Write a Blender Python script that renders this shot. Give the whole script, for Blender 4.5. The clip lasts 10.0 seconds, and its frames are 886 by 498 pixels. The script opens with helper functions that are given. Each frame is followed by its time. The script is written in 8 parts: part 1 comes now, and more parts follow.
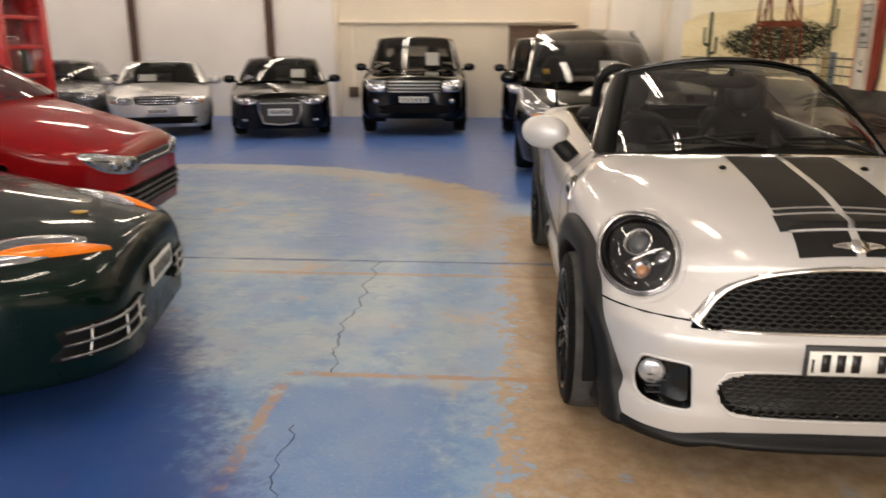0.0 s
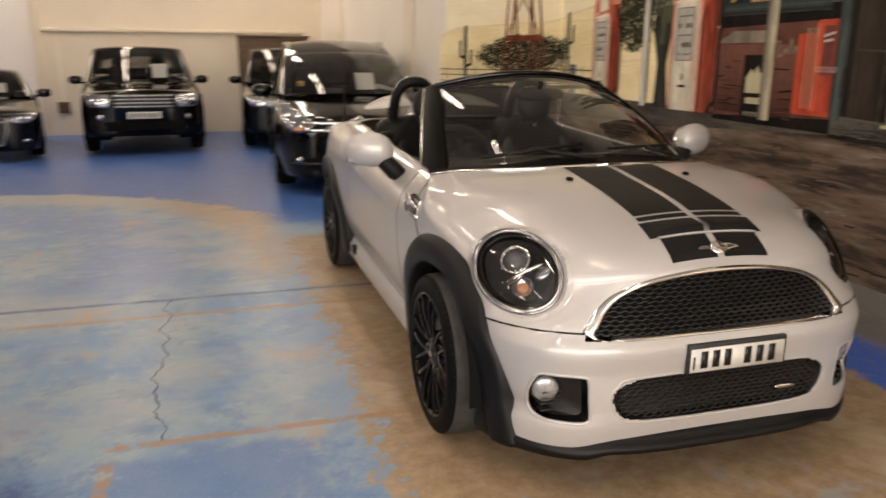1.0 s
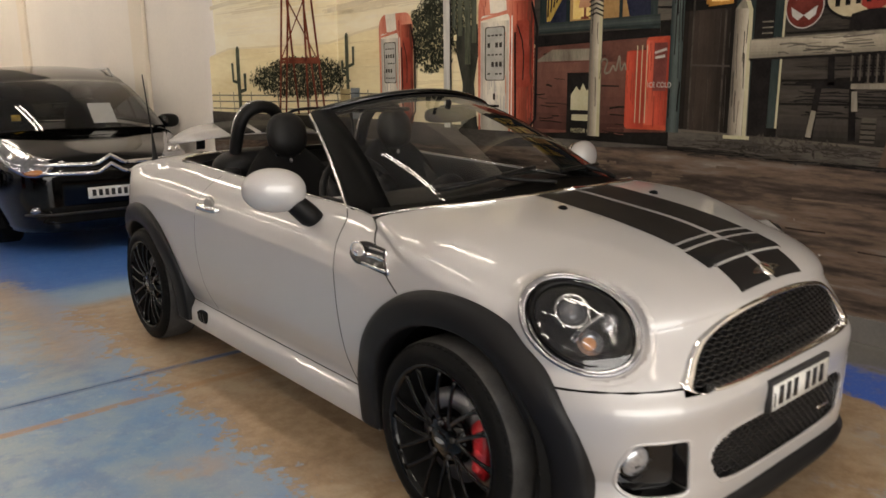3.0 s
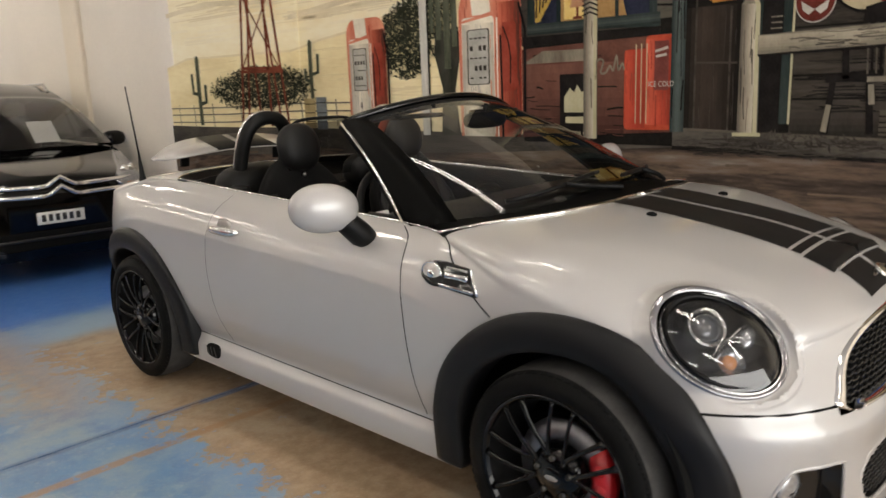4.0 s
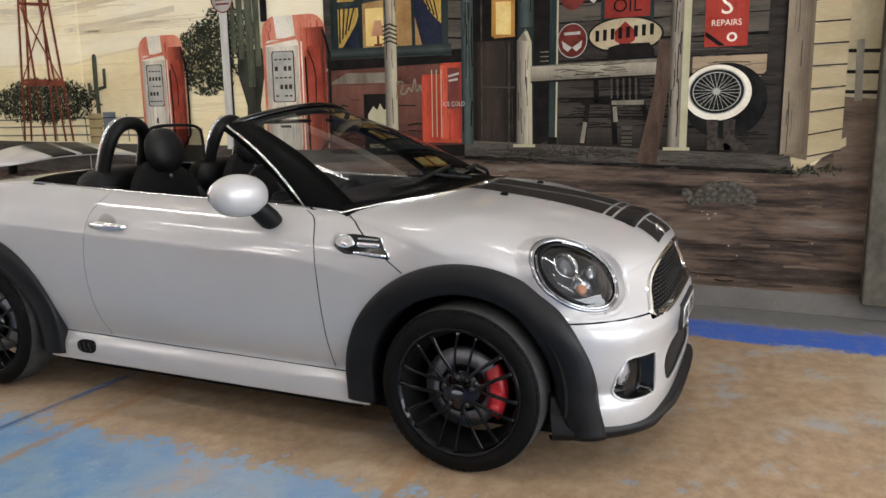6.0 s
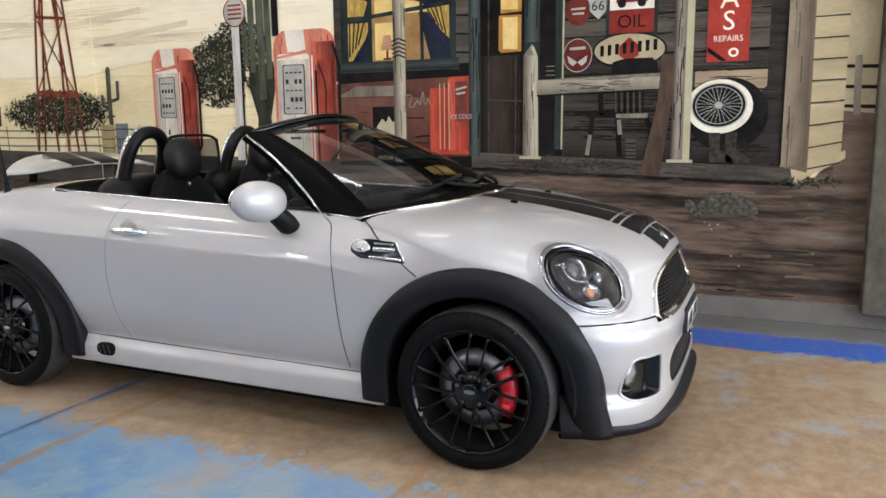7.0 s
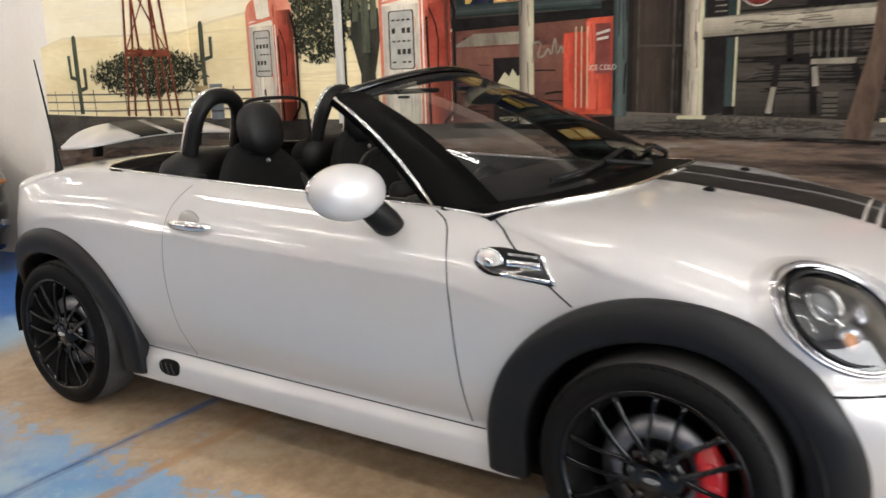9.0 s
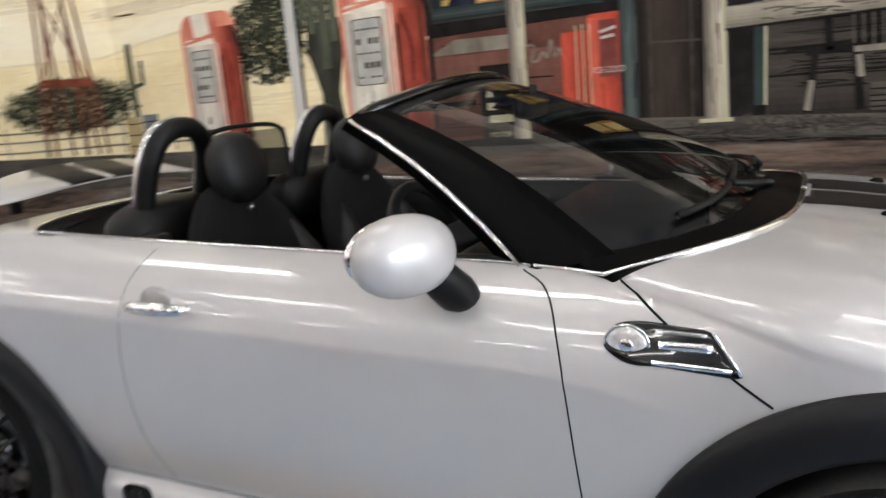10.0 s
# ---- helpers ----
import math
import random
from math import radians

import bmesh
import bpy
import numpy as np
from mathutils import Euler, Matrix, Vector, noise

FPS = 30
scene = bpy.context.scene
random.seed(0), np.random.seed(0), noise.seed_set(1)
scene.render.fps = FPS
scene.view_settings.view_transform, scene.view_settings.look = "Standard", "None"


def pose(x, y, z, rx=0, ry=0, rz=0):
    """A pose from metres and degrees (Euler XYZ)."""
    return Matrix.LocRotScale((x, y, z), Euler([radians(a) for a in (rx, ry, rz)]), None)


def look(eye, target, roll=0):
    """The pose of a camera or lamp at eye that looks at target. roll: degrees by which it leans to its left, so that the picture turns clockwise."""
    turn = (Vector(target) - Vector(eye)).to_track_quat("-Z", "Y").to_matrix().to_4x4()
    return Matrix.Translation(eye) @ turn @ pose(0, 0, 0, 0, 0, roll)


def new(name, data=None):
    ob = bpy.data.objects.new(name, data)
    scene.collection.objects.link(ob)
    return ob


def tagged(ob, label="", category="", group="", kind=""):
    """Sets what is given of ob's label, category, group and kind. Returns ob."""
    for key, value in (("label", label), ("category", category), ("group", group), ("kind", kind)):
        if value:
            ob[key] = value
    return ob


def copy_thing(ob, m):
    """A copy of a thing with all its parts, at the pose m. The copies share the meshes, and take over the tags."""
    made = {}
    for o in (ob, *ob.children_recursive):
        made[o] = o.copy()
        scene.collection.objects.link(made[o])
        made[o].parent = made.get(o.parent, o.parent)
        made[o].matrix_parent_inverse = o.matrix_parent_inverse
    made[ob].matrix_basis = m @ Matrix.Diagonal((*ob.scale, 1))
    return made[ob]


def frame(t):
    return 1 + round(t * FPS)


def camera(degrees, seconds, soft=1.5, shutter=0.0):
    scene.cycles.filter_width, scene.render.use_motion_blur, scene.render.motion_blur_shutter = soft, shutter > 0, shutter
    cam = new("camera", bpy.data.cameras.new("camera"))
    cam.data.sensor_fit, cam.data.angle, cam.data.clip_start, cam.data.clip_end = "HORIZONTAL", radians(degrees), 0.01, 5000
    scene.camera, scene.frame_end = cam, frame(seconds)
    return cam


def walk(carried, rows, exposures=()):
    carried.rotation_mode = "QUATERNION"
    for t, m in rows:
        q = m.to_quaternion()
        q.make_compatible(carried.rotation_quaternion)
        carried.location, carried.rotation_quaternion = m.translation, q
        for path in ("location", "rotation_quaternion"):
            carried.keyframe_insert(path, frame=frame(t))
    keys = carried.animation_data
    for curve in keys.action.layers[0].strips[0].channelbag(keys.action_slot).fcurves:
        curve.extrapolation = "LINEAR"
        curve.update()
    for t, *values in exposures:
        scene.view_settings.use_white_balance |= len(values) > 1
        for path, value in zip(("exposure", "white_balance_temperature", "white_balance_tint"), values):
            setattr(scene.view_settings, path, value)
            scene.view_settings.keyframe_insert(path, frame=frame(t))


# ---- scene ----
cam = camera(60.5, 10.0, shutter=0.5)
PATH = [
    (0, (-1.095, -2.872, 1.407), (-1.226, -0.947, 0.882), 0.0),
    (0.5, (-1.297, -2.785, 1.392), (-1.117, -0.873, 0.833), -0.2),
    (1, (-1.549, -2.605, 1.417), (-0.983, -0.752, 0.919), 0.3),
    (1.5, (-1.787, -2.46, 1.403), (-0.919, -0.741, 0.864), -0.3),
    (2, (-1.905, -2.213, 1.384), (-0.876, -0.569, 0.895), -2.7),
    (2.5, (-1.997, -1.912, 1.388), (-0.843, -0.363, 0.87), -2.8),
    (2.7, (-2.071, -1.797, 1.378), (-0.867, -0.271, 0.906), -1.9),
    (4, (-2.352, -1.118, 1.356), (-0.943, 0.24, 0.943), -2.1),
    (4.5, (-2.525, -0.962, 1.366), (-0.983, 0.208, 0.865), -4.6),
    (5, (-2.713, -0.926, 1.343), (-0.977, -0.062, 0.854), -0.3),
    (5.5, (-2.955, -0.994, 1.318), (-1.166, -0.189, 0.927), -0.4),
    (6.8, (-3.301, -0.986, 1.273), (-1.491, -0.206, 0.934), -0.9),
    (7, (-3.275, -0.992, 1.276), (-1.469, -0.195, 0.954), -0.6),
    (7.5, (-3.136, -1.0, 1.281), (-1.359, -0.148, 0.94), 1.0),
    (8, (-2.986, -0.949, 1.261), (-1.375, 0.168, 0.864), 1.2),
    (8.5, (-2.756, -0.767, 1.297), (-1.09, 0.268, 0.909), 1.1),
    (9, (-2.5, -0.49, 1.284), (-0.849, 0.553, 0.853), -1.8),
    (9.5, (-2.244, -0.19, 1.288), (-0.66, 0.96, 0.878), -2.3),
    (10, (-2.085, 0.141, 1.285), (-0.342, 1.04, 0.886), -5.0),
]
walk(cam, [(t, look(eye, target, roll)) for t, eye, target, roll in PATH],
     exposures=[(0.0, -0.43, 7150, 14), (1.0, -0.57, 7400, 16), (2.5, -0.72, 7050, 14), (4.0, -0.54, 6650, 10), (5.5, -0.39, 6200, 10), (7.0, -0.13, 5750, 10), (7.5, -0.06, 5800, 10), (9.0, 0.07, 6200, 10), (10.0, -0.10, 5900, 10)])
# ---- world, lamps ----
world = bpy.data.worlds.new("world")
scene.world = world
world.use_nodes = True
world.node_tree.nodes["Background"].inputs[0].default_value = (0.9, 0.95, 1.0, 1)
world.node_tree.nodes["Background"].inputs[1].default_value = 0.02
# daylight through the wide doorway behind the camera
day = bpy.data.lights.new("doorway_daylight", "AREA")
day.shape, day.size, day.size_y, day.energy, day.color = "RECTANGLE", 8.0, 3.4, 700.0, (0.99, 0.98, 0.95)
new("doorway_daylight", day).matrix_basis = look((-3.1, -7.1, 1.8), (-3.1, 5.0, 1.6))


# ---- materials ----
def nodes_of(name):
    m = bpy.data.materials.new(name)
    m.use_nodes = True
    return m, m.node_tree.nodes, m.node_tree.links, m.node_tree.nodes["Principled BSDF"]


def mat(name, col, rough=0.5, metal=0.0, var=0.12, scale=6.0, fine=90.0, bump=0.0, bump_scale=150.0, coat=0.0,
        spec=0.5, col2=None, stretch=(1, 1, 1), rvar=0.08):
    """A surface with variation at two scales: broad patches and fine grain."""
    m, n, l, b = nodes_of(name)
    tc = n.new("ShaderNodeTexCoord")
    mp = n.new("ShaderNodeMapping")
    mp.inputs["Scale"].default_value = stretch
    l.new(tc.outputs["Object"], mp.inputs[0])
    n1, n2 = n.new("ShaderNodeTexNoise"), n.new("ShaderNodeTexNoise")
    n1.inputs["Scale"].default_value, n2.inputs["Scale"].default_value = scale, fine
    n1.inputs["Detail"].default_value, n2.inputs["Detail"].default_value = 5, 3
    l.new(mp.outputs[0], n1.inputs["Vector"])
    l.new(mp.outputs[0], n2.inputs["Vector"])
    add = n.new("ShaderNodeMath")
    add.operation = "MULTIPLY_ADD"
    add.inputs[1].default_value = 0.4
    l.new(n2.outputs[0], add.inputs[0])
    l.new(n1.outputs[0], add.inputs[2])
    ramp = n.new("ShaderNodeValToRGB")
    e = ramp.color_ramp.elements
    e[0].position, e[1].position = 0.45, 0.95
    c2 = col2 or tuple(min(1, c * (1 + var)) for c in col)
    c1 = col if col2 else tuple(c * (1 - var) for c in col)
    e[0].color, e[1].color = (*c1, 1), (*c2, 1)
    l.new(add.outputs[0], ramp.inputs[0])
    l.new(ramp.outputs[0], b.inputs["Base Color"])
    rr = n.new("ShaderNodeMapRange")
    rr.inputs["To Min"].default_value, rr.inputs["To Max"].default_value = max(0.02, rough - rvar), min(1, rough + rvar)
    l.new(n1.outputs[0], rr.inputs[0])
    l.new(rr.outputs[0], b.inputs["Roughness"])
    b.inputs["Metallic"].default_value = metal
    b.inputs["Specular IOR Level"].default_value = spec
    b.inputs["Coat Weight"].default_value = coat
    b.inputs["Coat Roughness"].default_value = 0.04
    if bump:
        n3 = n.new("ShaderNodeTexNoise")
        n3.inputs["Scale"].default_value = bump_scale
        n3.inputs["Detail"].default_value = 4
        l.new(mp.outputs[0], n3.inputs["Vector"])
        bp = n.new("ShaderNodeBump")
        bp.inputs["Strength"].default_value = bump
        bp.inputs["Distance"].default_value = 0.004
        l.new(n3.outputs[0], bp.inputs["Height"])
        l.new(bp.outputs[0], b.inputs["Normal"])
    return m


def glass(name, tint=(0.8, 0.9, 0.88), mix=0.25, rough=0.02, ior=1.5):
    """Thin glass: clear with a tint, and gloss that grows towards grazing angles."""
    m, n, l, b = nodes_of(name)
    n.remove(b)
    out = n["Material Output"]
    tr, gl, mx = n.new("ShaderNodeBsdfTransparent"), n.new("ShaderNodeBsdfGlossy"), n.new("ShaderNodeMixShader")
    fr = n.new("ShaderNodeFresnel")
    fr.inputs[0].default_value = ior
    tr.inputs[0].default_value = (*[1 - mix + mix * 0.2 * c for c in tint], 1)
    gl.inputs["Roughness"].default_value = rough
    l.new(fr.outputs[0], mx.inputs[0])
    l.new(tr.outputs[0], mx.inputs[1])
    l.new(gl.outputs[0], mx.inputs[2])
    l.new(mx.outputs[0], out.inputs[0])
    return m


def glow(name, col, strength):
    m, n, l, b = nodes_of(name)
    b.inputs["Base Color"].default_value = (*col, 1)
    b.inputs["Emission Color"].default_value = (*col, 1)
    b.inputs["Emission Strength"].default_value = strength
    return m


def paint(name, col, col2, scale=5.0, stretch=(1, 1, 1), rough=0.85):
    """Brushed wall paint: two tones worked into each other."""
    return mat(name, col, rough=rough, col2=col2, scale=scale, fine=scale * 9, stretch=stretch, bump=0.15, bump_scale=60, spec=0.03)


def floor_material():
    m, n, l, b = nodes_of("floor_paint")
    geo = n.new("ShaderNodeNewGeometry")
    sep = n.new("ShaderNodeSeparateXYZ")

    def noise_tex(scale, detail=6, rough=0.6, vec=None):
        t = n.new("ShaderNodeTexNoise")
        t.inputs["Scale"].default_value, t.inputs["Detail"].default_value, t.inputs["Roughness"].default_value = scale, detail, rough
        l.new(vec or geo.outputs["Position"], t.inputs["Vector"])
        return t.outputs[0]

    def op(kind, a, c=None, d=None):
        x = n.new("ShaderNodeMath")
        x.operation = kind
        for i, v in enumerate((a, c, d)):
            if v is None:
                continue
            if isinstance(v, (int, float)):
                x.inputs[i].default_value = v
            else:
                l.new(v, x.inputs[i])
        return x.outputs[0]

    def ramp01(v, lo, hi):
        x = n.new("ShaderNodeMapRange")
        x.interpolation_type = "SMOOTHSTEP"
        x.inputs["From Min"].default_value, x.inputs["From Max"].default_value = lo, hi
        l.new(v, x.inputs[0])
        return x.outputs[0]

    def mixc(f, a, c):
        x = n.new("ShaderNodeMix")
        x.data_type = "RGBA"
        if isinstance(f, float):
            x.inputs[0].default_value = f
        else:
            l.new(f, x.inputs[0])
        for i, v in ((6, a), (7, c)):
            if isinstance(v, tuple):
                x.inputs[i].default_value = (*v, 1)
            else:
                l.new(v, x.inputs[i])
        return x.outputs[2]

    # wobble the plan with two sizes of noise, so that no edge is ruled
    big, mid, small, fine = noise_tex(0.9, 4), noise_tex(3.5, 6), noise_tex(14, 8, 0.7), noise_tex(70, 5)
    l.new(geo.outputs["Position"], sep.inputs[0])
    wob = op("ADD", op("MULTIPLY", op("SUBTRACT", mid, 0.5), 0.5), op("MULTIPLY", op("SUBTRACT", small, 0.5), 0.62))
    x = op("ADD", sep.outputs[0], wob)
    y = op("ADD", sep.outputs[1], op("MULTIPLY", op("SUBTRACT", noise_tex(2.1, 6), 0.5), 0.5))
    # the worn turning circle: distance from its middle
    dx, dy = op("SUBTRACT", x, -4.45), op("SUBTRACT", y, 3.05)
    r = op("SQRT", op("ADD", op("MULTIPLY", dx, dx), op("MULTIPLY", dy, dy)))
    inside = op("MAXIMUM", ramp01(r, 3.70, 3.59), op("MULTIPLY", ramp01(y, 2.9, 2.4), ramp01(x, -3.4, -2.9)))
    ring = op("MULTIPLY", op("MULTIPLY", ramp01(r, 2.95, 3.3), ramp01(r, 3.75, 3.6)), ramp01(y, 2.0, 2.8))
    # bare concrete round the sports car
    bay = op("MULTIPLY", op("MULTIPLY", ramp01(x, -1.07, -0.99), ramp01(sep.outputs[0], 1.95, 1.9)), ramp01(y, 3.7, 3.3))
    xs = op("ADD", sep.outputs[0], op("ADD", op("MULTIPLY", op("SUBTRACT", mid, 0.5), 0.18), op("MULTIPLY", op("SUBTRACT", small, 0.5), 0.26)))
    stripe = op("MULTIPLY", op("MULTIPLY", ramp01(xs, 1.19, 1.26), ramp01(xs, 1.68, 1.56)), ramp01(small, 0.15, 0.5))
    deep = mixc(mid, (0.028, 0.085, 0.32), (0.056, 0.155, 0.42))
    soft = noise_tex(2.4, 5, 0.55)
    sky = mixc(ramp01(op("ADD", op("MULTIPLY", soft, 0.75), op("MULTIPLY", small, 0.25)), 0.38, 0.62), (0.115, 0.25, 0.44), (0.28, 0.365, 0.41))
    worn = mixc(op("MULTIPLY", op("MULTIPLY", ramp01(r, 1.75, 2.2), ramp01(r, 2.95, 2.6)), op("MULTIPLY", ramp01(y, 1.9, 2.5), 0.75)), sky, (0.11, 0.20, 0.42))
    worn = mixc(op("MULTIPLY", ramp01(mid, 0.52, 0.68), 0.45), worn, (0.13, 0.235, 0.42))
    worn = mixc(op("MULTIPLY", ramp01(noise_tex(5.5, 7, 0.65), 0.50, 0.62), 0.5), worn, (0.085, 0.18, 0.37))
    worn = mixc(op("MULTIPLY", ramp01(noise_tex(8.5, 8, 0.7), 0.56, 0.66), 0.45), worn, (0.36, 0.42, 0.45))
    worn = mixc(op("MULTIPLY", ramp01(big, 0.5, 0.62), 0.38), worn, (0.42, 0.41, 0.37))
    worn = mixc(op("MULTIPLY", ramp01(noise_tex(1.9, 7, 0.6), 0.60, 0.68), 0.75), worn, (0.42, 0.30, 0.18))
    tan = mixc(ramp01(small, 0.3, 0.7), (0.27, 0.178, 0.102), (0.42, 0.308, 0.20))
    tan = mixc(op("MULTIPLY", ramp01(noise_tex(1.7, 6, 0.65), 0.50, 0.64), 0.6), tan, (0.44, 0.36, 0.26))
    tan = mixc(op("MULTIPLY", ramp01(noise_tex(2.6, 7, 0.7), 0.56, 0.68), 0.55), tan, (0.20, 0.13, 0.08))
    flecks = op("MULTIPLY", ramp01(noise_tex(4.2, 8, 0.7), 0.60, 0.66), ramp01(x, 0.2, -0.9))
    tan = mixc(op("MULTIPLY", flecks, 0.8), tan, (0.22, 0.32, 0.47))
    flecks = op("MULTIPLY", ramp01(noise_tex(3.1, 8, 0.68), 0.54, 0.63), ramp01(y, -0.35, -0.8))
    tan = mixc(op("MULTIPLY", flecks, 0.6), tan, (0.32, 0.38, 0.45))
    pale = mixc(small, (0.40, 0.36, 0.29), (0.34, 0.37, 0.40))
    # the ring is tan where it is scraped bare, pale elsewhere
    far_side = ramp01(sep.outputs[0], -2.6, -1.6)
    ringc = mixc(far_side, pale, tan)
    c = mixc(inside, deep, worn)
    c = mixc(op("MULTIPLY", ring, 0.9), c, ringc)
    near = ramp01(sep.outputs[0], -1.3, -0.7)
    c = mixc(op("MULTIPLY", op("MULTIPLY", near, ramp01(y, 6.6, 5.4)), 0.8), c, mixc(mid, (0.035, 0.13, 0.46), (0.07, 0.21, 0.54)))
    c = mixc(op("MULTIPLY", op("MULTIPLY", near, ramp01(y, 4.3, 3.85)), 0.85), c, mixc(small, (0.24, 0.40, 0.55), (0.36, 0.46, 0.52)))
    c = mixc(bay, c, tan)
    # bands of deep blue that survived
    keep = op("MULTIPLY", op("MULTIPLY", ramp01(y, 0.12, 0.02), ramp01(x, -1.1, -1.35)), ramp01(x, -2.05, -1.95))
    c = mixc(op("MULTIPLY", keep, 0.75), c, (0.085, 0.18, 0.40))
    # ruled lines where tape was lifted
    def line(v, at, half):
        return ramp01(op("ABSOLUTE", op("SUBTRACT", v, at)), half, half * 0.5)
    yy = op("ADD", sep.outputs[1], op("MULTIPLY", op("SUBTRACT", mid, 0.5), 0.03))
    xx = op("ADD", sep.outputs[0], op("MULTIPLY", op("SUBTRACT", mid, 0.5), 0.05))
    l1 = op("MULTIPLY", line(yy, 0.165, 0.03), op("MULTIPLY", ramp01(sep.outputs[0], -2.02, -1.97), ramp01(small, 0.38, 0.5)))
    l2 = op("MULTIPLY", line(xx, -1.98, 0.035), op("MULTIPLY", ramp01(sep.outputs[1], 0.1, 0.0), ramp01(small, 0.42, 0.52)))
    l3 = op("MULTIPLY", line(yy, 1.66, 0.035), op("MULTIPLY", ramp01(small, 0.36, 0.5), ramp01(sep.outputs[0], -3.2, -2.4)))
    for f in (l1, l2, l3):
        c = mixc(op("MULTIPLY", f, 0.85), c, (0.34, 0.20, 0.10))
    c = mixc(op("MULTIPLY", line(yy, 1.95, 0.035), op("MULTIPLY", ramp01(mid, 0.35, 0.55), 0.8)), c, (0.09, 0.15, 0.28))
    grey_edge = ramp01(xs, 1.58, 1.68)
    c = mixc(grey_edge, c, mixc(mid, (0.10, 0.097, 0.09), (0.20, 0.19, 0.175)))
    c = mixc(stripe, c, mixc(small, (0.03, 0.09, 0.42), (0.05, 0.14, 0.52)))
    # scuffs and grit
    c = mixc(op("MULTIPLY", ramp01(fine, 0.52, 0.72), 0.22), c, (0.5, 0.47, 0.42))
    c = mixc(op("MULTIPLY", ramp01(noise_tex(26, 8, 0.75), 0.60, 0.70), 0.35), c, (0.10, 0.085, 0.07))
    # deep blue left beside the green car, painted darker for the car's shade
    shaded_blue = ramp01(op("ADD", x, op("MULTIPLY", sep.outputs[1], 0.555)), -2.10, -2.50)
    c = mixc(op("MULTIPLY", op("MULTIPLY", shaded_blue, ramp01(y, 1.5, 0.9)), 0.93), c, mixc(mid, (0.004, 0.03, 0.16), (0.012, 0.06, 0.24)))
    l.new(c, b.inputs["Base Color"])
    rg = op("ADD", 0.2, op("MULTIPLY", small, 0.28))
    rg = op("ADD", rg, op("MULTIPLY", bay, 0.12))
    l.new(rg, b.inputs["Roughness"])
    b.inputs["Specular IOR Level"].default_value = 0.45
    bp = n.new("ShaderNodeBump")
    bp.inputs["Strength"].default_value, bp.inputs["Distance"].default_value = 0.25, 0.004
    l.new(op("ADD", small, op("MULTIPLY", fine, 0.3)), bp.inputs["Height"])
    l.new(bp.outputs[0], b.inputs["Normal"])
    return m


FLOOR = floor_material()
JOINT = mat("joint_blue_grey", (0.035, 0.05, 0.085), 0.9)
WALL = mat("wall_cream", (0.78, 0.70, 0.58), 0.7, var=0.06, scale=0.7, fine=30, bump=0.2, bump_scale=40)
WALL_MID = mat("wall_warm_white", (0.80, 0.745, 0.67), 0.7, var=0.06, scale=0.7, fine=30, bump=0.2, bump_scale=40)
WALL_COOL = mat("wall_grey_white", (0.90, 0.865, 0.83), 0.7, var=0.06, scale=0.7, fine=30, bump=0.2, bump_scale=40)
PLINTH = mat("plinth_grey", (0.14, 0.13, 0.118), 0.8, var=0.2, scale=3, fine=60, bump=0.4)
CEIL = mat("ceiling_white", (0.54, 0.52, 0.485), 0.7, var=0.08, scale=1, fine=20)
STEEL = mat("column_brown", (0.075, 0.035, 0.022), 0.45, var=0.25, scale=3)
TUBE = glow("tube_glow", (1.0, 0.92, 0.81), 52.0)
HOUSING = mat("lamp_housing", (0.75, 0.75, 0.73), 0.4)
SILVER = mat("pearl_silver_paint", (0.495, 0.482, 0.472), 0.42, metal=0.27, var=0.012, scale=3, fine=1200, coat=0.9, rvar=0.0)
BLACKPAINT = mat("stripe_black", (0.008, 0.0074, 0.0074), 0.5, var=0.2, coat=0.0, spec=0.2)
PROJECTOR = mat("projector_glass", (0.10, 0.105, 0.115), 0.08, metal=0.5, var=0.3, scale=30, coat=1.0)
REPEATER = mat("repeater_glass", (0.80, 0.77, 0.72), 0.15, metal=0.4, var=0.25, scale=60, coat=1.0)
FOGLENS = mat("fog_lens", (0.46, 0.465, 0.48), 0.22, metal=0.6, var=0.35, scale=40, coat=0.6)
CLAD = mat("cladding_plastic", (0.0055, 0.0055, 0.0061), 0.46, var=0.15, scale=4, fine=300, bump=0.08, bump_scale=500, spec=0.25)
DARKCHROME = mat("dark_chrome", (0.36, 0.355, 0.37), 0.10, metal=1.0, var=0.06, rvar=0.03)
LAMPBLACK = mat("lamp_housing", (0.0015, 0.0015, 0.0017), 0.3, var=0.2, spec=0.15)
GLOSSBLACK = mat("gloss_black", (0.002, 0.002, 0.0022), 0.2, var=0.2, coat=0.5, spec=0.3)
WHEELBLACK = mat("wheel_black", (0.002, 0.002, 0.0022), 0.05, var=0.2, coat=0.0, spec=0.3)
DARK = mat("underbody_dark", (0.004, 0.004, 0.004), 0.85, spec=0.15)
RUBBER = mat("tyre_rubber", (0.004, 0.0039, 0.0038), 0.62, var=0.25, scale=10, fine=120, bump=0.15, bump_scale=200, spec=0.10)
TREAD = mat("dusty_tread", (0.05, 0.048, 0.046), 0.8, var=0.3, scale=14, fine=150, bump=0.2, spec=0.2)
CHROME = mat("chrome", (0.86, 0.85, 0.83), 0.07, metal=1.0, var=0.03, rvar=0.03)
BADGE = mat("brushed_chrome", (0.88, 0.87, 0.85), 0.24, metal=0.85, var=0.04)
SATIN = mat("satin_metal", (0.45, 0.44, 0.43), 0.3, metal=1.0, var=0.1)
DISC = mat("brake_disc_steel", (0.22, 0.22, 0.235), 0.35, metal=0.9, var=0.2, scale=20, stretch=(1, 1, 1))
CALIPER = mat("caliper_red", (0.52, 0.014, 0.02), 0.35, var=0.15, coat=0.6)
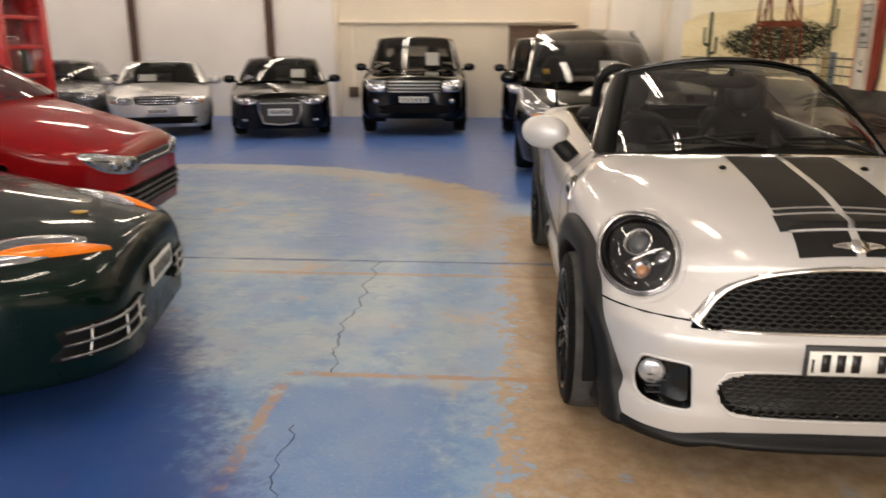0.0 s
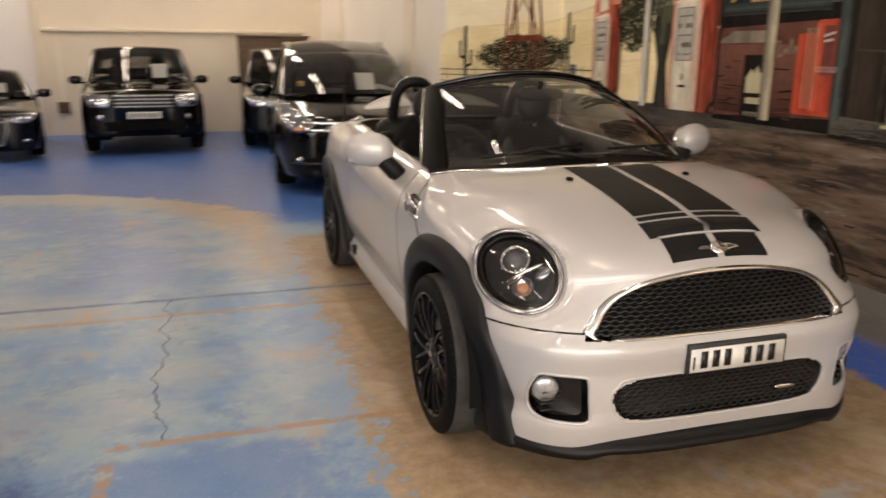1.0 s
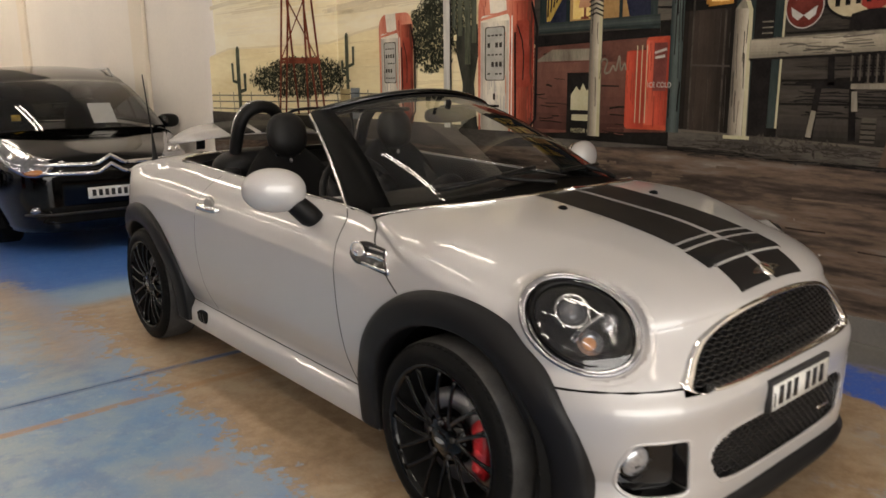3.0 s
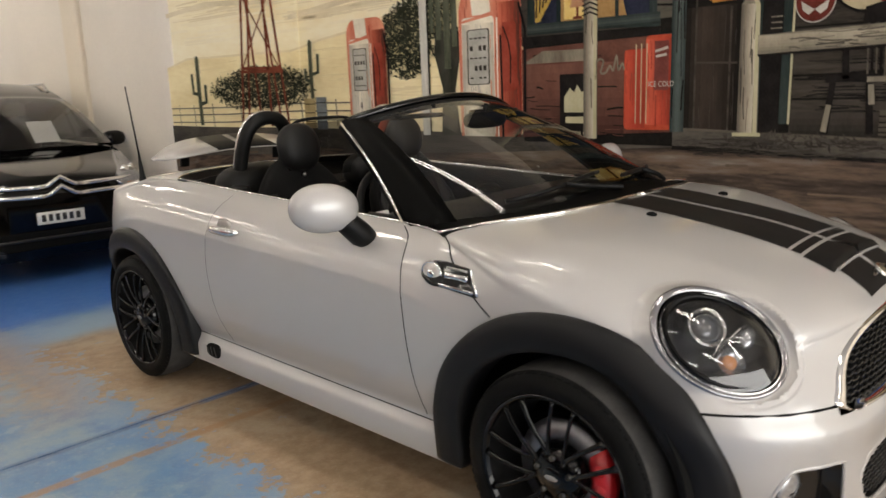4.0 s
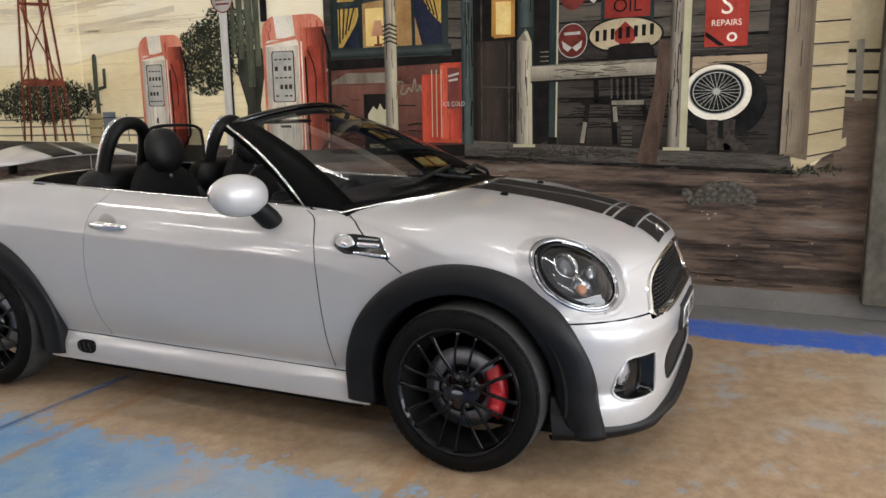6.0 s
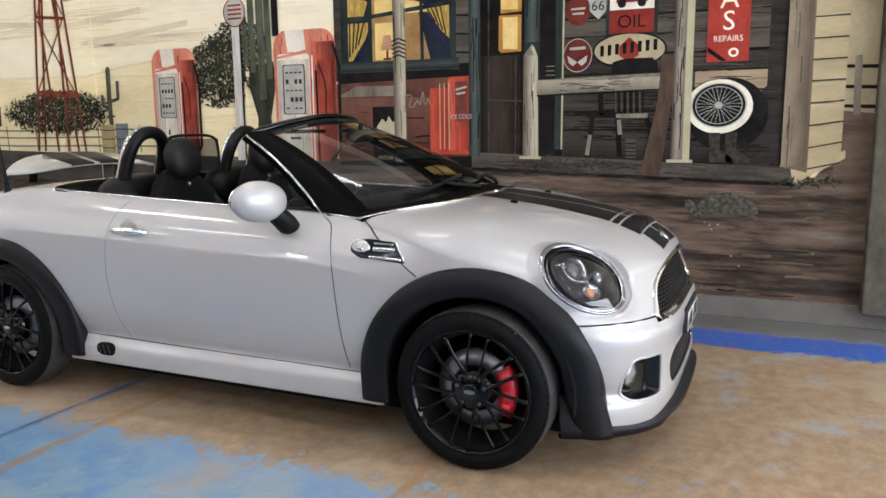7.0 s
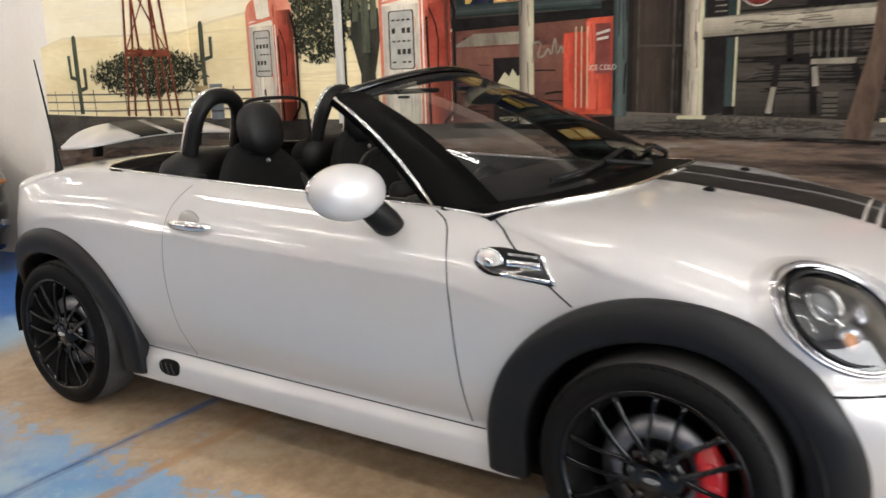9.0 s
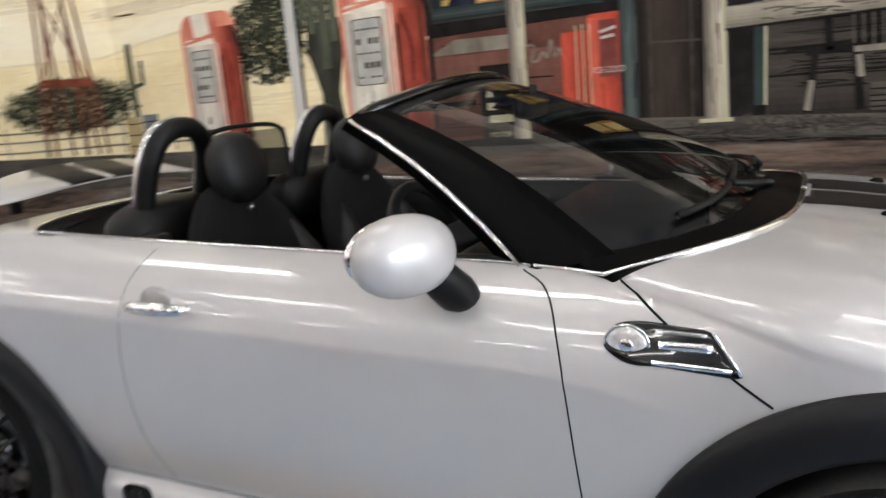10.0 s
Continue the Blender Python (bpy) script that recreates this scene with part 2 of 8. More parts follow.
CLOTH = mat("seat_cloth", (0.006, 0.0057, 0.0057), 0.85, var=0.3, scale=12, fine=400, bump=0.4, bump_scale=500, spec=0.15)
LEATHER = mat("seat_leather", (0.007, 0.0067, 0.0067), 0.5, var=0.25, scale=12, fine=200, bump=0.2, bump_scale=300, spec=0.3)
TRIM = mat("soft_trim", (0.005, 0.0048, 0.0047), 0.5, var=0.25, bump=0.1, bump_scale=300, spec=0.2)
SCREEN = glass("screen_glass", (0.66, 0.90, 0.92), 0.28, ior=1.6)
PILLAR = mat("pillar_black", (0.0015, 0.0015, 0.0015), 0.45, var=0.1, spec=0.05, coat=0.0)
CLEAR = glass("lamp_glass", (0.95, 0.97, 1.0), 0.12, ior=1.8)
DARKGLASS = glass("dark_glass", (0.3, 0.35, 0.35), 0.50)
DEFLECTOR = glass("deflector_mesh", (0.3, 0.33, 0.33), 0.74, ior=1.3)
ORANGE = mat("orange_lens", (0.80, 0.19, 0.012), 0.25, var=0.15, coat=0.5, spec=0.2)
AMBER = mat("amber_lens", (0.46, 0.19, 0.07), 0.2, var=0.1, coat=1.0)
LENS = mat("lamp_reflector", (0.38, 0.39, 0.42), 0.14, metal=0.9, var=0.35, scale=45, fine=160)
MESHBLACK = mat("grille_black", (0.013, 0.0125, 0.0125), 0.36, var=0.2, spec=0.45)
PLATE = mat("plate_white", (0.72, 0.71, 0.66), 0.4)
PLATEBLACK = mat("plate_black", (0.012, 0.012, 0.013), 0.35)
INK = mat("plate_ink", (0.02, 0.02, 0.02), 0.5)
PAPER = mat("paper_white", (0.82, 0.81, 0.78), 0.7, var=0.04)
CARBLACK = mat("car_paint_black", (0.0016, 0.0015, 0.0015), 0.1, var=0.2, coat=0.3, spec=0.2)
CARSILVER = mat("car_paint_silver", (0.55, 0.55, 0.54), 0.3, metal=0.4, var=0.04, coat=1.0)
CARGREY = mat("car_paint_grey", (0.09, 0.09, 0.10), 0.28, metal=0.4, var=0.06, coat=1.0)
CARRED = mat("car_paint_red", (0.25, 0.004, 0.006), 0.4, var=0.1, coat=0.5, spec=0.05)
CARGREEN = mat("car_paint_green", (0.0008, 0.0065, 0.0048), 0.45, var=0.15, coat=0.45, spec=0.03)
KIOSKRED = mat("kiosk_red", (0.50, 0.015, 0.018), 0.3, var=0.12, coat=0.5)
YELLOW = mat("yellow_panel", (0.55, 0.33, 0.02), 0.5)
BROWNWOOD = mat("brown_wood", (0.10, 0.06, 0.035), 0.6, var=0.3, scale=4, stretch=(1, 1, 6))


# ---- mesh helpers ----
def part(name, bm, material, parent=None, label="", smooth=True):
    me = bpy.data.meshes.new(name)
    if smooth:
        for f in bm.faces:
            f.smooth = True
    bm.to_mesh(me)
    bm.free()
    me.materials.append(material)
    ob = new(name, me)
    if parent is not None:
        ob.parent = parent
    if label:
        ob["label"] = label
    return ob


def thing(name, x, y, z, rz=0, label="", category="", group="", kind=""):
    ob = new(name)
    ob.matrix_basis = pose(x, y, z, 0, 0, rz)
    return tagged(ob, label, category, group, kind)


def box(x0, y0, z0, x1, y1, z1, bevel=0.0, seg=2, bm=None):
    out = bm or bmesh.new()
    r = bmesh.ops.create_cube(out, size=1.0)
    for v in r["verts"]:
        v.co = Vector(((x0 + x1) / 2 + v.co.x * (x1 - x0), (y0 + y1) / 2 + v.co.y * (y1 - y0), (z0 + z1) / 2 + v.co.z * (z1 - z0)))
    if bevel:
        es = {e for v in r["verts"] for e in v.link_edges}
        bmesh.ops.bevel(out, geom=list(es), offset=bevel, segments=seg, affect="EDGES", profile=0.5)
    return out


def grid_faces(bm, rows, close_u=False, flip=False):
    """Faces over rows of points, all of one length."""
    vs = [[bm.verts.new(p) for p in row] for row in rows]
    w = len(vs[0])
    for i in range(len(vs) - 1):
        for j in range(w if close_u else w - 1):
            k = (j + 1) % w
            q = [vs[i][j], vs[i][k], vs[i + 1][k], vs[i + 1][j]]
            if flip:
                q.reverse()
            q = list(dict.fromkeys(q))
            if len({tuple(round(c, 6) for c in v.co) for v in q}) > 2:
                try:
                    bm.faces.new(q)
                except ValueError:
                    pass
    return vs


def tube(pts, r, sides=8, closed=False, bm=None, flat=(1.0, 1.0), caps=True, up=None):
    """A tube through pts; r a number or one per point; flat squeezes it across (side, up)."""
    bm = bm or bmesh.new()
    pts = [Vector(p) for p in pts]
    n = len(pts)
    rs = r if isinstance(r, (list, tuple)) else [r] * n
    rows = []
    ref = Vector(up) if up else None
    prev = None
    for i, p in enumerate(pts):
        a = pts[(i - 1) % n] if (closed or i > 0) else p
        c = pts[(i + 1) % n] if (closed or i < n - 1) else p
        d = (c - a).normalized()
        if ref is None:
            ref = Vector((0, 0, 1)) if abs(d.z) < 0.9 else Vector((1, 0, 0))
        side = d.cross(ref)
        if side.length < 1e-6:
            side = prev or d.orthogonal()
        side.normalize()
        prev = side
        upv = side.cross(d).normalized()
        rows.append([p + side * (math.cos(t) * rs[i] * flat[0]) + upv * (math.sin(t) * rs[i] * flat[1])
                     for t in (2 * math.pi * k / sides for k in range(sides))])
        if not up:
            ref = upv
    if closed:
        rows.append(rows[0])
    vs = grid_faces(bm, rows, close_u=True)
    if caps and not closed:
        for row in (vs[0], vs[-1]):
            try:
                bm.faces.new(row)
            except ValueError:
                pass
    if closed:
        bmesh.ops.remove_doubles(bm, verts=bm.verts[:], dist=1e-6)
    return bm


def revolve(profile, seg=48, axis="x", bm=None):
    """Turns a profile of (along, radius) round an axis through the origin."""
    bm = bm or bmesh.new()
    rows = []
    for k in range(seg):
        t = 2 * math.pi * k / seg
        row = []
        for a, r in profile:
            c, s = r * math.cos(t), r * math.sin(t)
            row.append((a, c, s) if axis == "x" else ((c, a, s) if axis == "y" else (c, s, a)))
        rows.append(row)
    rows.append(rows[0])
    grid_faces(bm, rows)
    bmesh.ops.remove_doubles(bm, verts=bm.verts[:], dist=1e-6)
    return bm


def ball(cx, cy, cz, rx, ry, rz, seg=24, power=2.0, bm=None):
    """A rounded body; power above two makes it boxier."""
    bm = bm or bmesh.new()
    def sp(v):
        return math.copysign(abs(v) ** (2 / power), v)
    rows = []
    for i in range(seg // 2 + 1):
        ph = -math.pi / 2 + math.pi * i / (seg // 2)
        rows.append([(cx + rx * sp(math.cos(ph)) * sp(math.cos(t)), cy + ry * sp(math.cos(ph)) * sp(math.sin(t)), cz + rz * sp(math.sin(ph)))
                     for t in (2 * math.pi * k / seg for k in range(seg))])
    grid_faces(bm, rows, close_u=True)
    bmesh.ops.remove_doubles(bm, verts=bm.verts[:], dist=1e-6)
    return bm


def spline(pts, n=12, closed=False):
    """Points of a Catmull-Rom curve through pts."""
    pts = [Vector(p) for p in pts]
    out, m = [], len(pts)
    for i in range(m if closed else m - 1):
        p0, p1, p2, p3 = (pts[(i + k) % m] if closed else pts[min(max(i + k, 0), m - 1)] for k in (-1, 0, 1, 2))
        for k in range(n):
            t = k / n
            out.append(0.5 * (2 * p1 + (p2 - p0) * t + (2 * p0 - 5 * p1 + 4 * p2 - p3) * t * t + (3 * p1 - p0 - 3 * p2 + p3) * t ** 3))
    if not closed:
        out.append(pts[-1])
    return out


def interp(table, x):
    """Smooth value from a table of (x, value)."""
    if x <= table[0][0]:
        return table[0][1]
    for i in range(len(table) - 1):
        (x0, v0), (x1, v1) = table[i], table[i + 1]
        if x <= x1:
            m0 = (v1 - table[i - 1][1]) / (x1 - table[i - 1][0]) if i else (v1 - v0) / (x1 - x0)
            m1 = (table[i + 2][1] - v0) / (table[i + 2][0] - x0) if i + 2 < len(table) else (v1 - v0) / (x1 - x0)
            h, t = x1 - x0, (x - x0) / (x1 - x0)
            return ((2 * t ** 3 - 3 * t * t + 1) * v0 + (t ** 3 - 2 * t * t + t) * h * m0 + (-2 * t ** 3 + 3 * t * t) * v1 + (t ** 3 - t * t) * h * m1)
    return table[-1][1]


def smooth01(a, b, x):
    t = min(1.0, max(0.0, (x - a) / (b - a)))
    return t * t * (3 - 2 * t)


def text_mesh(word, size, depth=0.0):
    cu = bpy.data.curves.new("word", "FONT")
    cu.body, cu.size, cu.align_x, cu.align_y = word, size, "CENTER", "CENTER"
    cu.resolution_u = 3
    ob = bpy.data.objects.new("word", cu)
    me = bpy.data.meshes.new_from_object(ob)
    bpy.data.objects.remove(ob)
    bpy.data.curves.remove(cu)
    return me


# ---- the hall ----
def ground_z(y):
    """The slab is level under the roadster and falls gently towards the back wall."""
    return 0.0 if y < 2.6 else -0.0288 * (y - 2.6)


def slab(name, x0, x1, y0, y1, parent):
    ys = [y0] + [v for v in (2.6,) if y0 < v < y1] + [y1]
    bm = bmesh.new()
    top = [[(x, y, ground_z(y)) for x in (x0, x1)] for y in ys]
    grid_faces(bm, top)
    for f in bm.faces:
        if f.normal.z < 0:
            f.normal_flip()
    edge = [e for e in bm.edges if e.is_boundary]
    r = bmesh.ops.extrude_edge_only(bm, edges=edge)
    for v in [g for g in r["geom"] if isinstance(g, bmesh.types.BMVert)]:
        v.co.z -= 0.03
    return part(name, bm, FLOOR, parent, smooth=False)


floor = part("floor", box(-14, -7, -0.9, 1.99, 16.2, -0.75), JOINT, None, smooth=False)
tagged(floor, "concrete floor with worn blue paint and bare tan patches", "floor", kind="structure")
# bed under the joints follows the fall of the slabs
bm = bmesh.new()
grid_faces(bm, [[(x, y, ground_z(y) - 0.012) for x in (-14, 1.99)] for y in (-7, 2.6, 16.2)])
part("joint_bed", bm, JOINT, floor, "dark dirt in the floor joints", smooth=False)
for xa, xb in ((-14, -4.89), (-4.882, 1.99)):
    for ya, yb in ((-7, 1.948), (1.96, 8.6), (8.608, 16.2)):
        slab("slab", xa, xb, ya, yb, floor)
# hairline cracks in the paint
rc = random.Random(4)
for x0, y0, x1, y1, n, wide in ((-1.82, 1.94, -1.87, 0.45, 40, 0.0034), (-1.87, 0.45, -1.80, 0.18, 8, 0.003), (-1.83, -0.30, -1.75, -0.80, 14, 0.0028)):
    crack, drift = [], 0.0
    for k in range(n + 1):
        drift = drift * 0.8 + rc.uniform(-0.022, 0.022)
        crack.append((x0 + (x1 - x0) * k / n + drift, y0 + (y1 - y0) * k / n, 0.0008))
    part("crack", tube(crack, [wide * rc.uniform(0.5, 1.2) for _ in crack], 4, flat=(1.0, 0.3)), JOINT, floor)

# the side wall steps in at a stub wall behind the roadster, and runs on closer to the parked row
STUB_X, STUB_Y, INNER_X = 0.735, 4.80, 1.12
wall_east = tagged(part("wall_east", box(1.99, -7, -0.8, 2.25, STUB_Y + 0.22, 4.4), WALL, smooth=False), "cream painted side wall", "wall", kind="structure")
wall_stub = tagged(part("wall_stub", box(STUB_X, STUB_Y + 0.004, -0.8, 1.99, STUB_Y + 0.22, 4.4, 0.004), WALL_MID, smooth=False), "grey-white stub wall that carries the mural round the corner", "wall", kind="structure")
wall_east_2 = tagged(part("wall_east_2", box(INNER_X, STUB_Y + 0.22, -0.8, INNER_X + 0.25, 16.4, 4.4), WALL_MID, smooth=False), "grey-white side wall beside the parked row", "wall", kind="structure")
wall_north = tagged(part("wall_north", box(-5.0, 16.2, -0.8, INNER_X, 16.45, 4.4), WALL, smooth=False), "cream painted back wall", "wall", kind="structure")
wall_north_2 = tagged(part("wall_north_2", box(-14, 16.3, -0.8, -5.0, 16.45, 4.4), WALL_COOL, smooth=False), "grey-white panelled back wall", "wall", kind="structure")
wall_west = tagged(part("wall_west", box(-14.25, -7, -0.8, -14, 16.45, 4.4), WALL_COOL, smooth=False), "plain grey-white wall", "wall", kind="structure")
for nm, x0, x1, z0, z1 in (("wall_south", -14.25, -7.1, -0.8, 4.4), ("wall_south_2", 0.9, 2.25, -0.8, 4.4), ("wall_south_3", -7.1, 0.9, 3.5, 4.4)):
    tagged(part(nm, box(x0, -7.25, z0, x1, -7, z1), WALL_COOL, smooth=False), "plain grey-white wall beside the wide doorway", "wall", kind="structure")
ceiling = tagged(part("ceiling", box(-14.25, -7.25, 4.4, 2.25, 16.45, 4.6), CEIL, smooth=False), "white hall ceiling", "ceiling", kind="structure")
tagged(part("trim", box(-4.9, 16.12, 1.84, 0.7, 16.2, 1.92, 0.01), WALL), "shallow ledge along the back wall", "trim", kind="structure")
tagged(part("trim", box(-5.06, 16.1, -0.8, -4.94, 16.2, 4.4, 0.01), WALL), "cream wall edge trim", "trim", kind="structure")
for x in (-10.1, -6.65):
    col = thing("wall_column", x, 16.18, -0.4, label="dark brown steel column against the back wall", category="column", group="wall columns")
    part("web", box(-0.02, 0.0, 0, 0.02, 0.1, 4.75), STEEL, col, smooth=False)
    part("flange", box(-0.1, -0.02, 0, 0.1, 0.0, 4.75, 0.004), STEEL, col, smooth=False)
for y in (7.45, 12.9):
    part("pilaster", box(INNER_X - 0.05, y, -0.8, INNER_X, y + 0.42, 4.4, 0.01), WALL, wall_east_2, "cream wall pilaster", smooth=False)
plinth = tagged(part("plinth", box(1.972, -7, 0.0, 1.99, STUB_Y, 0.135, 0.004), PLINTH, smooth=False), "grey concrete skirting below the mural", "skirting", kind="structure")

# a wooden cabinet stands by the back wall, its upper edge above the cars
cab = thing("wooden_cabinet", 0.0, 15.9, ground_z(15.9), label="dark brown wooden cabinet standing against the back wall", category="cabinet")
part("body", box(-0.8, -0.02, 0.0, 0.78, 0.28, 2.14, 0.01), BROWNWOOD, cab, smooth=False)
for k in range(2):
    d = part("door", box(-0.77 + k * 0.775, -0.045, 0.06, -0.01 + k * 0.775, -0.02, 2.02, 0.006), BROWNWOOD, cab, smooth=False)
    part("handle", box(-0.06 + k * 0.06, -0.07, 1.0, -0.04 + k * 0.06, -0.045, 1.15, 0.004), SATIN, d)
part("cornice", box(-0.83, -0.06, 2.14, 0.81, 0.28, 2.18, 0.008), BROWNWOOD, cab, smooth=False)
sock = thing("junction_box", -4.6, 16.2, 0.2, label="small brown junction box on the back wall", category="junction box")
part("case", box(-0.12, -0.08, -0.1, 0.12, 0.0, 0.14, 0.01), BROWNWOOD, sock)
part("pipe", tube([(0, -0.03, 0.14), (0, -0.03, 1.6)], 0.015), WALL, sock)


def ceiling_lamp(x, y, rz, first=None):
    m = pose(x, y, 4.22, 0, 0, rz)
    if first:
        return copy_thing(first, m)
    lamp = thing("ceiling_light", 0, 0, 0, label="white twin-tube fluorescent batten under the ceiling", category="lamp", group="ceiling lights")
    part("housing", box(-0.11, -0.78, 0.04, 0.11, 0.78, 0.12, 0.012), HOUSING, lamp)
    part("rod", tube([(0, -0.5, 0.1), (0, -0.5, 0.19)], 0.01), SATIN, lamp)
    part("rod", tube([(0, 0.5, 0.1), (0, 0.5, 0.19)], 0.01), SATIN, lamp)
    for s in (-0.06, 0.06):
        part("tube", tube([(s, -0.75, 0.018), (s, 0.75, 0.018)], 0.019, 10), TUBE, lamp, "glowing fluorescent tube")
    lamp.matrix_basis = m
    return lamp


first = None
for lx in (-0.55, -3.2, -6.4, -10.5):
    # the close rows from y 10.8 on are unseen, added to brighten the back wall
    for ly in (-4.6, -1.6, 1.4, 4.4, 8.0, 10.8, 12.6, 14.4, 15.6):
        made = ceiling_lamp(lx, ly, 0, first)
        first = first or made


# ---- the mural ----
MX = 1.985
bm = box(MX, -1.5, 0.135, 1.9895, STUB_Y + 0.0035, 3.6)
box(STUB_X + 0.004, STUB_Y, 0.0, MX, STUB_Y + 0.0035, 3.6, bm=bm)
mural = part("wall_mural", bm, paint("mural_sky", (0.84, 0.72, 0.47), (0.95, 0.89, 0.70), 1.3, (1, 0.5, 2)), smooth=False)
tagged(mural, "hand-painted wall mural of a desert filling station", "mural")
pm = {}


def pmat(name, a, b, scale=6, stretch=(1, 1, 1)):
    if name not in pm:
        pm[name] = paint("mural_" + name, a, b, scale, stretch)
    return pm[name]


P_DUNE = pmat("dune", (0.7642, 0.6259, 0.3492), (0.95, 0.8433, 0.5534), 2.0, (1, 0.5, 2))
P_CREST = pmat("crest", (0.744, 0.636, 0.42), (0.864, 0.756, 0.528), 4)


def earth_paint():
    """Dry earth brushed on in long level strokes: dark, red-brown and grey, broken up by fine grain."""
    m, n, l, b = nodes_of("mural_earth")
    tc = n.new("ShaderNodeTexCoord")

    def streaks(scale, stretch, detail, rough=0.62):
        mp, t = n.new("ShaderNodeMapping"), n.new("ShaderNodeTexNoise")
        mp.inputs["Scale"].default_value = stretch
        t.inputs["Scale"].default_value, t.inputs["Detail"].default_value, t.inputs["Roughness"].default_value = scale, detail, rough
        l.new(tc.outputs["Object"], mp.inputs[0])
        l.new(mp.outputs[0], t.inputs["Vector"])
        return t.outputs[0]
    ramp = n.new("ShaderNodeValToRGB")
    e = ramp.color_ramp.elements
    e[0].position, e[1].position = 0.33, 0.72
    e[0].color, e[1].color = (0.017, 0.0135, 0.0115, 1), (0.29, 0.25, 0.21, 1)
    for at, c in ((0.44, (0.056, 0.042, 0.034, 1)), (0.54, (0.135, 0.095, 0.070, 1)), (0.62, (0.165, 0.138, 0.115, 1))):
        e.new(at).color = c
    broad, fine = streaks(1.5, (1, 0.5, 4.0), 7, 0.66), streaks(16, (1, 0.35, 2.5), 5)
    add = n.new("ShaderNodeMath")
    add.operation = "MULTIPLY_ADD"
    add.inputs[1].default_value = 0.22
    sub = n.new("ShaderNodeMath")
    sub.operation = "SUBTRACT"
    sub.inputs[1].default_value = 0.11
    l.new(fine, add.inputs[0])
    l.new(broad, add.inputs[2])
    l.new(add.outputs[0], sub.inputs[0])
    l.new(sub.outputs[0], ramp.inputs[0])
    l.new(ramp.outputs[0], b.inputs["Base Color"])
    b.inputs["Roughness"].default_value = 0.85
    b.inputs["Specular IOR Level"].default_value = 0.05
    return m


P_DIRT = earth_paint()
P_DIRT2 = pmat("dirt_light", (0.06, 0.0432, 0.0324), (0.1725, 0.1275, 0.093), 5, (1, 0.4, 3))
P_GREYG = pmat("grey_ground", (0.03375, 0.03105, 0.02768), (0.1148, 0.1013, 0.08573), 5, (1, 0.5, 2))
P_PLANK = pmat("plank", (0.02003, 0.01686, 0.01423), (0.07641, 0.06588, 0.05481), 4, (1, 0.35, 3))
P_PLANK2 = pmat("plank_pale", (0.04335, 0.03774, 0.0306), (0.1224, 0.1071, 0.08568), 5, (1, 0.35, 3))
P_DARK = pmat("shade", (0.0054, 0.0048, 0.0045), (0.018, 0.0156, 0.0138), 4)
P_SCUFF = pmat("scuff", (0.0098, 0.007, 0.0056), (0.048, 0.0336, 0.0256), 9)
P_LINE = pmat("line", (0.007, 0.006, 0.006), (0.020, 0.017, 0.016), 8)
P_TEAL = pmat("teal", (0.01013, 0.01688, 0.01631), (0.03938, 0.05175, 0.04838), 4, (1, 2, 0.4))
P_POST = pmat("post", (0.1115, 0.0984, 0.07544), (0.269, 0.2394, 0.187), 6, (1, 2.0, 0.5))
P_EDGE = pmat("post_edge", (0.3612, 0.3323, 0.1951), (0.4769, 0.4407, 0.3034), 6)
P_CREAM = pmat("cream_boards", (0.37, 0.295, 0.165), (0.50, 0.42, 0.265), 4, (1, 0.5, 2))
P_RED = pmat("pump_red", (0.4488, 0.0969, 0.0561), (0.714, 0.306, 0.204), 4, (1, 2, 0.6))
P_DRED = pmat("pump_shade", (0.20, 0.03, 0.018), (0.33, 0.07, 0.045), 6)
P_WHITE = pmat("pump_white", (0.6182, 0.563, 0.4526), (0.9053, 0.8501, 0.7176), 5)
P_GREY = pmat("dial_grey", (0.306, 0.3008, 0.2704), (0.51, 0.4896, 0.4386), 7)
P_RUST = pmat("tower_rust", (0.085, 0.022, 0.013), (0.25, 0.075, 0.045), 7)
P_LEAF = pmat("leaf", (0.014, 0.016, 0.010), (0.050, 0.052, 0.034), 10)
P_LEAF2 = pmat("leaf_pale", (0.055, 0.058, 0.038), (0.13, 0.13, 0.085), 10)
P_CACT = pmat("cactus", (0.030, 0.035, 0.024), (0.14, 0.15, 0.105), 8, (1, 3, 0.6))
P_DSIGN = pmat("sign_dark_red", (0.075, 0.016, 0.012), (0.17, 0.04, 0.03), 9)
P_SIGN = pmat("sign_red", (0.1228, 0.01589, 0.01156), (0.2601, 0.03974, 0.0289), 5)
P_VEND = pmat("cooler_red", (0.2592, 0.0252, 0.01296), (0.4752, 0.0864, 0.0432), 4)
P_COOL = pmat("cooler_dark", (0.068, 0.0272, 0.0216), (0.152, 0.068, 0.0496), 5)
P_GLOW = pmat("lamp_yellow", (0.62, 0.40, 0.10), (0.80, 0.66, 0.30), 8)
P_CURT = pmat("curtain", (0.26, 0.15, 0.02), (0.56, 0.40, 0.12), 16, (1, 4, 1))
P_NIGHT = pmat("pane_blue", (0.008, 0.009, 0.018), (0.03, 0.033, 0.055), 5)
P_SERVICE = pmat("service_red", (0.238, 0.0255, 0.017), (0.391, 0.0595, 0.0425), 4)
P_TYRE = pmat("tyre", (0.006, 0.006, 0.006), (0.022, 0.021, 0.02), 7)


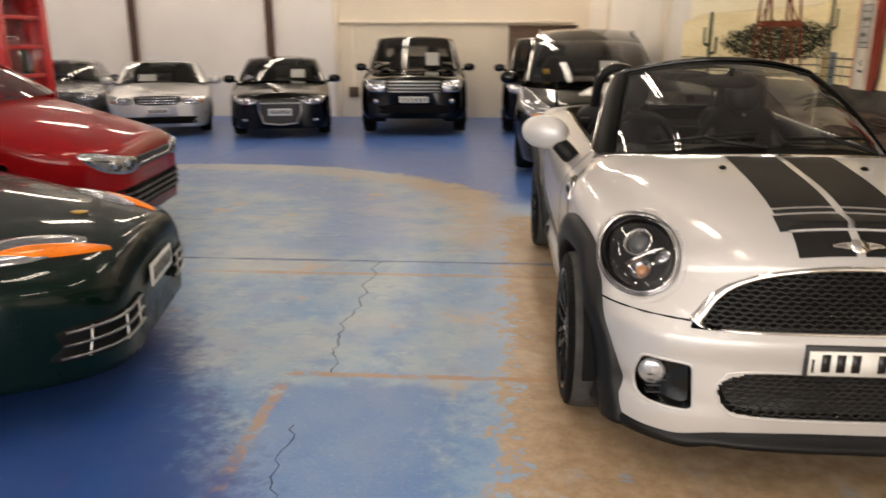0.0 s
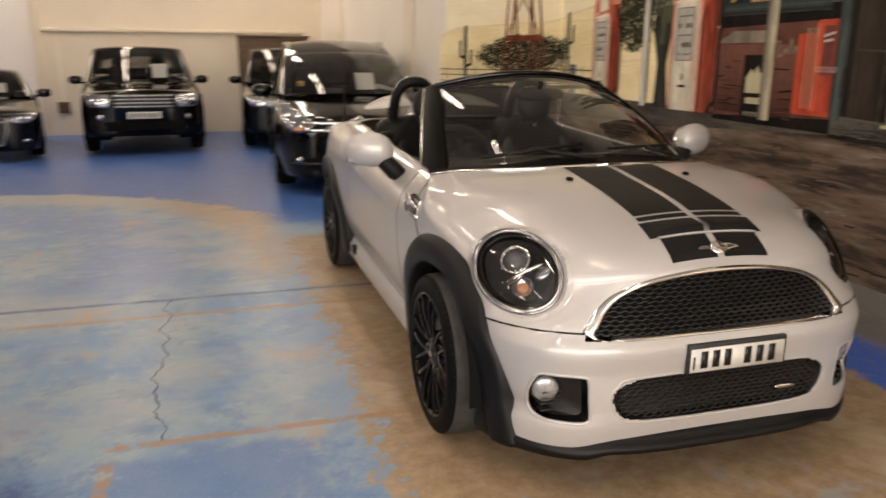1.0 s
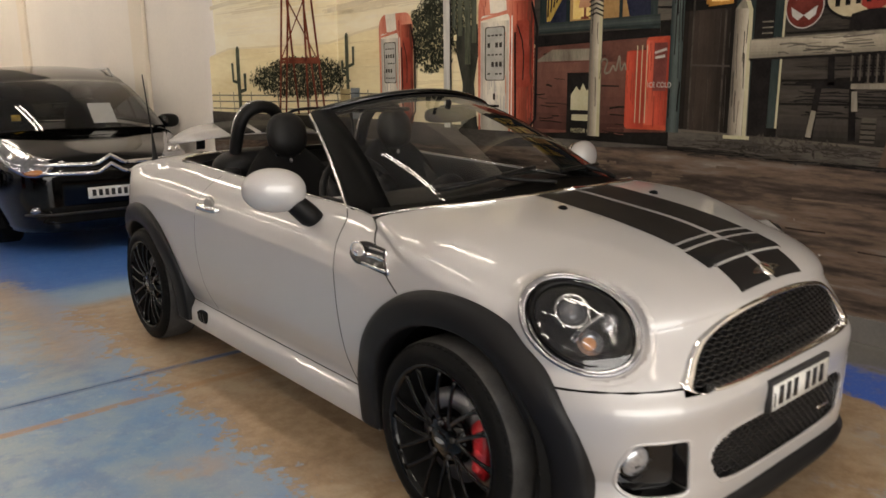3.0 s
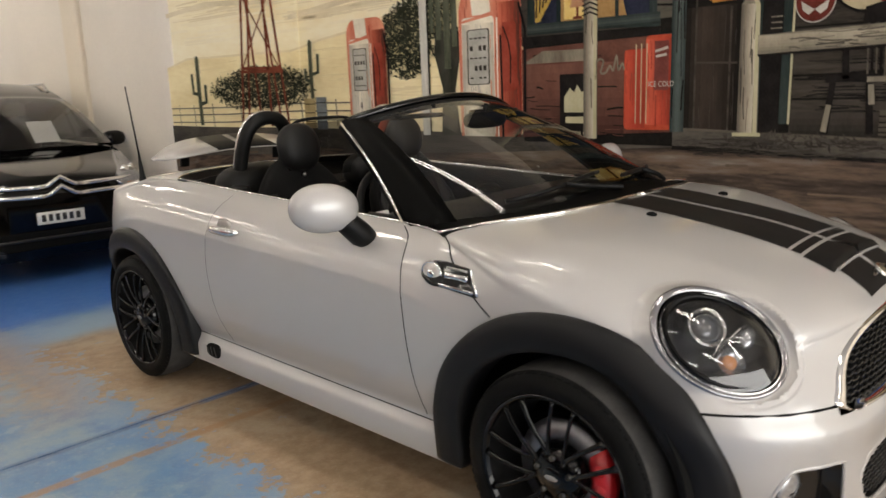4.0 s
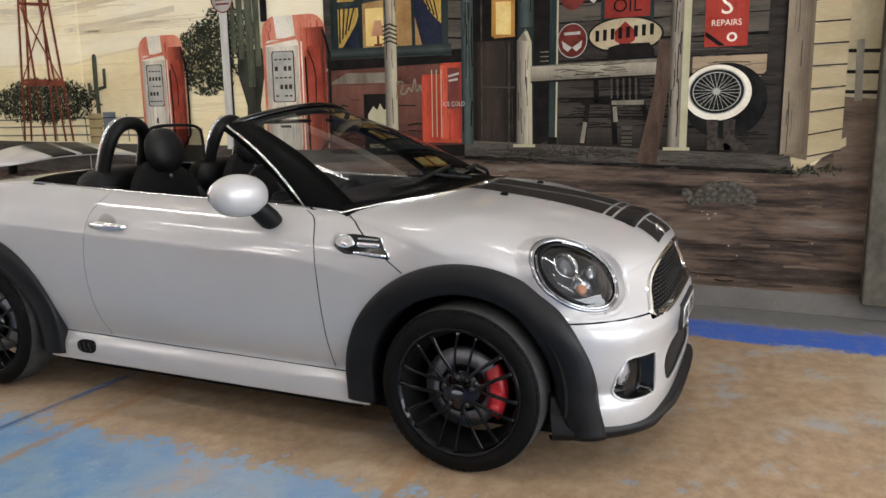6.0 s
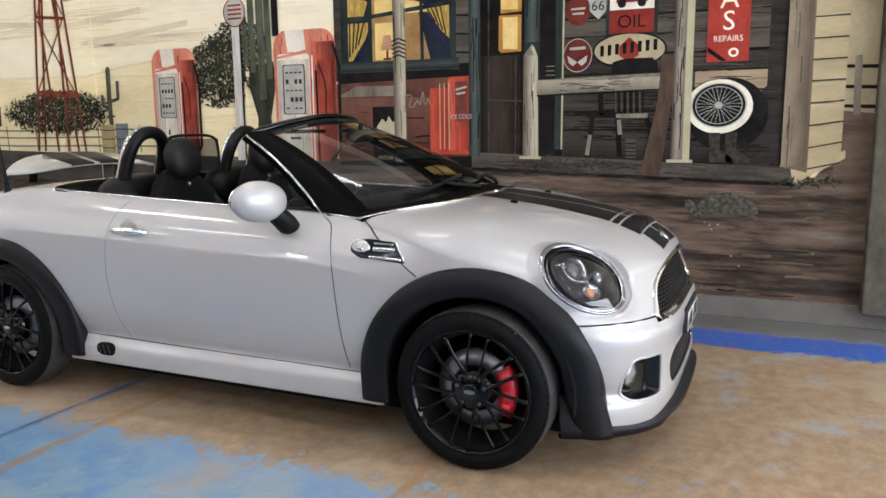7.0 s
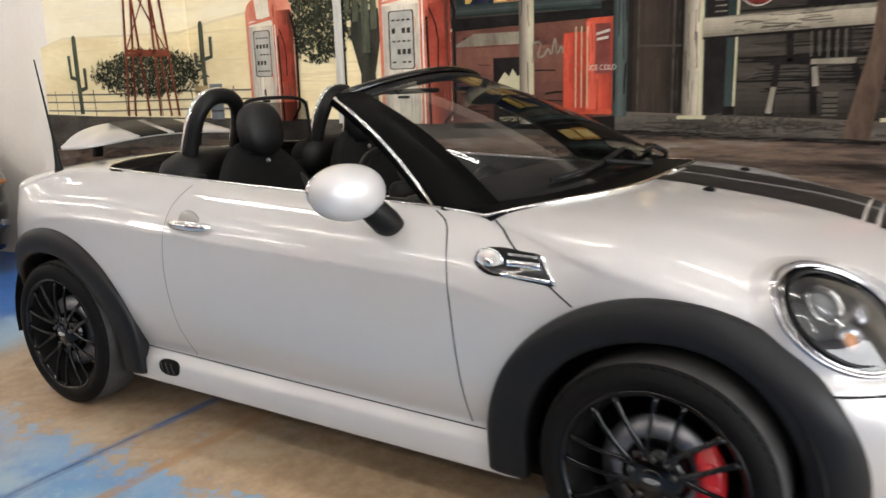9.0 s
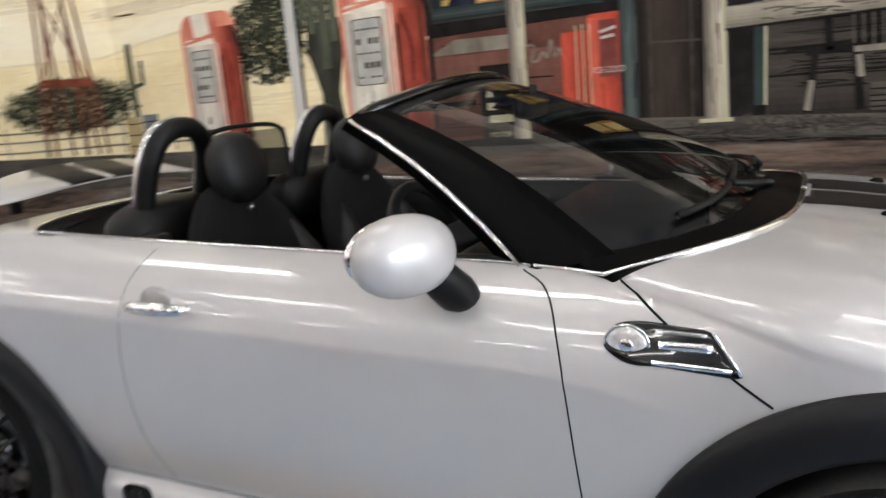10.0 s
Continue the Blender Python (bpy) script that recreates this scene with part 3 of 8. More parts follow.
# how far the painter's layout slips along the wall
SLIP = [(-1.5, 0.0), (0.35, 0.0), (0.70, -0.035), (1.08, -0.015), (1.72, -0.05), (2.22, 0.015), (2.83, -0.04), (3.25, -0.08), (3.63, -0.01), (4.17, -0.09), (4.7, -0.09), (5.4, -0.08), (6.4, -0.05), (7.12, -0.2)]


def on_mural(y, z, layer):
    """The painted layout laid on the wall; past the corner it turns onto the stub wall, foreshortened."""
    if y <= STUB_Y:
        return (MX - 0.0008 * layer, y, z)
    k = 5.567 / (y + 0.767)
    return (-2.756 + 4.73 * k, STUB_Y - 0.0008 * layer, 1.297 + (z - 1.297) * k)


def mface(bm, pts, layer):
    """A painted facet, folded at the corner where it crosses it."""
    pts = [(y + interp(SLIP, y), z) for y, z in pts]
    for keep in (-1, 1):
        out = []
        for (y0, z0), (y1, z1) in zip(pts, pts[1:] + pts[:1]):
            a, b = (y0 - STUB_Y) * keep, (y1 - STUB_Y) * keep
            if a >= 0:
                out.append((y0 + 1e-6 * keep, z0))
            if (a > 0 > b) or (a < 0 < b):
                t = a / (a - b)
                out.append((STUB_Y + 1e-6 * keep, z0 + (z1 - z0) * t))
        if len(out) < 3:
            continue
        f = bm.faces.new([bm.verts.new(on_mural(y, z, layer)) for y, z in out])
        f.normal_update()
        if f.normal.x + f.normal.y > 0:
            f.normal_flip()


def mpoly(name, pts, material, layer=1, label=""):
    bm = bmesh.new()
    mface(bm, pts, layer)
    return part(name, bm, material, mural, label, smooth=False)


def mrect(name, y0, y1, z0, z1, material, layer=1, label=""):
    return mpoly(name, [(y0, z0), (y1, z0), (y1, z1), (y0, z1)], material, layer, label)


def mstroke(bm, pts, w, layer):
    """Brush strokes along pts, w wide, tapering a little."""
    pts = [Vector((p[0], p[1])) for p in pts]
    n = len(pts)
    rows = []
    for i, p in enumerate(pts):
        d = (pts[min(i + 1, n - 1)] - pts[max(i - 1, 0)]).normalized()
        s = Vector((-d.y, d.x)) * w / 2 * (1.0 if i else 0.9)
        rows.append([tuple(p + s), tuple(p - s)])
    for (a, b), (c, d) in zip(rows, rows[1:]):
        mface(bm, [a, b, d, c], layer)


def mlines(name, lines, w, material, layer=2, label=""):
    for k, pts in enumerate(lines):
        bm = bmesh.new()
        mstroke(bm, pts, w, layer + 0.05 * (k % 4))
        part(name, bm, material, mural, label, smooth=False)


def mellipse(name, cy, cz, ry, rz, material, layer=2, label="", inner=0.0, n=40):
    bm = bmesh.new()
    ring = [(cy + ry * math.cos(t), cz + rz * math.sin(t)) for t in (2 * math.pi * k / n for k in range(n))]
    if inner:
        ins = [(cy + ry * inner * math.cos(t), cz + rz * inner * math.sin(t)) for t in (2 * math.pi * k / n for k in range(n))]
        for k in range(n):
            mface(bm, [ring[k], ring[(k + 1) % n], ins[(k + 1) % n], ins[k]], layer)
    else:
        mface(bm, ring, layer)
    return part(name, bm, material, mural, label, smooth=False)


def mround(y0, y1, z0, z1, r, n=6):
    """Outline of a box with rounded corners."""
    out = []
    for cy, cz, a in ((y1 - r, z1 - r, 0), (y0 + r, z1 - r, 90), (y0 + r, z0 + r, 180), (y1 - r, z0 + r, 270)):
        out += [(cy + r * math.cos(radians(a + 90 * k / n)), cz + r * math.sin(radians(a + 90 * k / n))) for k in range(n + 1)]
    return out


def mleaves(name, cy, cz, ry, rz, count, material, layer, seed, size=0.035):
    """A painted bush: a crowd of small brush dabs with gaps between."""
    r = random.Random(seed)
    bm = bmesh.new()
    for k in range(count):
        a, q = r.uniform(0, 6.283), math.sqrt(r.random()) * (0.82 + 0.3 * r.random())
        y, z = cy + ry * q * math.cos(a), cz + rz * q * math.sin(a)
        t, s = r.uniform(0, 3.14), size * r.uniform(0.6, 1.4)
        c, d = math.cos(t), math.sin(t)
        mface(bm, [(y + s * c, z + s * d), (y - s * 0.3 * d, z + s * 0.3 * c), (y - s * c, z - s * d), (y + s * 0.3 * d, z - s * 0.3 * c)], layer + 0.1 * (k % 7))
    ob = part(name, bm, material, mural, smooth=False)
    ob["kind"] = "stuff"
    return ob


def mbands(name, yl, yr, z0, z1, stops, layer, n=12, flat=False):
    """Paint worked wet from tone to tone: across the shape, or up it where flat."""
    bm = bmesh.new()
    me_mats = []
    for i in range(n):
        t = (i + 0.5) / n * (len(stops) - 1)
        k = min(int(t), len(stops) - 2)
        c = [stops[k][j] + (stops[k + 1][j] - stops[k][j]) * (t - k) for j in range(3)]
        me_mats.append(pmat("tone_%d_%d_%d" % tuple(int(v * 400) for v in c), tuple(v * 0.78 for v in c), tuple(min(0.9, v * 1.25) for v in c), 7, (1, 1.5, 0.6)))
        a, b = i / n, (i + 1) / n
        if flat:
            mface(bm, [(yl, z0 + (z1 - z0) * a), (yr, z0 + (z1 - z0) * a), (yr, z0 + (z1 - z0) * b), (yl, z0 + (z1 - z0) * b)], layer)
        else:
            mface(bm, [(yl + (yr - yl) * a, z0), (yl + (yr - yl) * b, z0), (yl + (yr - yl) * b, z1), (yl + (yr - yl) * a, z1)], layer)
    bm.faces.ensure_lookup_table()
    for i, f in enumerate(bm.faces):
        f.material_index = min(i, n - 1)
    ob = part(name, bm, me_mats[0], mural, smooth=False)
    for m_ in me_mats[1:]:
        ob.data.materials.append(m_)
    return ob


def mword(word, cy, cz, size, material, layer, squeeze=1.0, name="lettering"):
    me = text_mesh(word, size)
    for v in me.vertices:
        v.co = Vector(on_mural(cy - v.co.x * squeeze + interp(SLIP, cy), cz + v.co.y, layer))
    me.materials.append(material)
    ob = new(name, me)
    ob.parent = mural
    return ob


# desert and sky
mpoly("painted_dune", [(7.1, 1.0), (7.1, 1.70), (6.6, 1.78), (6.1, 1.77), (5.46, 1.76), (5.0, 1.75), (4.58, 1.82), (4.18, 1.86), (3.5, 1.97), (2.2, 2.02), (2.2, 1.0)], P_DUNE, 1)
mlines("painted_crest", [[(7.1, 1.70), (6.6, 1.78), (6.1, 1.77), (5.46, 1.76), (5.0, 1.75), (4.58, 1.82), (4.18, 1.86), (3.5, 1.97)]], 0.02, P_CREST, 2)
mlines("painted_cloud", [[(7.0, 2.25), (6.2, 2.3), (5.2, 2.22), (4.3, 2.3)], [(6.6, 2.55), (5.6, 2.6), (4.4, 2.5)], [(5.0, 2.05), (4.2, 2.12), (3.7, 2.16)]], 0.05, pmat("cloud", (0.621, 0.5405, 0.3795), (0.828, 0.736, 0.552), 3, (1, 0.5, 2)), 1.5)
mpoly("painted_ground", [(7.12, 0.136), (7.12, 1.08), (6.2, 1.06), (4.5, 1.04), (2.2, 1.02), (-1.0, 1.0), (-1.0, 0.136)], P_GREYG, 3)
mpoly("painted_dirt", [(7.12, 0.136), (7.12, 0.74), (5, 0.8), (2.6, 0.88), (1.0, 0.96), (-1.2, 0.93), (-1.5, 1.3), (-1.5, 0.136)], P_DIRT, 4)
rs = random.Random(8)
streak = bmesh.new()
for k in range(150):
    y, z = rs.uniform(-1.4, 6.9), rs.uniform(0.2, 0.86)
    ln, w = rs.uniform(0.06, 0.4), rs.uniform(0.006, 0.022)
    mstroke(streak, [(y, z), (y + ln * 0.5, z + rs.uniform(-0.01, 0.012)), (y + ln, z)], w, 5 + 0.1 * (k % 9))
part("painted_streak", streak, P_DIRT2, mural, smooth=False)["kind"] = "stuff"
streak = bmesh.new()
for k in range(45):
    y, z = rs.uniform(-1.4, 6.9), rs.uniform(0.16, 0.84)
    ln = rs.uniform(0.05, 0.3)
    mstroke(streak, [(y, z), (y + ln * 0.5, z + rs.uniform(-0.01, 0.012)), (y + ln, z)], rs.uniform(0.005, 0.012), 6 + 0.1 * (k % 9))
part("painted_streak", streak, P_SCUFF, mural, smooth=False)["kind"] = "stuff"
dots = bmesh.new()
for k in range(30):
    y, z, s = rs.uniform(-1.35, 3.5), rs.uniform(0.18, 0.8), rs.uniform(0.003, 0.009)
    mface(dots, [(y + s, z), (y, z + s * 0.6), (y - s, z), (y, z - s * 0.6)], 7 + 0.05 * (k % 5))
part("painted_pebbles", dots, P_GREY, mural, smooth=False)["kind"] = "stuff"

# fence, bush, tower, cactuses, barrels
mlines("painted_fence", [[(7.1, z), (6.0, z - 0.008), (5.0, z + 0.004), (3.9, z)] for z in (1.115, 1.195, 1.265)] + [[(y, 1.06), (y + 0.01, 1.30)] for y in (6.9, 6.55, 6.2, 5.76, 5.3, 4.9, 4.4)], 0.014, P_POST, 7)
mleaves("painted_bush", 5.46, 1.43, 0.70, 0.20, 2600, P_LEAF, 8, 2, 0.022)
mleaves("painted_bush", 5.46, 1.47, 0.55, 0.17, 110, P_LEAF2, 9, 3, 0.025)
mlines("painted_tower", [[(5.75, 1.06), (5.54, 3.4)], [(5.09, 1.06), (5.37, 3.4)], [(5.47, 1.06), (5.58, 2.3), (5.47, 3.4)], [(5.33, 1.06), (5.33, 2.3), (5.43, 3.4)], [(5.66, 1.06), (5.44, 3.4)], [(5.19, 1.06), (5.50, 3.4)],
                         [(5.72, 1.60), (5.13, 1.575)], [(5.70, 1.63), (5.16, 1.605)], [(5.63, 2.33), (5.25, 2.29)], [(5.60, 2.62), (5.29, 2.58)], [(5.57, 2.95), (5.33, 2.92)]], 0.030, P_RUST, 10, "rust-red painted lattice tower")
mlines("painted_tower_brace", [[(5.70, 1.62), (5.27, 2.28)], [(5.17, 1.60), (5.62, 2.30)], [(5.62, 2.33), (5.31, 2.92)], [(5.27, 2.33), (5.56, 2.92)], [(5.62, 2.96), (5.40, 3.4)]], 0.016, P_RUST, 11)


def painted_cactus(y, z0, z1, w, arms, layer=9):
    bm = bmesh.new()
    mstroke(bm, [(y, z0), (y + w * 0.1, (z0 + z1) / 2), (y, z1 - w / 2)], w, layer)
    mface(bm, [(y + w * 0.45 * math.cos(t), z1 - w / 2 + w * 0.5 * math.sin(t)) for t in (math.pi * k / 8 for k in range(9))], layer)
    for s, za, zb, out in arms:
        mstroke(bm, [(y, za), (y + s * out, za + 0.02), (y + s * out * 1.05, zb)], w * 0.7, layer + 0.3)
    part("painted_cactus", bm, P_CACT, mural, smooth=False)
    mlines("painted_cactus_rib", [[(y + w * k, z0), (y + w * k, z1 - w * 0.4)] for k in (-0.25, 0.05, 0.3)], w * 0.08, P_LEAF2, layer + 1)


painted_cactus(4.73, 1.30, 1.83, 0.055, [(1, 1.46, 1.58, 0.085), (-1, 1.52, 1.70, 0.10)])
painted_cactus(6.42, 1.08, 1.80, 0.07, [(1, 1.4, 1.62, 0.12), (-1, 1.3, 1.5, 0.11)])
mrect("painted_barrel", 4.86, 4.70, 1.04, 1.31, pmat("barrel_tan", (0.36, 0.27, 0.13), (0.5, 0.4, 0.22), 8), 11)
mrect("painted_barrel", 4.685, 4.535, 1.03, 1.32, pmat("barrel_blue", (0.10, 0.115, 0.125), (0.24, 0.26, 0.27), 8), 11)
mlines("painted_hoop", [[(4.86, z), (4.70, z)] for z in (1.1, 1.18, 1.26)] + [[(4.685, z), (4.535, z)] for z in (1.1, 1.18, 1.27)], 0.008, P_LINE, 12)

# tree, pole sign, giant cactus
mleaves("painted_tree", 3.42, 1.74, 0.27, 0.28, 1500, P_LEAF, 8, 6, 0.021)
mleaves("painted_tree", 3.2, 1.95, 0.30, 0.22, 700, P_LEAF, 8, 7, 0.021)
mleaves("painted_tree", 3.42, 1.8, 0.25, 0.27, 90, P_LEAF2, 9, 9, 0.02)
painted_cactus(2.99, 1.5, 3.5, 0.085, [], 10)
painted_cactus(3.09, 1.72, 3.1, 0.07, [], 10.5)
painted_cactus(2.905, 1.66, 2.9, 0.07, [], 10.5)
painted_cactus(3.17, 1.78, 2.12, 0.05, [], 10.5)
mpoly("painted_trunk", [(3.09, 1.0), (3.06, 1.35), (3.15, 1.62), (3.13, 1.78), (2.86, 1.80), (2.84, 1.62), (2.91, 1.35), (2.86, 1.0)], pmat("trunk", (0.018, 0.018, 0.014), (0.055, 0.054, 0.042), 7, (1, 2, 0.6)), 9.5)
mrect("painted_pole", 2.86, 2.79, 2.0, 3.6, P_DARK, 11)
mrect("painted_pole", 3.295, 3.215, 1.0, 3.6, pmat("pole_white", (0.42, 0.41, 0.37), (0.66, 0.64, 0.58), 9, (1, 3, 0.4)), 13, "white painted sign pole")
mlines("painted_pole_edge", [[(3.213, 1.0), (3.213, 3.6)]], 0.02, P_LINE, 13)
mellipse("painted_pole_sign", 3.255, 2.21, 0.105, 0.12, P_SIGN, 14)
mellipse("painted_pole_sign", 3.255, 2.21, 0.095, 0.11, P_GREY, 15)
mlines("painted_sign_bar", [[(3.32, 2.21 + d), (3.19, 2.21 + d)] for d in (-0.05, -0.015, 0.02, 0.055)], 0.016, P_SIGN, 16)


def painted_pump(yl, yr, zb, zt, layer=14):
    w = yl - yr
    k = w / 0.6
    mpoly("painted_pump", mround(yr, yl, zb, zt, 0.125 * k), P_RED, layer, "red and white painted petrol pump")
    mpoly("painted_pump_shade", mround(yr, yr + 0.30 * w, zb, zt - 0.12, 0.05 * k), P_DRED, layer + 1)
    mbands("painted_pump_side", yl - 0.58 * w, yr + 0.012, zb, zt - 0.10, [(0.64, 0.22, 0.14), (0.45, 0.11, 0.065), (0.22, 0.05, 0.03), (0.08, 0.03, 0.022)], layer + 1.2)
    mpoly("painted_pump_top", [(yl - 0.2 * w, zt), (yl - 0.52 * w, zt), (yl - 0.55 * w, zt - 0.16 * k), (yl - 0.24 * w, zt - 0.16 * k)], P_WHITE, layer + 2)
    mpoly("painted_pump_face", mround(yl - 0.60 * w, yl - 0.05 * w, zb, zt - 0.17 * k, 0.04), P_WHITE, layer + 2)
    mbands("painted_pump_face", yl - 0.055 * w, yl - 0.59 * w, zb, zt - 0.215 * k, [(0.42, 0.38, 0.31), (0.70, 0.65, 0.54), (0.66, 0.61, 0.50), (0.46, 0.42, 0.34)], layer + 2.2)
    mlines("painted_pump_trim", [[(yl - 0.02, zb), (yl - 0.02, zt - 0.2 * k), (yl - 0.6 * w, zt - 0.155 * k)]], 0.03, P_RED, layer + 3)
    z1, z0 = zt - 0.25 * k, zt - 0.62 * k
    mpoly("painted_dial", mround(yl - 0.52 * w, yl - 0.14 * w, z0, z1, 0.02), P_PLANK, layer + 3)
    mpoly("painted_dial", mround(yl - 0.50 * w, yl - 0.16 * w, z0 + 0.006, z1 - 0.006, 0.02), P_GREY, layer + 4)
    bars = bmesh.new()
    rr = random.Random(int(100 * yl))
    for r_ in range(5):
        z = z1 - 0.06 * k - r_ * 0.066 * k
        for c in range(4):
            y = yl - (0.19 + c * 0.075) * w
            if rr.random() < 0.85:
                mstroke(bars, [(y, z), (y - 0.05 * w, z)], (0.035 if r_ in (1, 3) else 0.012) * k, layer + 5)
    part("painted_figure", bars, P_PLANK, mural, smooth=False)["kind"] = "stuff"
    mlines("painted_emblem", [[(yl - 0.30 * w, z0 - 0.12), (yl - 0.34 * w, z0 - 0.12)]], 0.05, P_LINE, layer + 5)
    mlines("painted_emblem", [[(yl - 0.24 * w, z0 - 0.19), (yl - 0.42 * w, z0 - 0.19)]], 0.02, P_LINE, layer + 5)
    mlines("painted_hose", [[(yl - 0.74 * w, z1), (yl - 0.82 * w, z1 - 0.1 * k), (yl - 0.85 * w, z1 - 0.2 * k), (yl - 0.84 * w, z0)]], 0.012, P_LINE, layer + 5.4)
    mpoly("painted_pump_recess", mround(yl - 0.93 * w, yl - 0.72 * w, z0 - 0.05, z1 + 0.03, 0.03), P_DRED, layer + 4.6)
    mlines("painted_hose", [[(yl - 0.70 * w, zt - 0.3 * k), (yl - 0.72 * w, zb)], [(yl - 0.97 * w, zt - 0.12), (yl - 1.05 * w, zt - 0.3), (yl - 1.04 * w, zb + 0.1), (yl - 0.9 * w, zb)]], 0.022, P_LINE, layer + 5)
    mlines("painted_highlight", [[(yl - 0.645 * w, zb), (yl - 0.645 * w, zt - 0.2)]], 0.014, P_WHITE, layer + 4)


painted_pump(4.20, 3.63, 1.02, 1.95)
painted_pump(2.85, 2.21, 1.0, 2.035)

# the shop front
mpoly("painted_shop_wall", [(2.2, 0.97), (2.2, 3.6), (-1.0, 3.6), (-1.0, 0.95)], P_DARK, 8)
mrect("painted_clapboard", 2.22, 1.2, 1.62, 3.6, P_PLANK, 9)
mlines("painted_board_line", [[(2.22, z), (1.2, z - 0.01)] for z in (2.72, 2.86, 3.0, 3.15, 3.3)], 0.012, P_LINE, 10)
rp = random.Random(3)
z = 0.99
while z < 3.5:
    pale = z > 1.5
    mpoly("painted_board", [(0.41, z), (0.41, z + 0.112), (-1.0, z + 0.112 + rp.uniform(-0.008, 0.008)), (-1.0, z + rp.uniform(-0.006, 0.006))], P_PLANK2 if pale and rp.random() < 0.6 else P_PLANK, 9 + 0.2 * rp.random())
    z += 0.124
mrect("painted_board", -0.47, -0.98, 1.43, 1.60, pmat("board_tan", (0.24, 0.175, 0.11), (0.38, 0.29, 0.19), 6, (1, 0.4, 3)), 10)
mpoly("painted_shadow", [(-0.9, 3.6), (-1.0, 3.6), (-1.0, 1.0), (-0.72, 1.0), (-0.8, 1.40), (-0.9, 1.5)], pmat("eave_shade", (0.014, 0.012, 0.011), (0.048, 0.042, 0.036), 6, (1, 0.4, 3)), 11)
# window with curtains and a table lamp
mrect("painted_window", 2.16, 1.2, 1.69, 2.75, P_TEAL, 11, "painted shop window with yellow curtains")
mrect("painted_pane", 2.11, 1.27, 1.76, 2.7, P_NIGHT, 12)
mpoly("painted_glow", [(1.95, 1.76), (1.45, 1.76), (1.55, 2.1), (1.6, 2.35), (1.95, 2.35)], pmat("room_brown", (0.24, 0.13, 0.05), (0.42, 0.27, 0.11), 5), 13)
mrect("painted_lamp_pane", 1.90, 1.73, 1.77, 2.04, P_GLOW, 14)
mrect("painted_lamp_pane", 1.90, 1.76, 2.10, 2.21, P_GLOW, 14)
mpoly("painted_lamp_pane", [(1.68, 2.1), (1.68, 2.2), (1.52, 2.17), (1.46, 2.1)], P_GLOW, 14)
mpoly("painted_table_lamp", [(1.86, 1.84), (1.76, 1.84), (1.785, 1.95), (1.835, 1.95)], pmat("lampshade", (0.40, 0.19, 0.10), (0.52, 0.30, 0.18), 9), 15)
mlines("painted_lamp_foot", [[(1.81, 1.84), (1.81, 1.78)], [(1.84, 1.775), (1.78, 1.775)]], 0.018, P_RUST, 15)
mpoly("painted_curtain", [(2.10, 2.05), (1.93, 2.05), (1.97, 1.93), (2.07, 1.77), (2.10, 1.77)], P_CURT, 15)
mpoly("painted_curtain", [(1.50, 2.14), (1.28, 2.14), (1.28, 1.9), (1.34, 1.95), (1.43, 2.05)], P_CURT, 15)
mpoly("painted_curtain", [(2.1, 2.3), (1.95, 2.2), (1.98, 2.1), (2.1, 2.1)], P_CURT, 15)
mpoly("painted_curtain", [(1.5, 2.35), (1.28, 2.35), (1.28, 2.18), (1.5, 2.2)], P_CURT, 15)
mlines("painted_glazing_bar", [[(1.935, 1.72), (1.935, 2.7)], [(1.52, 1.72), (1.53, 2.7)], [(2.12, 2.07), (1.25, 2.155)]], 0.032, P_TEAL, 16)
mlines("painted_window_frame", [[(2.16, 1.74), (1.2, 1.70)], [(1.255, 1.70), (1.265, 2.75)], [(2.13, 1.72), (2.13, 2.75)]], 0.05, P_TEAL, 17)
mrect("painted_sill_shade", 2.2, 1.2, 1.62, 1.68, P_LINE, 12)
# drinks cooler, vending machine, oil sign
mpoly("painted_cooler", [(2.21, 1.0), (2.21, 1.60), (1.10, 1.63), (1.08, 1.05)], P_COOL, 12, "dark painted drinks cooler")
mpoly("painted_cooler_lid", [(2.20, 1.50), (2.05, 1.58), (1.76, 1.575), (1.76, 1.50)], P_POST, 13.9)
mlines("painted_script", [spline([(1.70, 1.44), (1.66, 1.50), (1.62, 1.49), (1.64, 1.42), (1.60, 1.42), (1.57, 1.46), (1.545, 1.43), (1.52, 1.52), (1.505, 1.43), (1.475, 1.47), (1.46, 1.43)], 5)], 0.014, P_POST, 14)
mpoly("painted_vending_machine", mround(1.10, 1.46, 1.06, 1.55, 0.03), P_VEND, 14, "bright red painted vending machine")
mpoly("painted_vending_machine", mround(1.085, 1.30, 1.07, 1.625, 0.03), P_VEND, 15)
mlines("painted_vending_rib", [[(y, 1.1), (y, 1.58)] for y in (1.37, 1.33, 1.29)], 0.008, P_EDGE, 16)
mrect("painted_vending_panel", 1.235, 1.135, 1.30, 1.59, pmat("panel_dark", (0.10, 0.03, 0.025), (0.2, 0.06, 0.05), 9), 16)
mlines("painted_script", [[(1.23, 1.53), (1.14, 1.55)], [(1.225, 1.50), (1.15, 1.51)]], 0.016, P_GREY, 17)
mword("ICE COLD", 1.185, 1.335, 0.045, P_GREY, 18, 0.85)
mlines("painted_vending_rib", [[(1.22, 1.08), (1.22, 1.27)], [(1.12, 1.08), (1.12, 1.27)]], 0.012, P_DRED, 17)
mpoly("painted_oil_sign", [(1.93, 0.98), (1.93, 1.42), (1.69, 1.42), (1.69, 0.98)], P_LINE, 15)
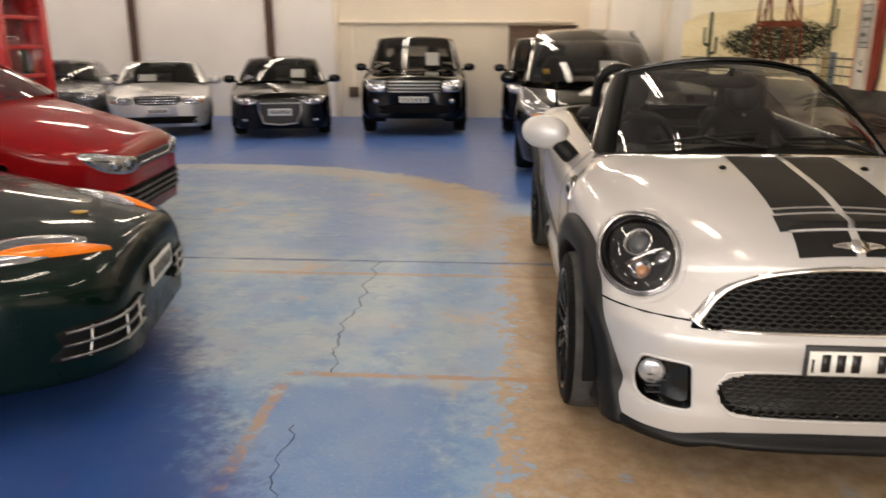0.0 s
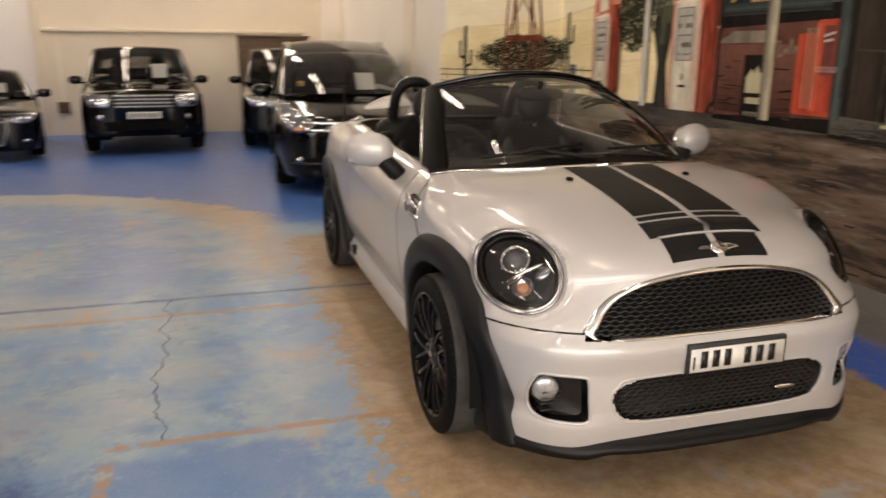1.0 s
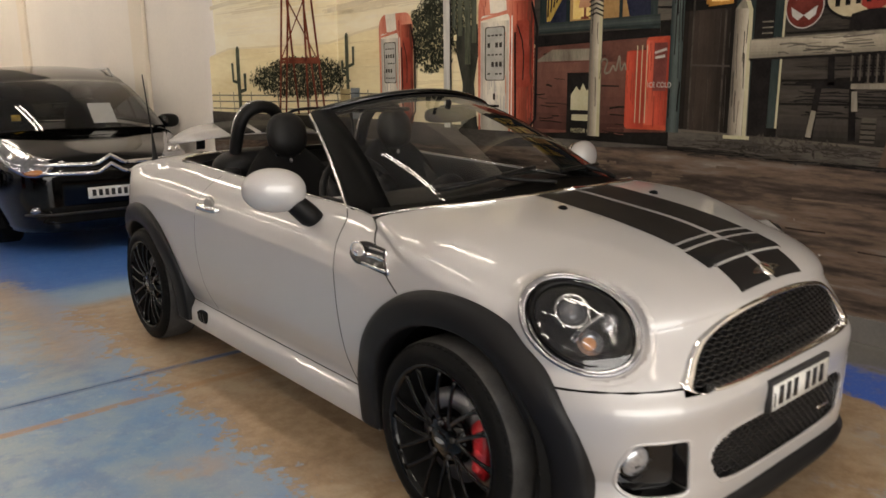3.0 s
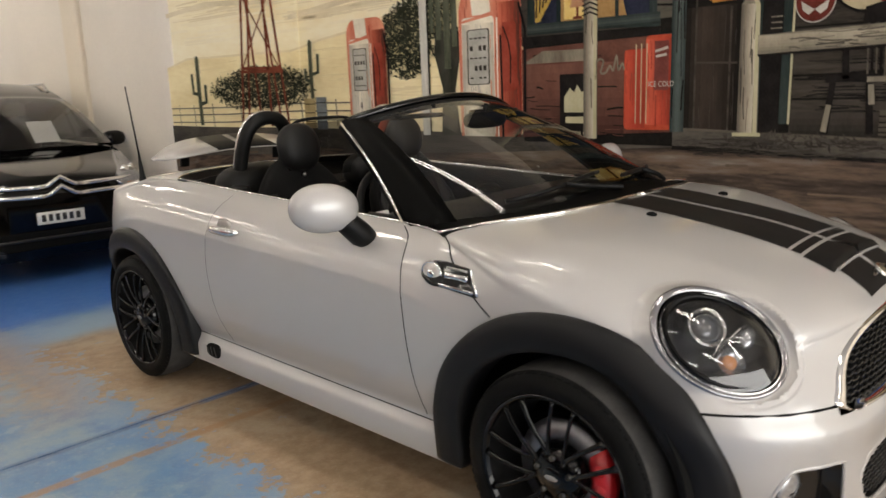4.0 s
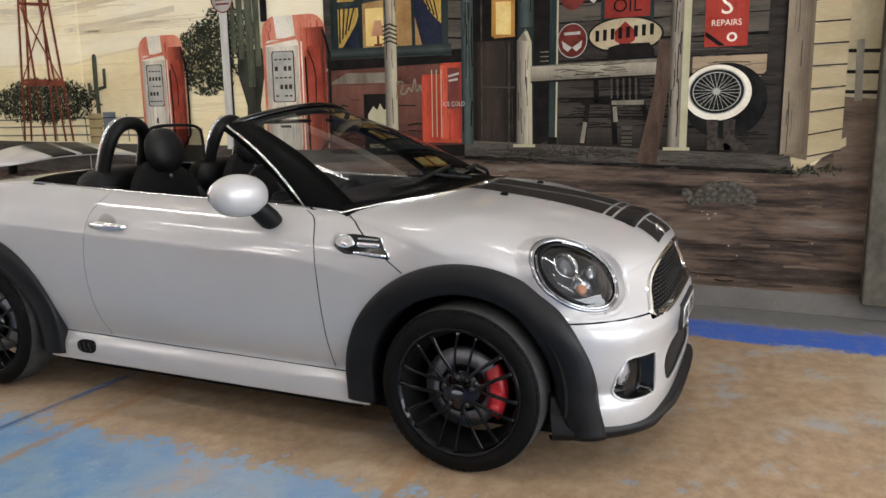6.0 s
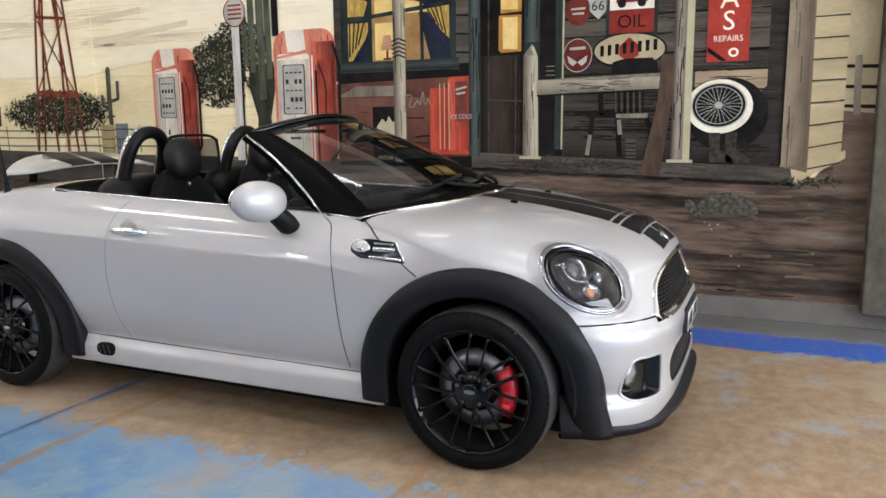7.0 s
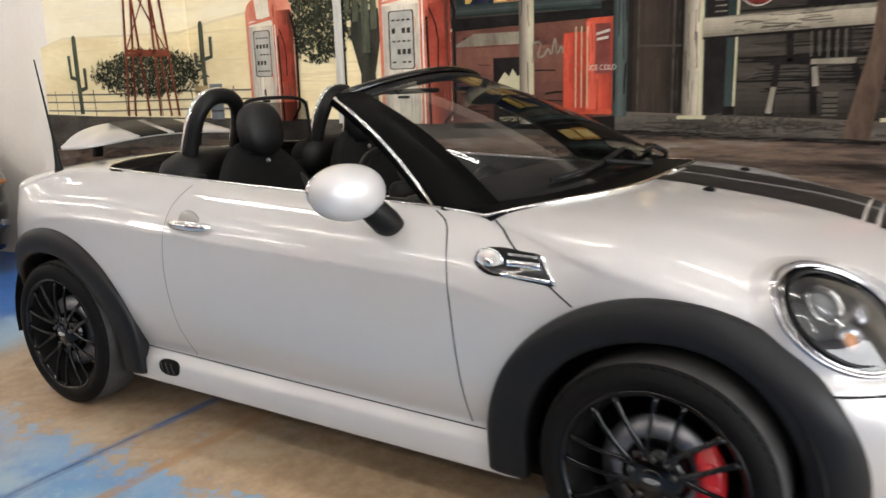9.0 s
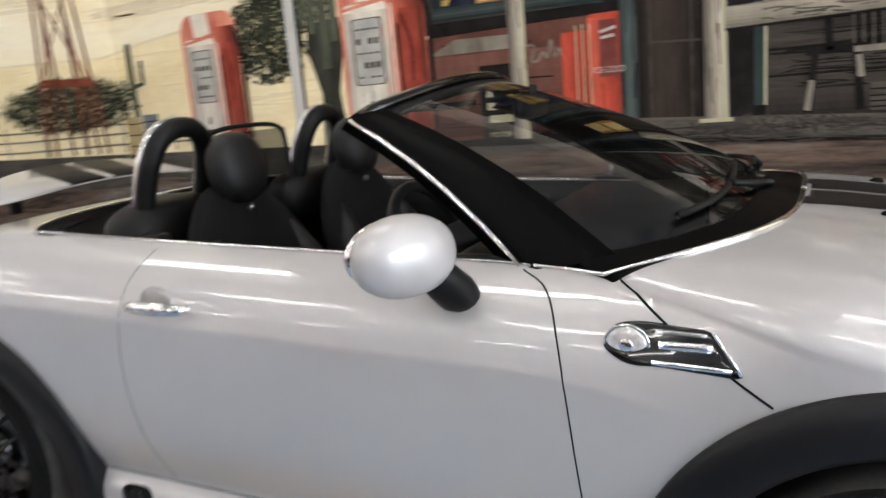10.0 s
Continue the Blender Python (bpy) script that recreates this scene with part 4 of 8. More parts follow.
mpoly("painted_crest_badge", [(1.90, 1.17), (1.90, 1.27), (1.86, 1.33), (1.83, 1.30), (1.81, 1.35), (1.78, 1.30), (1.75, 1.32), (1.73, 1.26), (1.73, 1.17)], P_EDGE, 16)
mword("MOTOR OIL", 1.81, 1.03, 0.042, P_EDGE, 16, 0.85)
mlines("painted_figure", [[(1.89, 1.12), (1.74, 1.12)]], 0.045, P_EDGE, 16)
# porch posts, doorway
mrect("painted_post", 1.765, 1.665, 1.0, 3.6, P_POST, 18, "pale painted porch post")
mlines("painted_post_edge", [[(1.68, 1.0), (1.68, 3.6)]], 0.025, P_EDGE, 19)
mlines("painted_chevron", [[(1.775, zz), (1.72, zz + 0.02), (1.66, zz - 0.005)] for zz in (1.78, 1.81, 1.84, 1.87, 1.90)], 0.011, P_LINE, 20)
mrect("painted_board", 1.225, 1.1, 1.72, 3.6, P_PLANK2, 12)
mlines("painted_board_line", [[(1.225, zz), (1.1, zz - 0.01)] for zz in (1.80, 1.93, 2.06, 2.19, 2.32)], 0.014, P_LINE, 13)
mrect("painted_doorpost", 1.12, 1.03, 1.05, 3.6, P_TEAL, 17)
mrect("painted_doorway", 1.03, 0.72, 1.05, 3.6, P_DARK, 15, "dark painted doorway")
mlines("painted_door_edge", [[(0.97, 1.06), (0.97, 3.6)], [(0.78, 1.06), (0.78, 1.75)], [(0.97, 1.45), (0.74, 1.44)]], 0.012, P_PLANK, 16)
mrect("painted_door_light", 0.885, 0.755, 1.79, 2.025, P_GLOW, 17)
mrect("painted_door_light", 0.885, 0.755, 2.06, 2.32, P_GLOW, 17)
mlines("painted_door_light_edge", [[(0.885, 1.79), (0.755, 1.79), (0.755, 2.025), (0.885, 2.025), (0.885, 1.79)], [(0.885, 2.06), (0.755, 2.06), (0.755, 2.32)]], 0.03, pmat("light_orange", (0.30, 0.13, 0.025), (0.5, 0.27, 0.07), 9), 17.5)
mrect("painted_doorpost", 0.72, 0.60, 1.05, 3.6, P_TEAL, 17)
mrect("painted_recess", 0.60, 0.47, 1.05, 3.6, P_LINE, 17)
mrect("painted_doorpost", 0.47, 0.405, 1.10, 3.6, P_TEAL, 18)
mlines("painted_post_edge", [[(0.412, 1.10), (0.402, 3.6)]], 0.014, P_EDGE, 19)
mpoly("painted_post", [(0.725, 1.05), (0.725, 1.75), (0.66, 1.83), (0.615, 1.72), (0.60, 1.04)], P_POST, 20, "pale painted rail post")
mlines("painted_post_edge", [[(0.618, 1.05), (0.628, 1.74), (0.66, 1.81)]], 0.026, P_EDGE, 21)
mrect("painted_post_foot", 0.75, 0.58, 1.03, 1.05, P_EDGE, 21)
# signs over the porch
mellipse("painted_round_sign", 0.305, 2.03, 0.085, 0.098, P_DSIGN, 18)
mlines("painted_sign_bar", [[(0.355, 2.04), (0.255, 2.043)], [(0.345, 2.01), (0.265, 2.01)]], 0.014, P_GREY, 19)
mpoly("painted_shield", [(0.24, 2.10), (0.20, 2.115), (0.165, 2.11), (0.13, 2.115), (0.10, 2.10), (0.11, 2.02), (0.165, 1.965), (0.225, 2.02)], P_GREY, 18)
mword("66", 0.17, 2.05, 0.09, P_LINE, 19)
mellipse("painted_round_sign", 0.305, 1.735, 0.103, 0.112, P_DSIGN, 18)
mellipse("painted_round_sign", 0.305, 1.735, 0.103, 0.112, P_GREY, 19, "", 0.95)
mlines("painted_sign_bar", [[(0.36, 1.78), (0.25, 1.783)]], 0.02, P_GREY, 19)
for s in (1, -1):
    mpoly("painted_wing", [(0.305, 1.69), (0.305 + s * 0.07, 1.735), (0.305 + s * 0.062, 1.69), (0.305 + s * 0.03, 1.665)], P_GREY, 20)
mellipse("painted_oval_sign", -0.045, 1.755, 0.245, 0.118, P_LINE, 18)
mellipse("painted_oval_sign", -0.045, 1.755, 0.232, 0.105, pmat("sign_cream", (0.28, 0.225, 0.13), (0.48, 0.41, 0.27), 5), 19, "cream oval painted oil sign")
mpoly("painted_sign_diamond", [(0.02, 1.78), (-0.045, 1.84), (-0.11, 1.78), (-0.11, 1.72), (-0.045, 1.68), (0.02, 1.72)], P_SIGN, 20)
mlines("painted_sign_bar", [[(0.135 - 0.05 * k, 1.72 + 0.004 * k), (0.135 - 0.05 * k, 1.79 + 0.004 * k)] for k in range(8)], 0.026, P_DARK, 21)
mlines("painted_sign_bar", [[(0.11, 1.665), (0.06, 1.66)]], 0.016, P_LINE, 20)
mrect("painted_board_sign", 0.115, -0.225, 1.845, 2.5, P_TEAL, 18)
mrect("painted_board_sign", 0.09, -0.20, 2.015, 2.45, P_WHITE, 19)
mrect("painted_board_sign", 0.09, -0.20, 1.865, 2.01, P_SIGN, 19)
mword("OIL", -0.055, 1.935, 0.12, P_LINE, 20)
mpoly("painted_truck", [(0.05, 2.06), (0.04, 2.13), (-0.02, 2.14), (-0.04, 2.18), (-0.12, 2.18), (-0.16, 2.06)], P_SIGN, 20)
mellipse("painted_truck_wheel", 0.01, 2.055, 0.028, 0.028, P_LINE, 21)
mellipse("painted_truck_wheel", -0.12, 2.055, 0.028, 0.028, P_LINE, 21)
# rail, can, chair, leaning plank
mpoly("painted_rail", [(0.62, 1.475), (0.62, 1.58), (-0.26, 1.60), (-0.26, 1.495)], P_POST, 22, "pale painted porch rail")
mlines("painted_rail_edge", [[(0.62, 1.472), (-0.26, 1.492)]], 0.014, P_LINE, 22.5)
mrect("painted_can", 0.545, 0.475, 1.58, 1.70, P_LINE, 22)
mlines("painted_can_ring", [[(0.545, zz), (0.475, zz)] for zz in (1.61, 1.64, 1.67)], 0.007, P_POST, 23)
mpoly("painted_chair_back", [(0.07, 1.60), (0.06, 1.68), (-0.02, 1.70), (-0.2, 1.70), (-0.235, 1.66), (-0.235, 1.60)], P_LINE, 23)
mlines("painted_chair_spindle", [[(y, 1.60), (y - 0.01, 1.32)] for y in (0.04, 0.0, -0.04, -0.08, -0.12)], 0.009, P_PLANK2, 21)
mlines("painted_chair_spindle", [[(0.02 - 0.04 * k, 1.6), (0.01 - 0.04 * k, 1.32)] for k in range(5)], 0.014, P_LINE, 20.5)
mlines("painted_chair", [[(0.23, 1.33), (-0.02, 1.335)], [(0.19, 1.33), (0.22, 1.05)], [(0.02, 1.33), (0.0, 1.05)], [(-0.17, 1.32), (-0.24, 1.1)], [(0.14, 1.49), (0.13, 1.33)]], 0.036, P_LINE, 22)
mlines("painted_chair", [[(0.03, 1.325), (-0.18, 1.325)], [(0.205, 1.2), (0.225, 1.06)], [(0.01, 1.3), (-0.0, 1.2)]], 0.03, P_POST, 22.6)
mpoly("painted_plank", [(-0.26, 1.72), (-0.36, 1.70), (-0.33, 1.4), (-0.27, 0.92), (-0.14, 0.93), (-0.24, 1.4)], pmat("plank_brown", (0.045, 0.03, 0.022), (0.11, 0.075, 0.055), 8, (1, 2, 0.6)), 23)
mrect("painted_can", -0.04, -0.11, 1.045, 1.17, P_PLANK2, 22)
mlines("painted_can_ring", [[(-0.04, zz), (-0.11, zz)] for zz in (1.06, 1.085, 1.11, 1.14)], 0.008, P_LINE, 23)
mrect("painted_post", -0.335, -0.415, 1.03, 3.6, P_PLANK, 24, "painted porch post")
mrect("painted_post_edge", -0.41, -0.455, 1.03, 3.6, P_EDGE, 25)
mrect("painted_post_foot", -0.31, -0.475, 1.015, 1.035, P_EDGE, 26)
# service sign and spare tyre
mrect("painted_gas_sign", -0.535, -0.785, 1.655, 2.5, P_SERVICE, 18, "red painted service sign")
for ch, zz in (("G", 2.18), ("A", 2.035), ("S", 1.90)):
    mword(ch, -0.66, zz, 0.17, P_WHITE, 19)
mword("REPAIRS", -0.66, 1.795, 0.052, P_WHITE, 19, 0.95)
mellipse("painted_sign_ring", -0.695, 1.71, 0.03, 0.028, P_WHITE, 19, "", 0.55)
mpoly("painted_sign_flash", [(-0.54, 1.75), (-0.66, 1.66), (-0.62, 1.66), (-0.54, 1.72)], P_LINE, 19)
mellipse("painted_tyre", -0.672, 1.325, 0.245, 0.232, P_TYRE, 18, "painted white-wall tyre with wire spokes")
mellipse("painted_whitewall", -0.625, 1.375, 0.205, 0.175, P_WHITE, 19)
mellipse("painted_whitewall_edge", -0.625, 1.375, 0.207, 0.177, P_LINE, 20, "", 0.97)
mellipse("painted_rim", -0.622, 1.383, 0.166, 0.140, P_TYRE, 20)
mellipse("painted_rim", -0.622, 1.383, 0.168, 0.142, P_GREY, 21, "", 0.95)
mlines("painted_spoke", [[(-0.622 + 0.015 * math.cos(t), 1.383 + 0.013 * math.sin(t)), (-0.622 + 0.142 * math.cos(t + d), 1.383 + 0.119 * math.sin(t + d))] for t in (2 * math.pi * k / 14 for k in range(14)) for d in (-0.35, 0.35)], 0.0026, P_GREY, 21)
mellipse("painted_rim", -0.622, 1.383, 0.142, 0.119, P_GREY, 21.6, "", 0.965)
mellipse("painted_hub", -0.622, 1.383, 0.022, 0.020, P_GREY, 22.5)
for yb in (-0.60, -0.70):
    mpoly("painted_boot", [(yb + 0.03, 1.21), (yb - 0.04, 1.21), (yb - 0.04, 1.10), (yb - 0.12, 1.045), (yb - 0.12, 1.02), (yb + 0.02, 1.02)], pmat("boot", (0.015, 0.013, 0.012), (0.075, 0.062, 0.052), 26), 22)
# porch corner, boards, far fence
mpoly("painted_porch_step", [(1.1, 1.075), (-1.07, 0.985), (-1.09, 0.885), (1.1, 0.955)], P_GREYG, 16)
mlines("painted_porch_edge", [[(1.1, 1.07), (-1.07, 0.98)]], 0.016, P_PLANK2, 17)
mlines("painted_porch_edge", [[(1.1, 0.955), (-1.09, 0.885)]], 0.025, P_LINE, 17)
mpoly("painted_far_ground", [(-1.3, 0.9), (-1.3, 1.34), (-1.5, 1.32), (-1.5, 0.9)], P_DIRT2, 8)
mpoly("painted_far_dune", [(-1.3, 1.34), (-1.3, 3.6), (-1.5, 3.6), (-1.5, 1.32)], pmat("far_tan", (0.30, 0.25, 0.15), (0.44, 0.38, 0.25), 4), 8)
mpoly("painted_step_end", [(-1.08, 0.885), (-1.06, 0.99), (-1.36, 1.10), (-1.36, 1.05)], P_CREAM, 17)
z = 1.02
while z < 3.5:
    s = 0.05 * smooth01(1.6, 1.0, z)
    mpoly("painted_cream_board", [(-1.12, z - s * 0.9), (-1.12, z + 0.118 - s * 0.7), (-1.335, z + 0.125), (-1.335, z + 0.01)], P_CREAM, 18 + 0.1 * rp.random())
    mlines("painted_board_line", [[(-1.12, z - s * 0.9), (-1.335, z + 0.005)]], 0.010, P_PLANK, 19)
    z += 0.125
mpoly("painted_corner_post", [(-1.0, 1.0), (-1.0, 3.6), (-1.14, 3.6), (-1.155, 0.96)], pmat("corner_wood", (0.1011, 0.07735, 0.05057), (0.1904, 0.1517, 0.1041), 6, (1, 3, 0.4)), 20, "weathered painted corner post")
mlines("painted_post_edge", [[(-0.998, 1.0), (-0.998, 3.6)]], 0.012, P_LINE, 21)
mlines("painted_fence_bar", [[(-1.335, zz), (-1.5, zz - 0.006)] for zz in (1.60, 1.48, 1.365)], 0.022, P_LINE, 12)
mpoly("painted_fence_post", [(-1.375, 1.66), (-1.415, 1.665), (-1.425, 1.31), (-1.385, 1.31)], P_POST, 13)
mpoly("painted_tortoise", [(-0.70 + 0.19 * math.cos(t), 0.69 + 0.135 * math.sin(t)) for t in (math.pi * k / 24 for k in range(25))], pmat("shell", (0.016, 0.015, 0.013), (0.15, 0.14, 0.115), 34), 18, "painted tortoise with a patterned shell")
mpoly("painted_tortoise", [(-0.52, 0.69), (-0.50, 0.75), (-0.47, 0.775), (-0.445, 0.77), (-0.435, 0.735), (-0.46, 0.71), (-0.49, 0.67), (-0.55, 0.655), (-0.57, 0.70)], pmat("shell", (0, 0, 0), (0, 0, 0)), 18.5)
mpoly("painted_tortoise", [(-0.86, 0.69), (-0.895, 0.665), (-0.84, 0.665), (-0.80, 0.69)], pmat("shell", (0, 0, 0), (0, 0, 0)), 18.5)
scutes = []
for i in range(6):
    for j in range(4):
        cy, cz = -0.55 - 0.058 * i - 0.029 * (j % 2), 0.705 + 0.034 * j
        if ((cy + 0.70) / 0.165) ** 2 + ((cz - 0.69) / 0.118) ** 2 < 1:
            scutes.append([(cy + 0.026 * math.cos(t), cz + 0.018 * math.sin(t)) for t in (math.pi / 6 + math.pi / 3 * k for k in range(7))])
mlines("painted_shell_line", scutes, 0.005, P_PLANK, 19)
mlines("painted_shell_line", [[(-0.52, 0.70), (-0.60, 0.688), (-0.80, 0.684), (-0.88, 0.692)]], 0.007, P_PLANK2, 19)
mleaves("painted_scrub", 0.4, 1.01, 0.45, 0.045, 130, P_PLANK, 18, 21, 0.018)
mleaves("painted_scrub", -1.15, 0.9, 0.22, 0.03, 60, P_LEAF, 21, 22, 0.018)
# painted pier that closes the mural
pier = tagged(part("painted_pier", box(1.85, -2.0, 0.11, 1.9895, -1.5, 4.4, 0.012), pmat("pier", (0.035, 0.032, 0.026), (0.14, 0.128, 0.10), 3, (1, 1, 0.7)), smooth=False), "wall pier painted in the mural's grey-browns", "pier", kind="structure")


# loose brushwork over the flat tones
def mbrush(name, y0, y1, z0, z1, count, material, layer, seed, ln=(0.05, 0.25), w=(0.004, 0.012), upright=False):
    r = random.Random(seed)
    bm = bmesh.new()
    for k in range(count):
        y, z, d = r.uniform(y0, y1), r.uniform(z0, z1), r.uniform(*ln)
        a = (y, z)
        b = (y + r.uniform(-0.01, 0.01), z + d) if upright else (y + d, z + r.uniform(-0.012, 0.012))
        m_ = ((a[0] + b[0]) / 2 + r.uniform(-0.006, 0.006), (a[1] + b[1]) / 2 + r.uniform(-0.006, 0.006))
        if not (min(y0, y1) <= b[0] <= max(y0, y1) and z0 <= b[1] <= z1):
            continue
        mstroke(bm, [a, m_, b], r.uniform(*w), layer + 0.03 * (k % 10))
    ob = part(name, bm, material, mural, smooth=False)
    ob["kind"] = "stuff"


mbrush("painted_grain", -0.98, 0.40, 1.0, 2.7, 150, P_LINE, 10.3, 31, (0.05, 0.3), (0.002, 0.005))
mbrush("painted_grain", -0.98, 0.40, 1.5, 2.7, 150, P_PLANK2, 10.6, 32, (0.05, 0.3), (0.003, 0.008))
mbrush("painted_grain", 1.22, 2.2, 2.75, 3.5, 80, P_PLANK2, 10.6, 33)
mbrush("painted_grain", -1.33, -1.15, 1.0, 2.7, 120, pmat("board_shade", (0.36, 0.30, 0.18), (0.46, 0.39, 0.25), 6), 20.5, 34, (0.03, 0.12), (0.002, 0.007))
mbrush("painted_grain", -1.14, -1.01, 1.0, 3.0, 25, P_PLANK, 22, 35, (0.08, 0.4), (0.002, 0.006), True)
mbrush("painted_grain", 1.67, 1.76, 1.0, 2.6, 14, P_PLANK, 19.5, 36, (0.08, 0.3), (0.003, 0.007), True)
mbrush("painted_grain", 0.615, 0.72, 1.06, 1.76, 12, P_PLANK, 20.5, 37, (0.06, 0.25), (0.003, 0.008), True)
mbrush("painted_grain", -0.41, -0.335, 1.05, 2.7, 14, P_LINE, 24.5, 38, (0.08, 0.3), (0.003, 0.008), True)
mbrush("painted_grain", -0.25, 0.61, 1.485, 1.58, 20, P_PLANK2, 22.4, 39, (0.05, 0.2), (0.003, 0.008))
mbrush("painted_grain", 2.2, 6.9, 1.1, 1.75, 110, pmat("dune_dry", (0.744, 0.624, 0.36), (0.84, 0.72, 0.456), 4), 2.2, 40, (0.1, 0.6), (0.004, 0.012))
mbrush("painted_cloud", 2.3, 6.9, 1.9, 3.2, 200, pmat("cloud_pale", (0.836, 0.748, 0.55), (0.924, 0.847, 0.66), 3), 0.6, 41, (0.15, 0.8), (0.008, 0.03))
mbrush("painted_grain", 1.1, 2.2, 1.02, 1.58, 50, P_DARK, 13.4, 42, (0.04, 0.2), (0.004, 0.012))
mbrush("painted_grain", 0.74, 1.02, 1.06, 1.75, 16, P_PLANK, 16.4, 43, (0.05, 0.3), (0.002, 0.005), True)
mbrush("painted_grain", -1.06, 1.08, 0.9, 1.02, 160, P_PLANK, 17.4, 44, (0.03, 0.14), (0.003, 0.008))
mbrush("painted_grain", 3.64, 4.15, 1.05, 1.95, 40, P_DRED, 15.4, 45, (0.05, 0.3), (0.003, 0.01), True)
mbrush("painted_grain", 2.22, 2.82, 1.05, 2.0, 50, P_DRED, 15.4, 46, (0.05, 0.3), (0.003, 0.01), True)
mbrush("painted_grain", -0.78, -0.54, 1.66, 2.5, 40, P_DRED, 18.4, 47, (0.05, 0.2), (0.003, 0.008), True)
mbrush("painted_grain", 1.09, 1.45, 1.08, 1.6, 40, P_DRED, 15.6, 48, (0.05, 0.2), (0.003, 0.008), True)
for k, (y0, y1, z0, z1) in enumerate(((4.2, 6.9, 2.15, 2.36), (3.4, 5.2, 2.0, 2.12), (2.4, 7.0, 2.5, 2.8))):
    mbrush("painted_cloud", y0, y1, z0, z1, 70, pmat("cloud_grey", (0.72, 0.62, 0.42), (0.80, 0.71, 0.52), 3), 1.2, 60 + k, (0.2, 0.9), (0.004, 0.016))
# darker right-hand side and pale lit edge of each pump, folds in the curtains
for yl, yr, zt in ((4.20, 3.63, 1.95), (2.85, 2.21, 2.035)):
    w = yl - yr
    mbrush("painted_pump_shade", yr + 0.01, yr + 0.30 * w, 1.05, zt - 0.1, 50, P_DRED, 17.2, int(yl * 10), (0.05, 0.25), (0.003, 0.009), True)
    mbrush("painted_pump_shade", yr + 0.32 * w, yl - 0.5 * w, 1.05, zt - 0.2, 14, P_RED, 17.0, int(yl * 11), (0.05, 0.3), (0.004, 0.012), True)
    mbrush("painted_pump_wear", yl - 0.56 * w, yl - 0.06 * w, 1.05, zt - 0.2, 60, P_GREY, 16.6, int(yl * 12), (0.03, 0.2), (0.003, 0.010), True)
mlines("painted_curtain_fold", [[(2.085 - 0.035 * k, 2.05), (2.09 - 0.022 * k, 1.80 + 0.03 * k)] for k in range(4)] + [[(1.48 - 0.04 * k, 2.13), (1.40 - 0.03 * k, 2.02 - 0.03 * k)] for k in range(4)], 0.012, P_LINE, 15.5)
mbrush("painted_grain", 1.03, 1.12, 1.06, 3.2, 14, P_LINE, 17.4, 71, (0.1, 0.5), (0.004, 0.012), True)
mbrush("painted_grain", 0.61, 0.72, 1.8, 3.2, 14, P_LINE, 17.4, 72, (0.1, 0.5), (0.004, 0.012), True)
mbrush("painted_grain", 1.10, 2.20, 1.02, 1.58, 40, P_COOL, 13.6, 73, (0.03, 0.15), (0.002, 0.006))
mbrush("painted_grain", -0.98, 0.40, 1.0, 1.5, 150, P_LINE, 10.8, 74, (0.08, 0.4), (0.003, 0.009))
# posts, doorway, cooler and tyre worked from light to shade
MIDW, DEEP = (0.27, 0.235, 0.185), (0.09, 0.078, 0.062)
mbands("painted_post", 1.765, 1.69, 1.0, 3.6, [DEEP, MIDW, (0.44, 0.39, 0.30)], 18.4, 8)
mbands("painted_post", 0.725, 0.635, 1.05, 1.75, [DEEP, MIDW, (0.46, 0.41, 0.32)], 20.3, 8)
mbands("painted_post", -0.335, -0.41, 1.03, 3.6, [(0.05, 0.043, 0.036), MIDW, (0.16, 0.135, 0.11)], 24.3, 8)
mbands("painted_rail", 0.615, -0.25, 1.482, 1.576, [(0.15, 0.13, 0.10), (0.27, 0.24, 0.185), (0.34, 0.30, 0.23)], 22.2, 6, True)
mbands("painted_corner_post", -1.002, -1.138, 1.0, 3.6, [(0.24, 0.195, 0.135), (0.19, 0.15, 0.105), (0.10, 0.08, 0.057)], 20.5, 8)
mbands("painted_doorway", 1.03, 0.72, 1.05, 1.76, [(0.012, 0.01, 0.009), (0.045, 0.034, 0.027), (0.03, 0.023, 0.019), (0.010, 0.009, 0.008)], 15.5, 10)
mbands("painted_doorpost", 1.12, 1.03, 1.05, 3.6, [(0.02, 0.028, 0.027), (0.085, 0.105, 0.098), (0.03, 0.04, 0.038)], 17.2, 8)
mbands("painted_doorpost", 0.72, 0.60, 1.84, 3.6, [(0.018, 0.024, 0.023), (0.08, 0.10, 0.092), (0.025, 0.033, 0.031)], 17.2, 8)
mbands("painted_cooler", 2.205, 1.46, 1.03, 1.49, [(0.05, 0.022, 0.018), (0.11, 0.05, 0.038), (0.15, 0.068, 0.05)], 12.4, 8, True)
mbands("painted_vending_machine", 1.455, 1.30, 1.07, 1.545, [(0.50, 0.08, 0.045), (0.37, 0.05, 0.03), (0.25, 0.04, 0.025)], 14.4, 8)
mbands("painted_vending_machine", 1.295, 1.09, 1.09, 1.605, [(0.54, 0.11, 0.065), (0.40, 0.06, 0.035), (0.22, 0.035, 0.022)], 15.3, 8)
mbands("painted_window_frame", 2.16, 1.2, 1.69, 1.76, [(0.015, 0.02, 0.019), (0.05, 0.062, 0.058), (0.025, 0.033, 0.03)], 17.2, 5, True)
mbands("painted_board_shadow", 0.40, -0.33, 1.0, 1.16, [(0.016, 0.014, 0.012), (0.05, 0.043, 0.037)], 11.2, 5, True)
mbands("painted_board_shadow", -0.46, -0.72, 1.0, 1.12, [(0.014, 0.012, 0.011), (0.04, 0.035, 0.03)], 11.2, 5, True)


# ---- the roadster: x across, y from the front axle to the back, z up ----
from mathutils.bvhtree import BVHTree

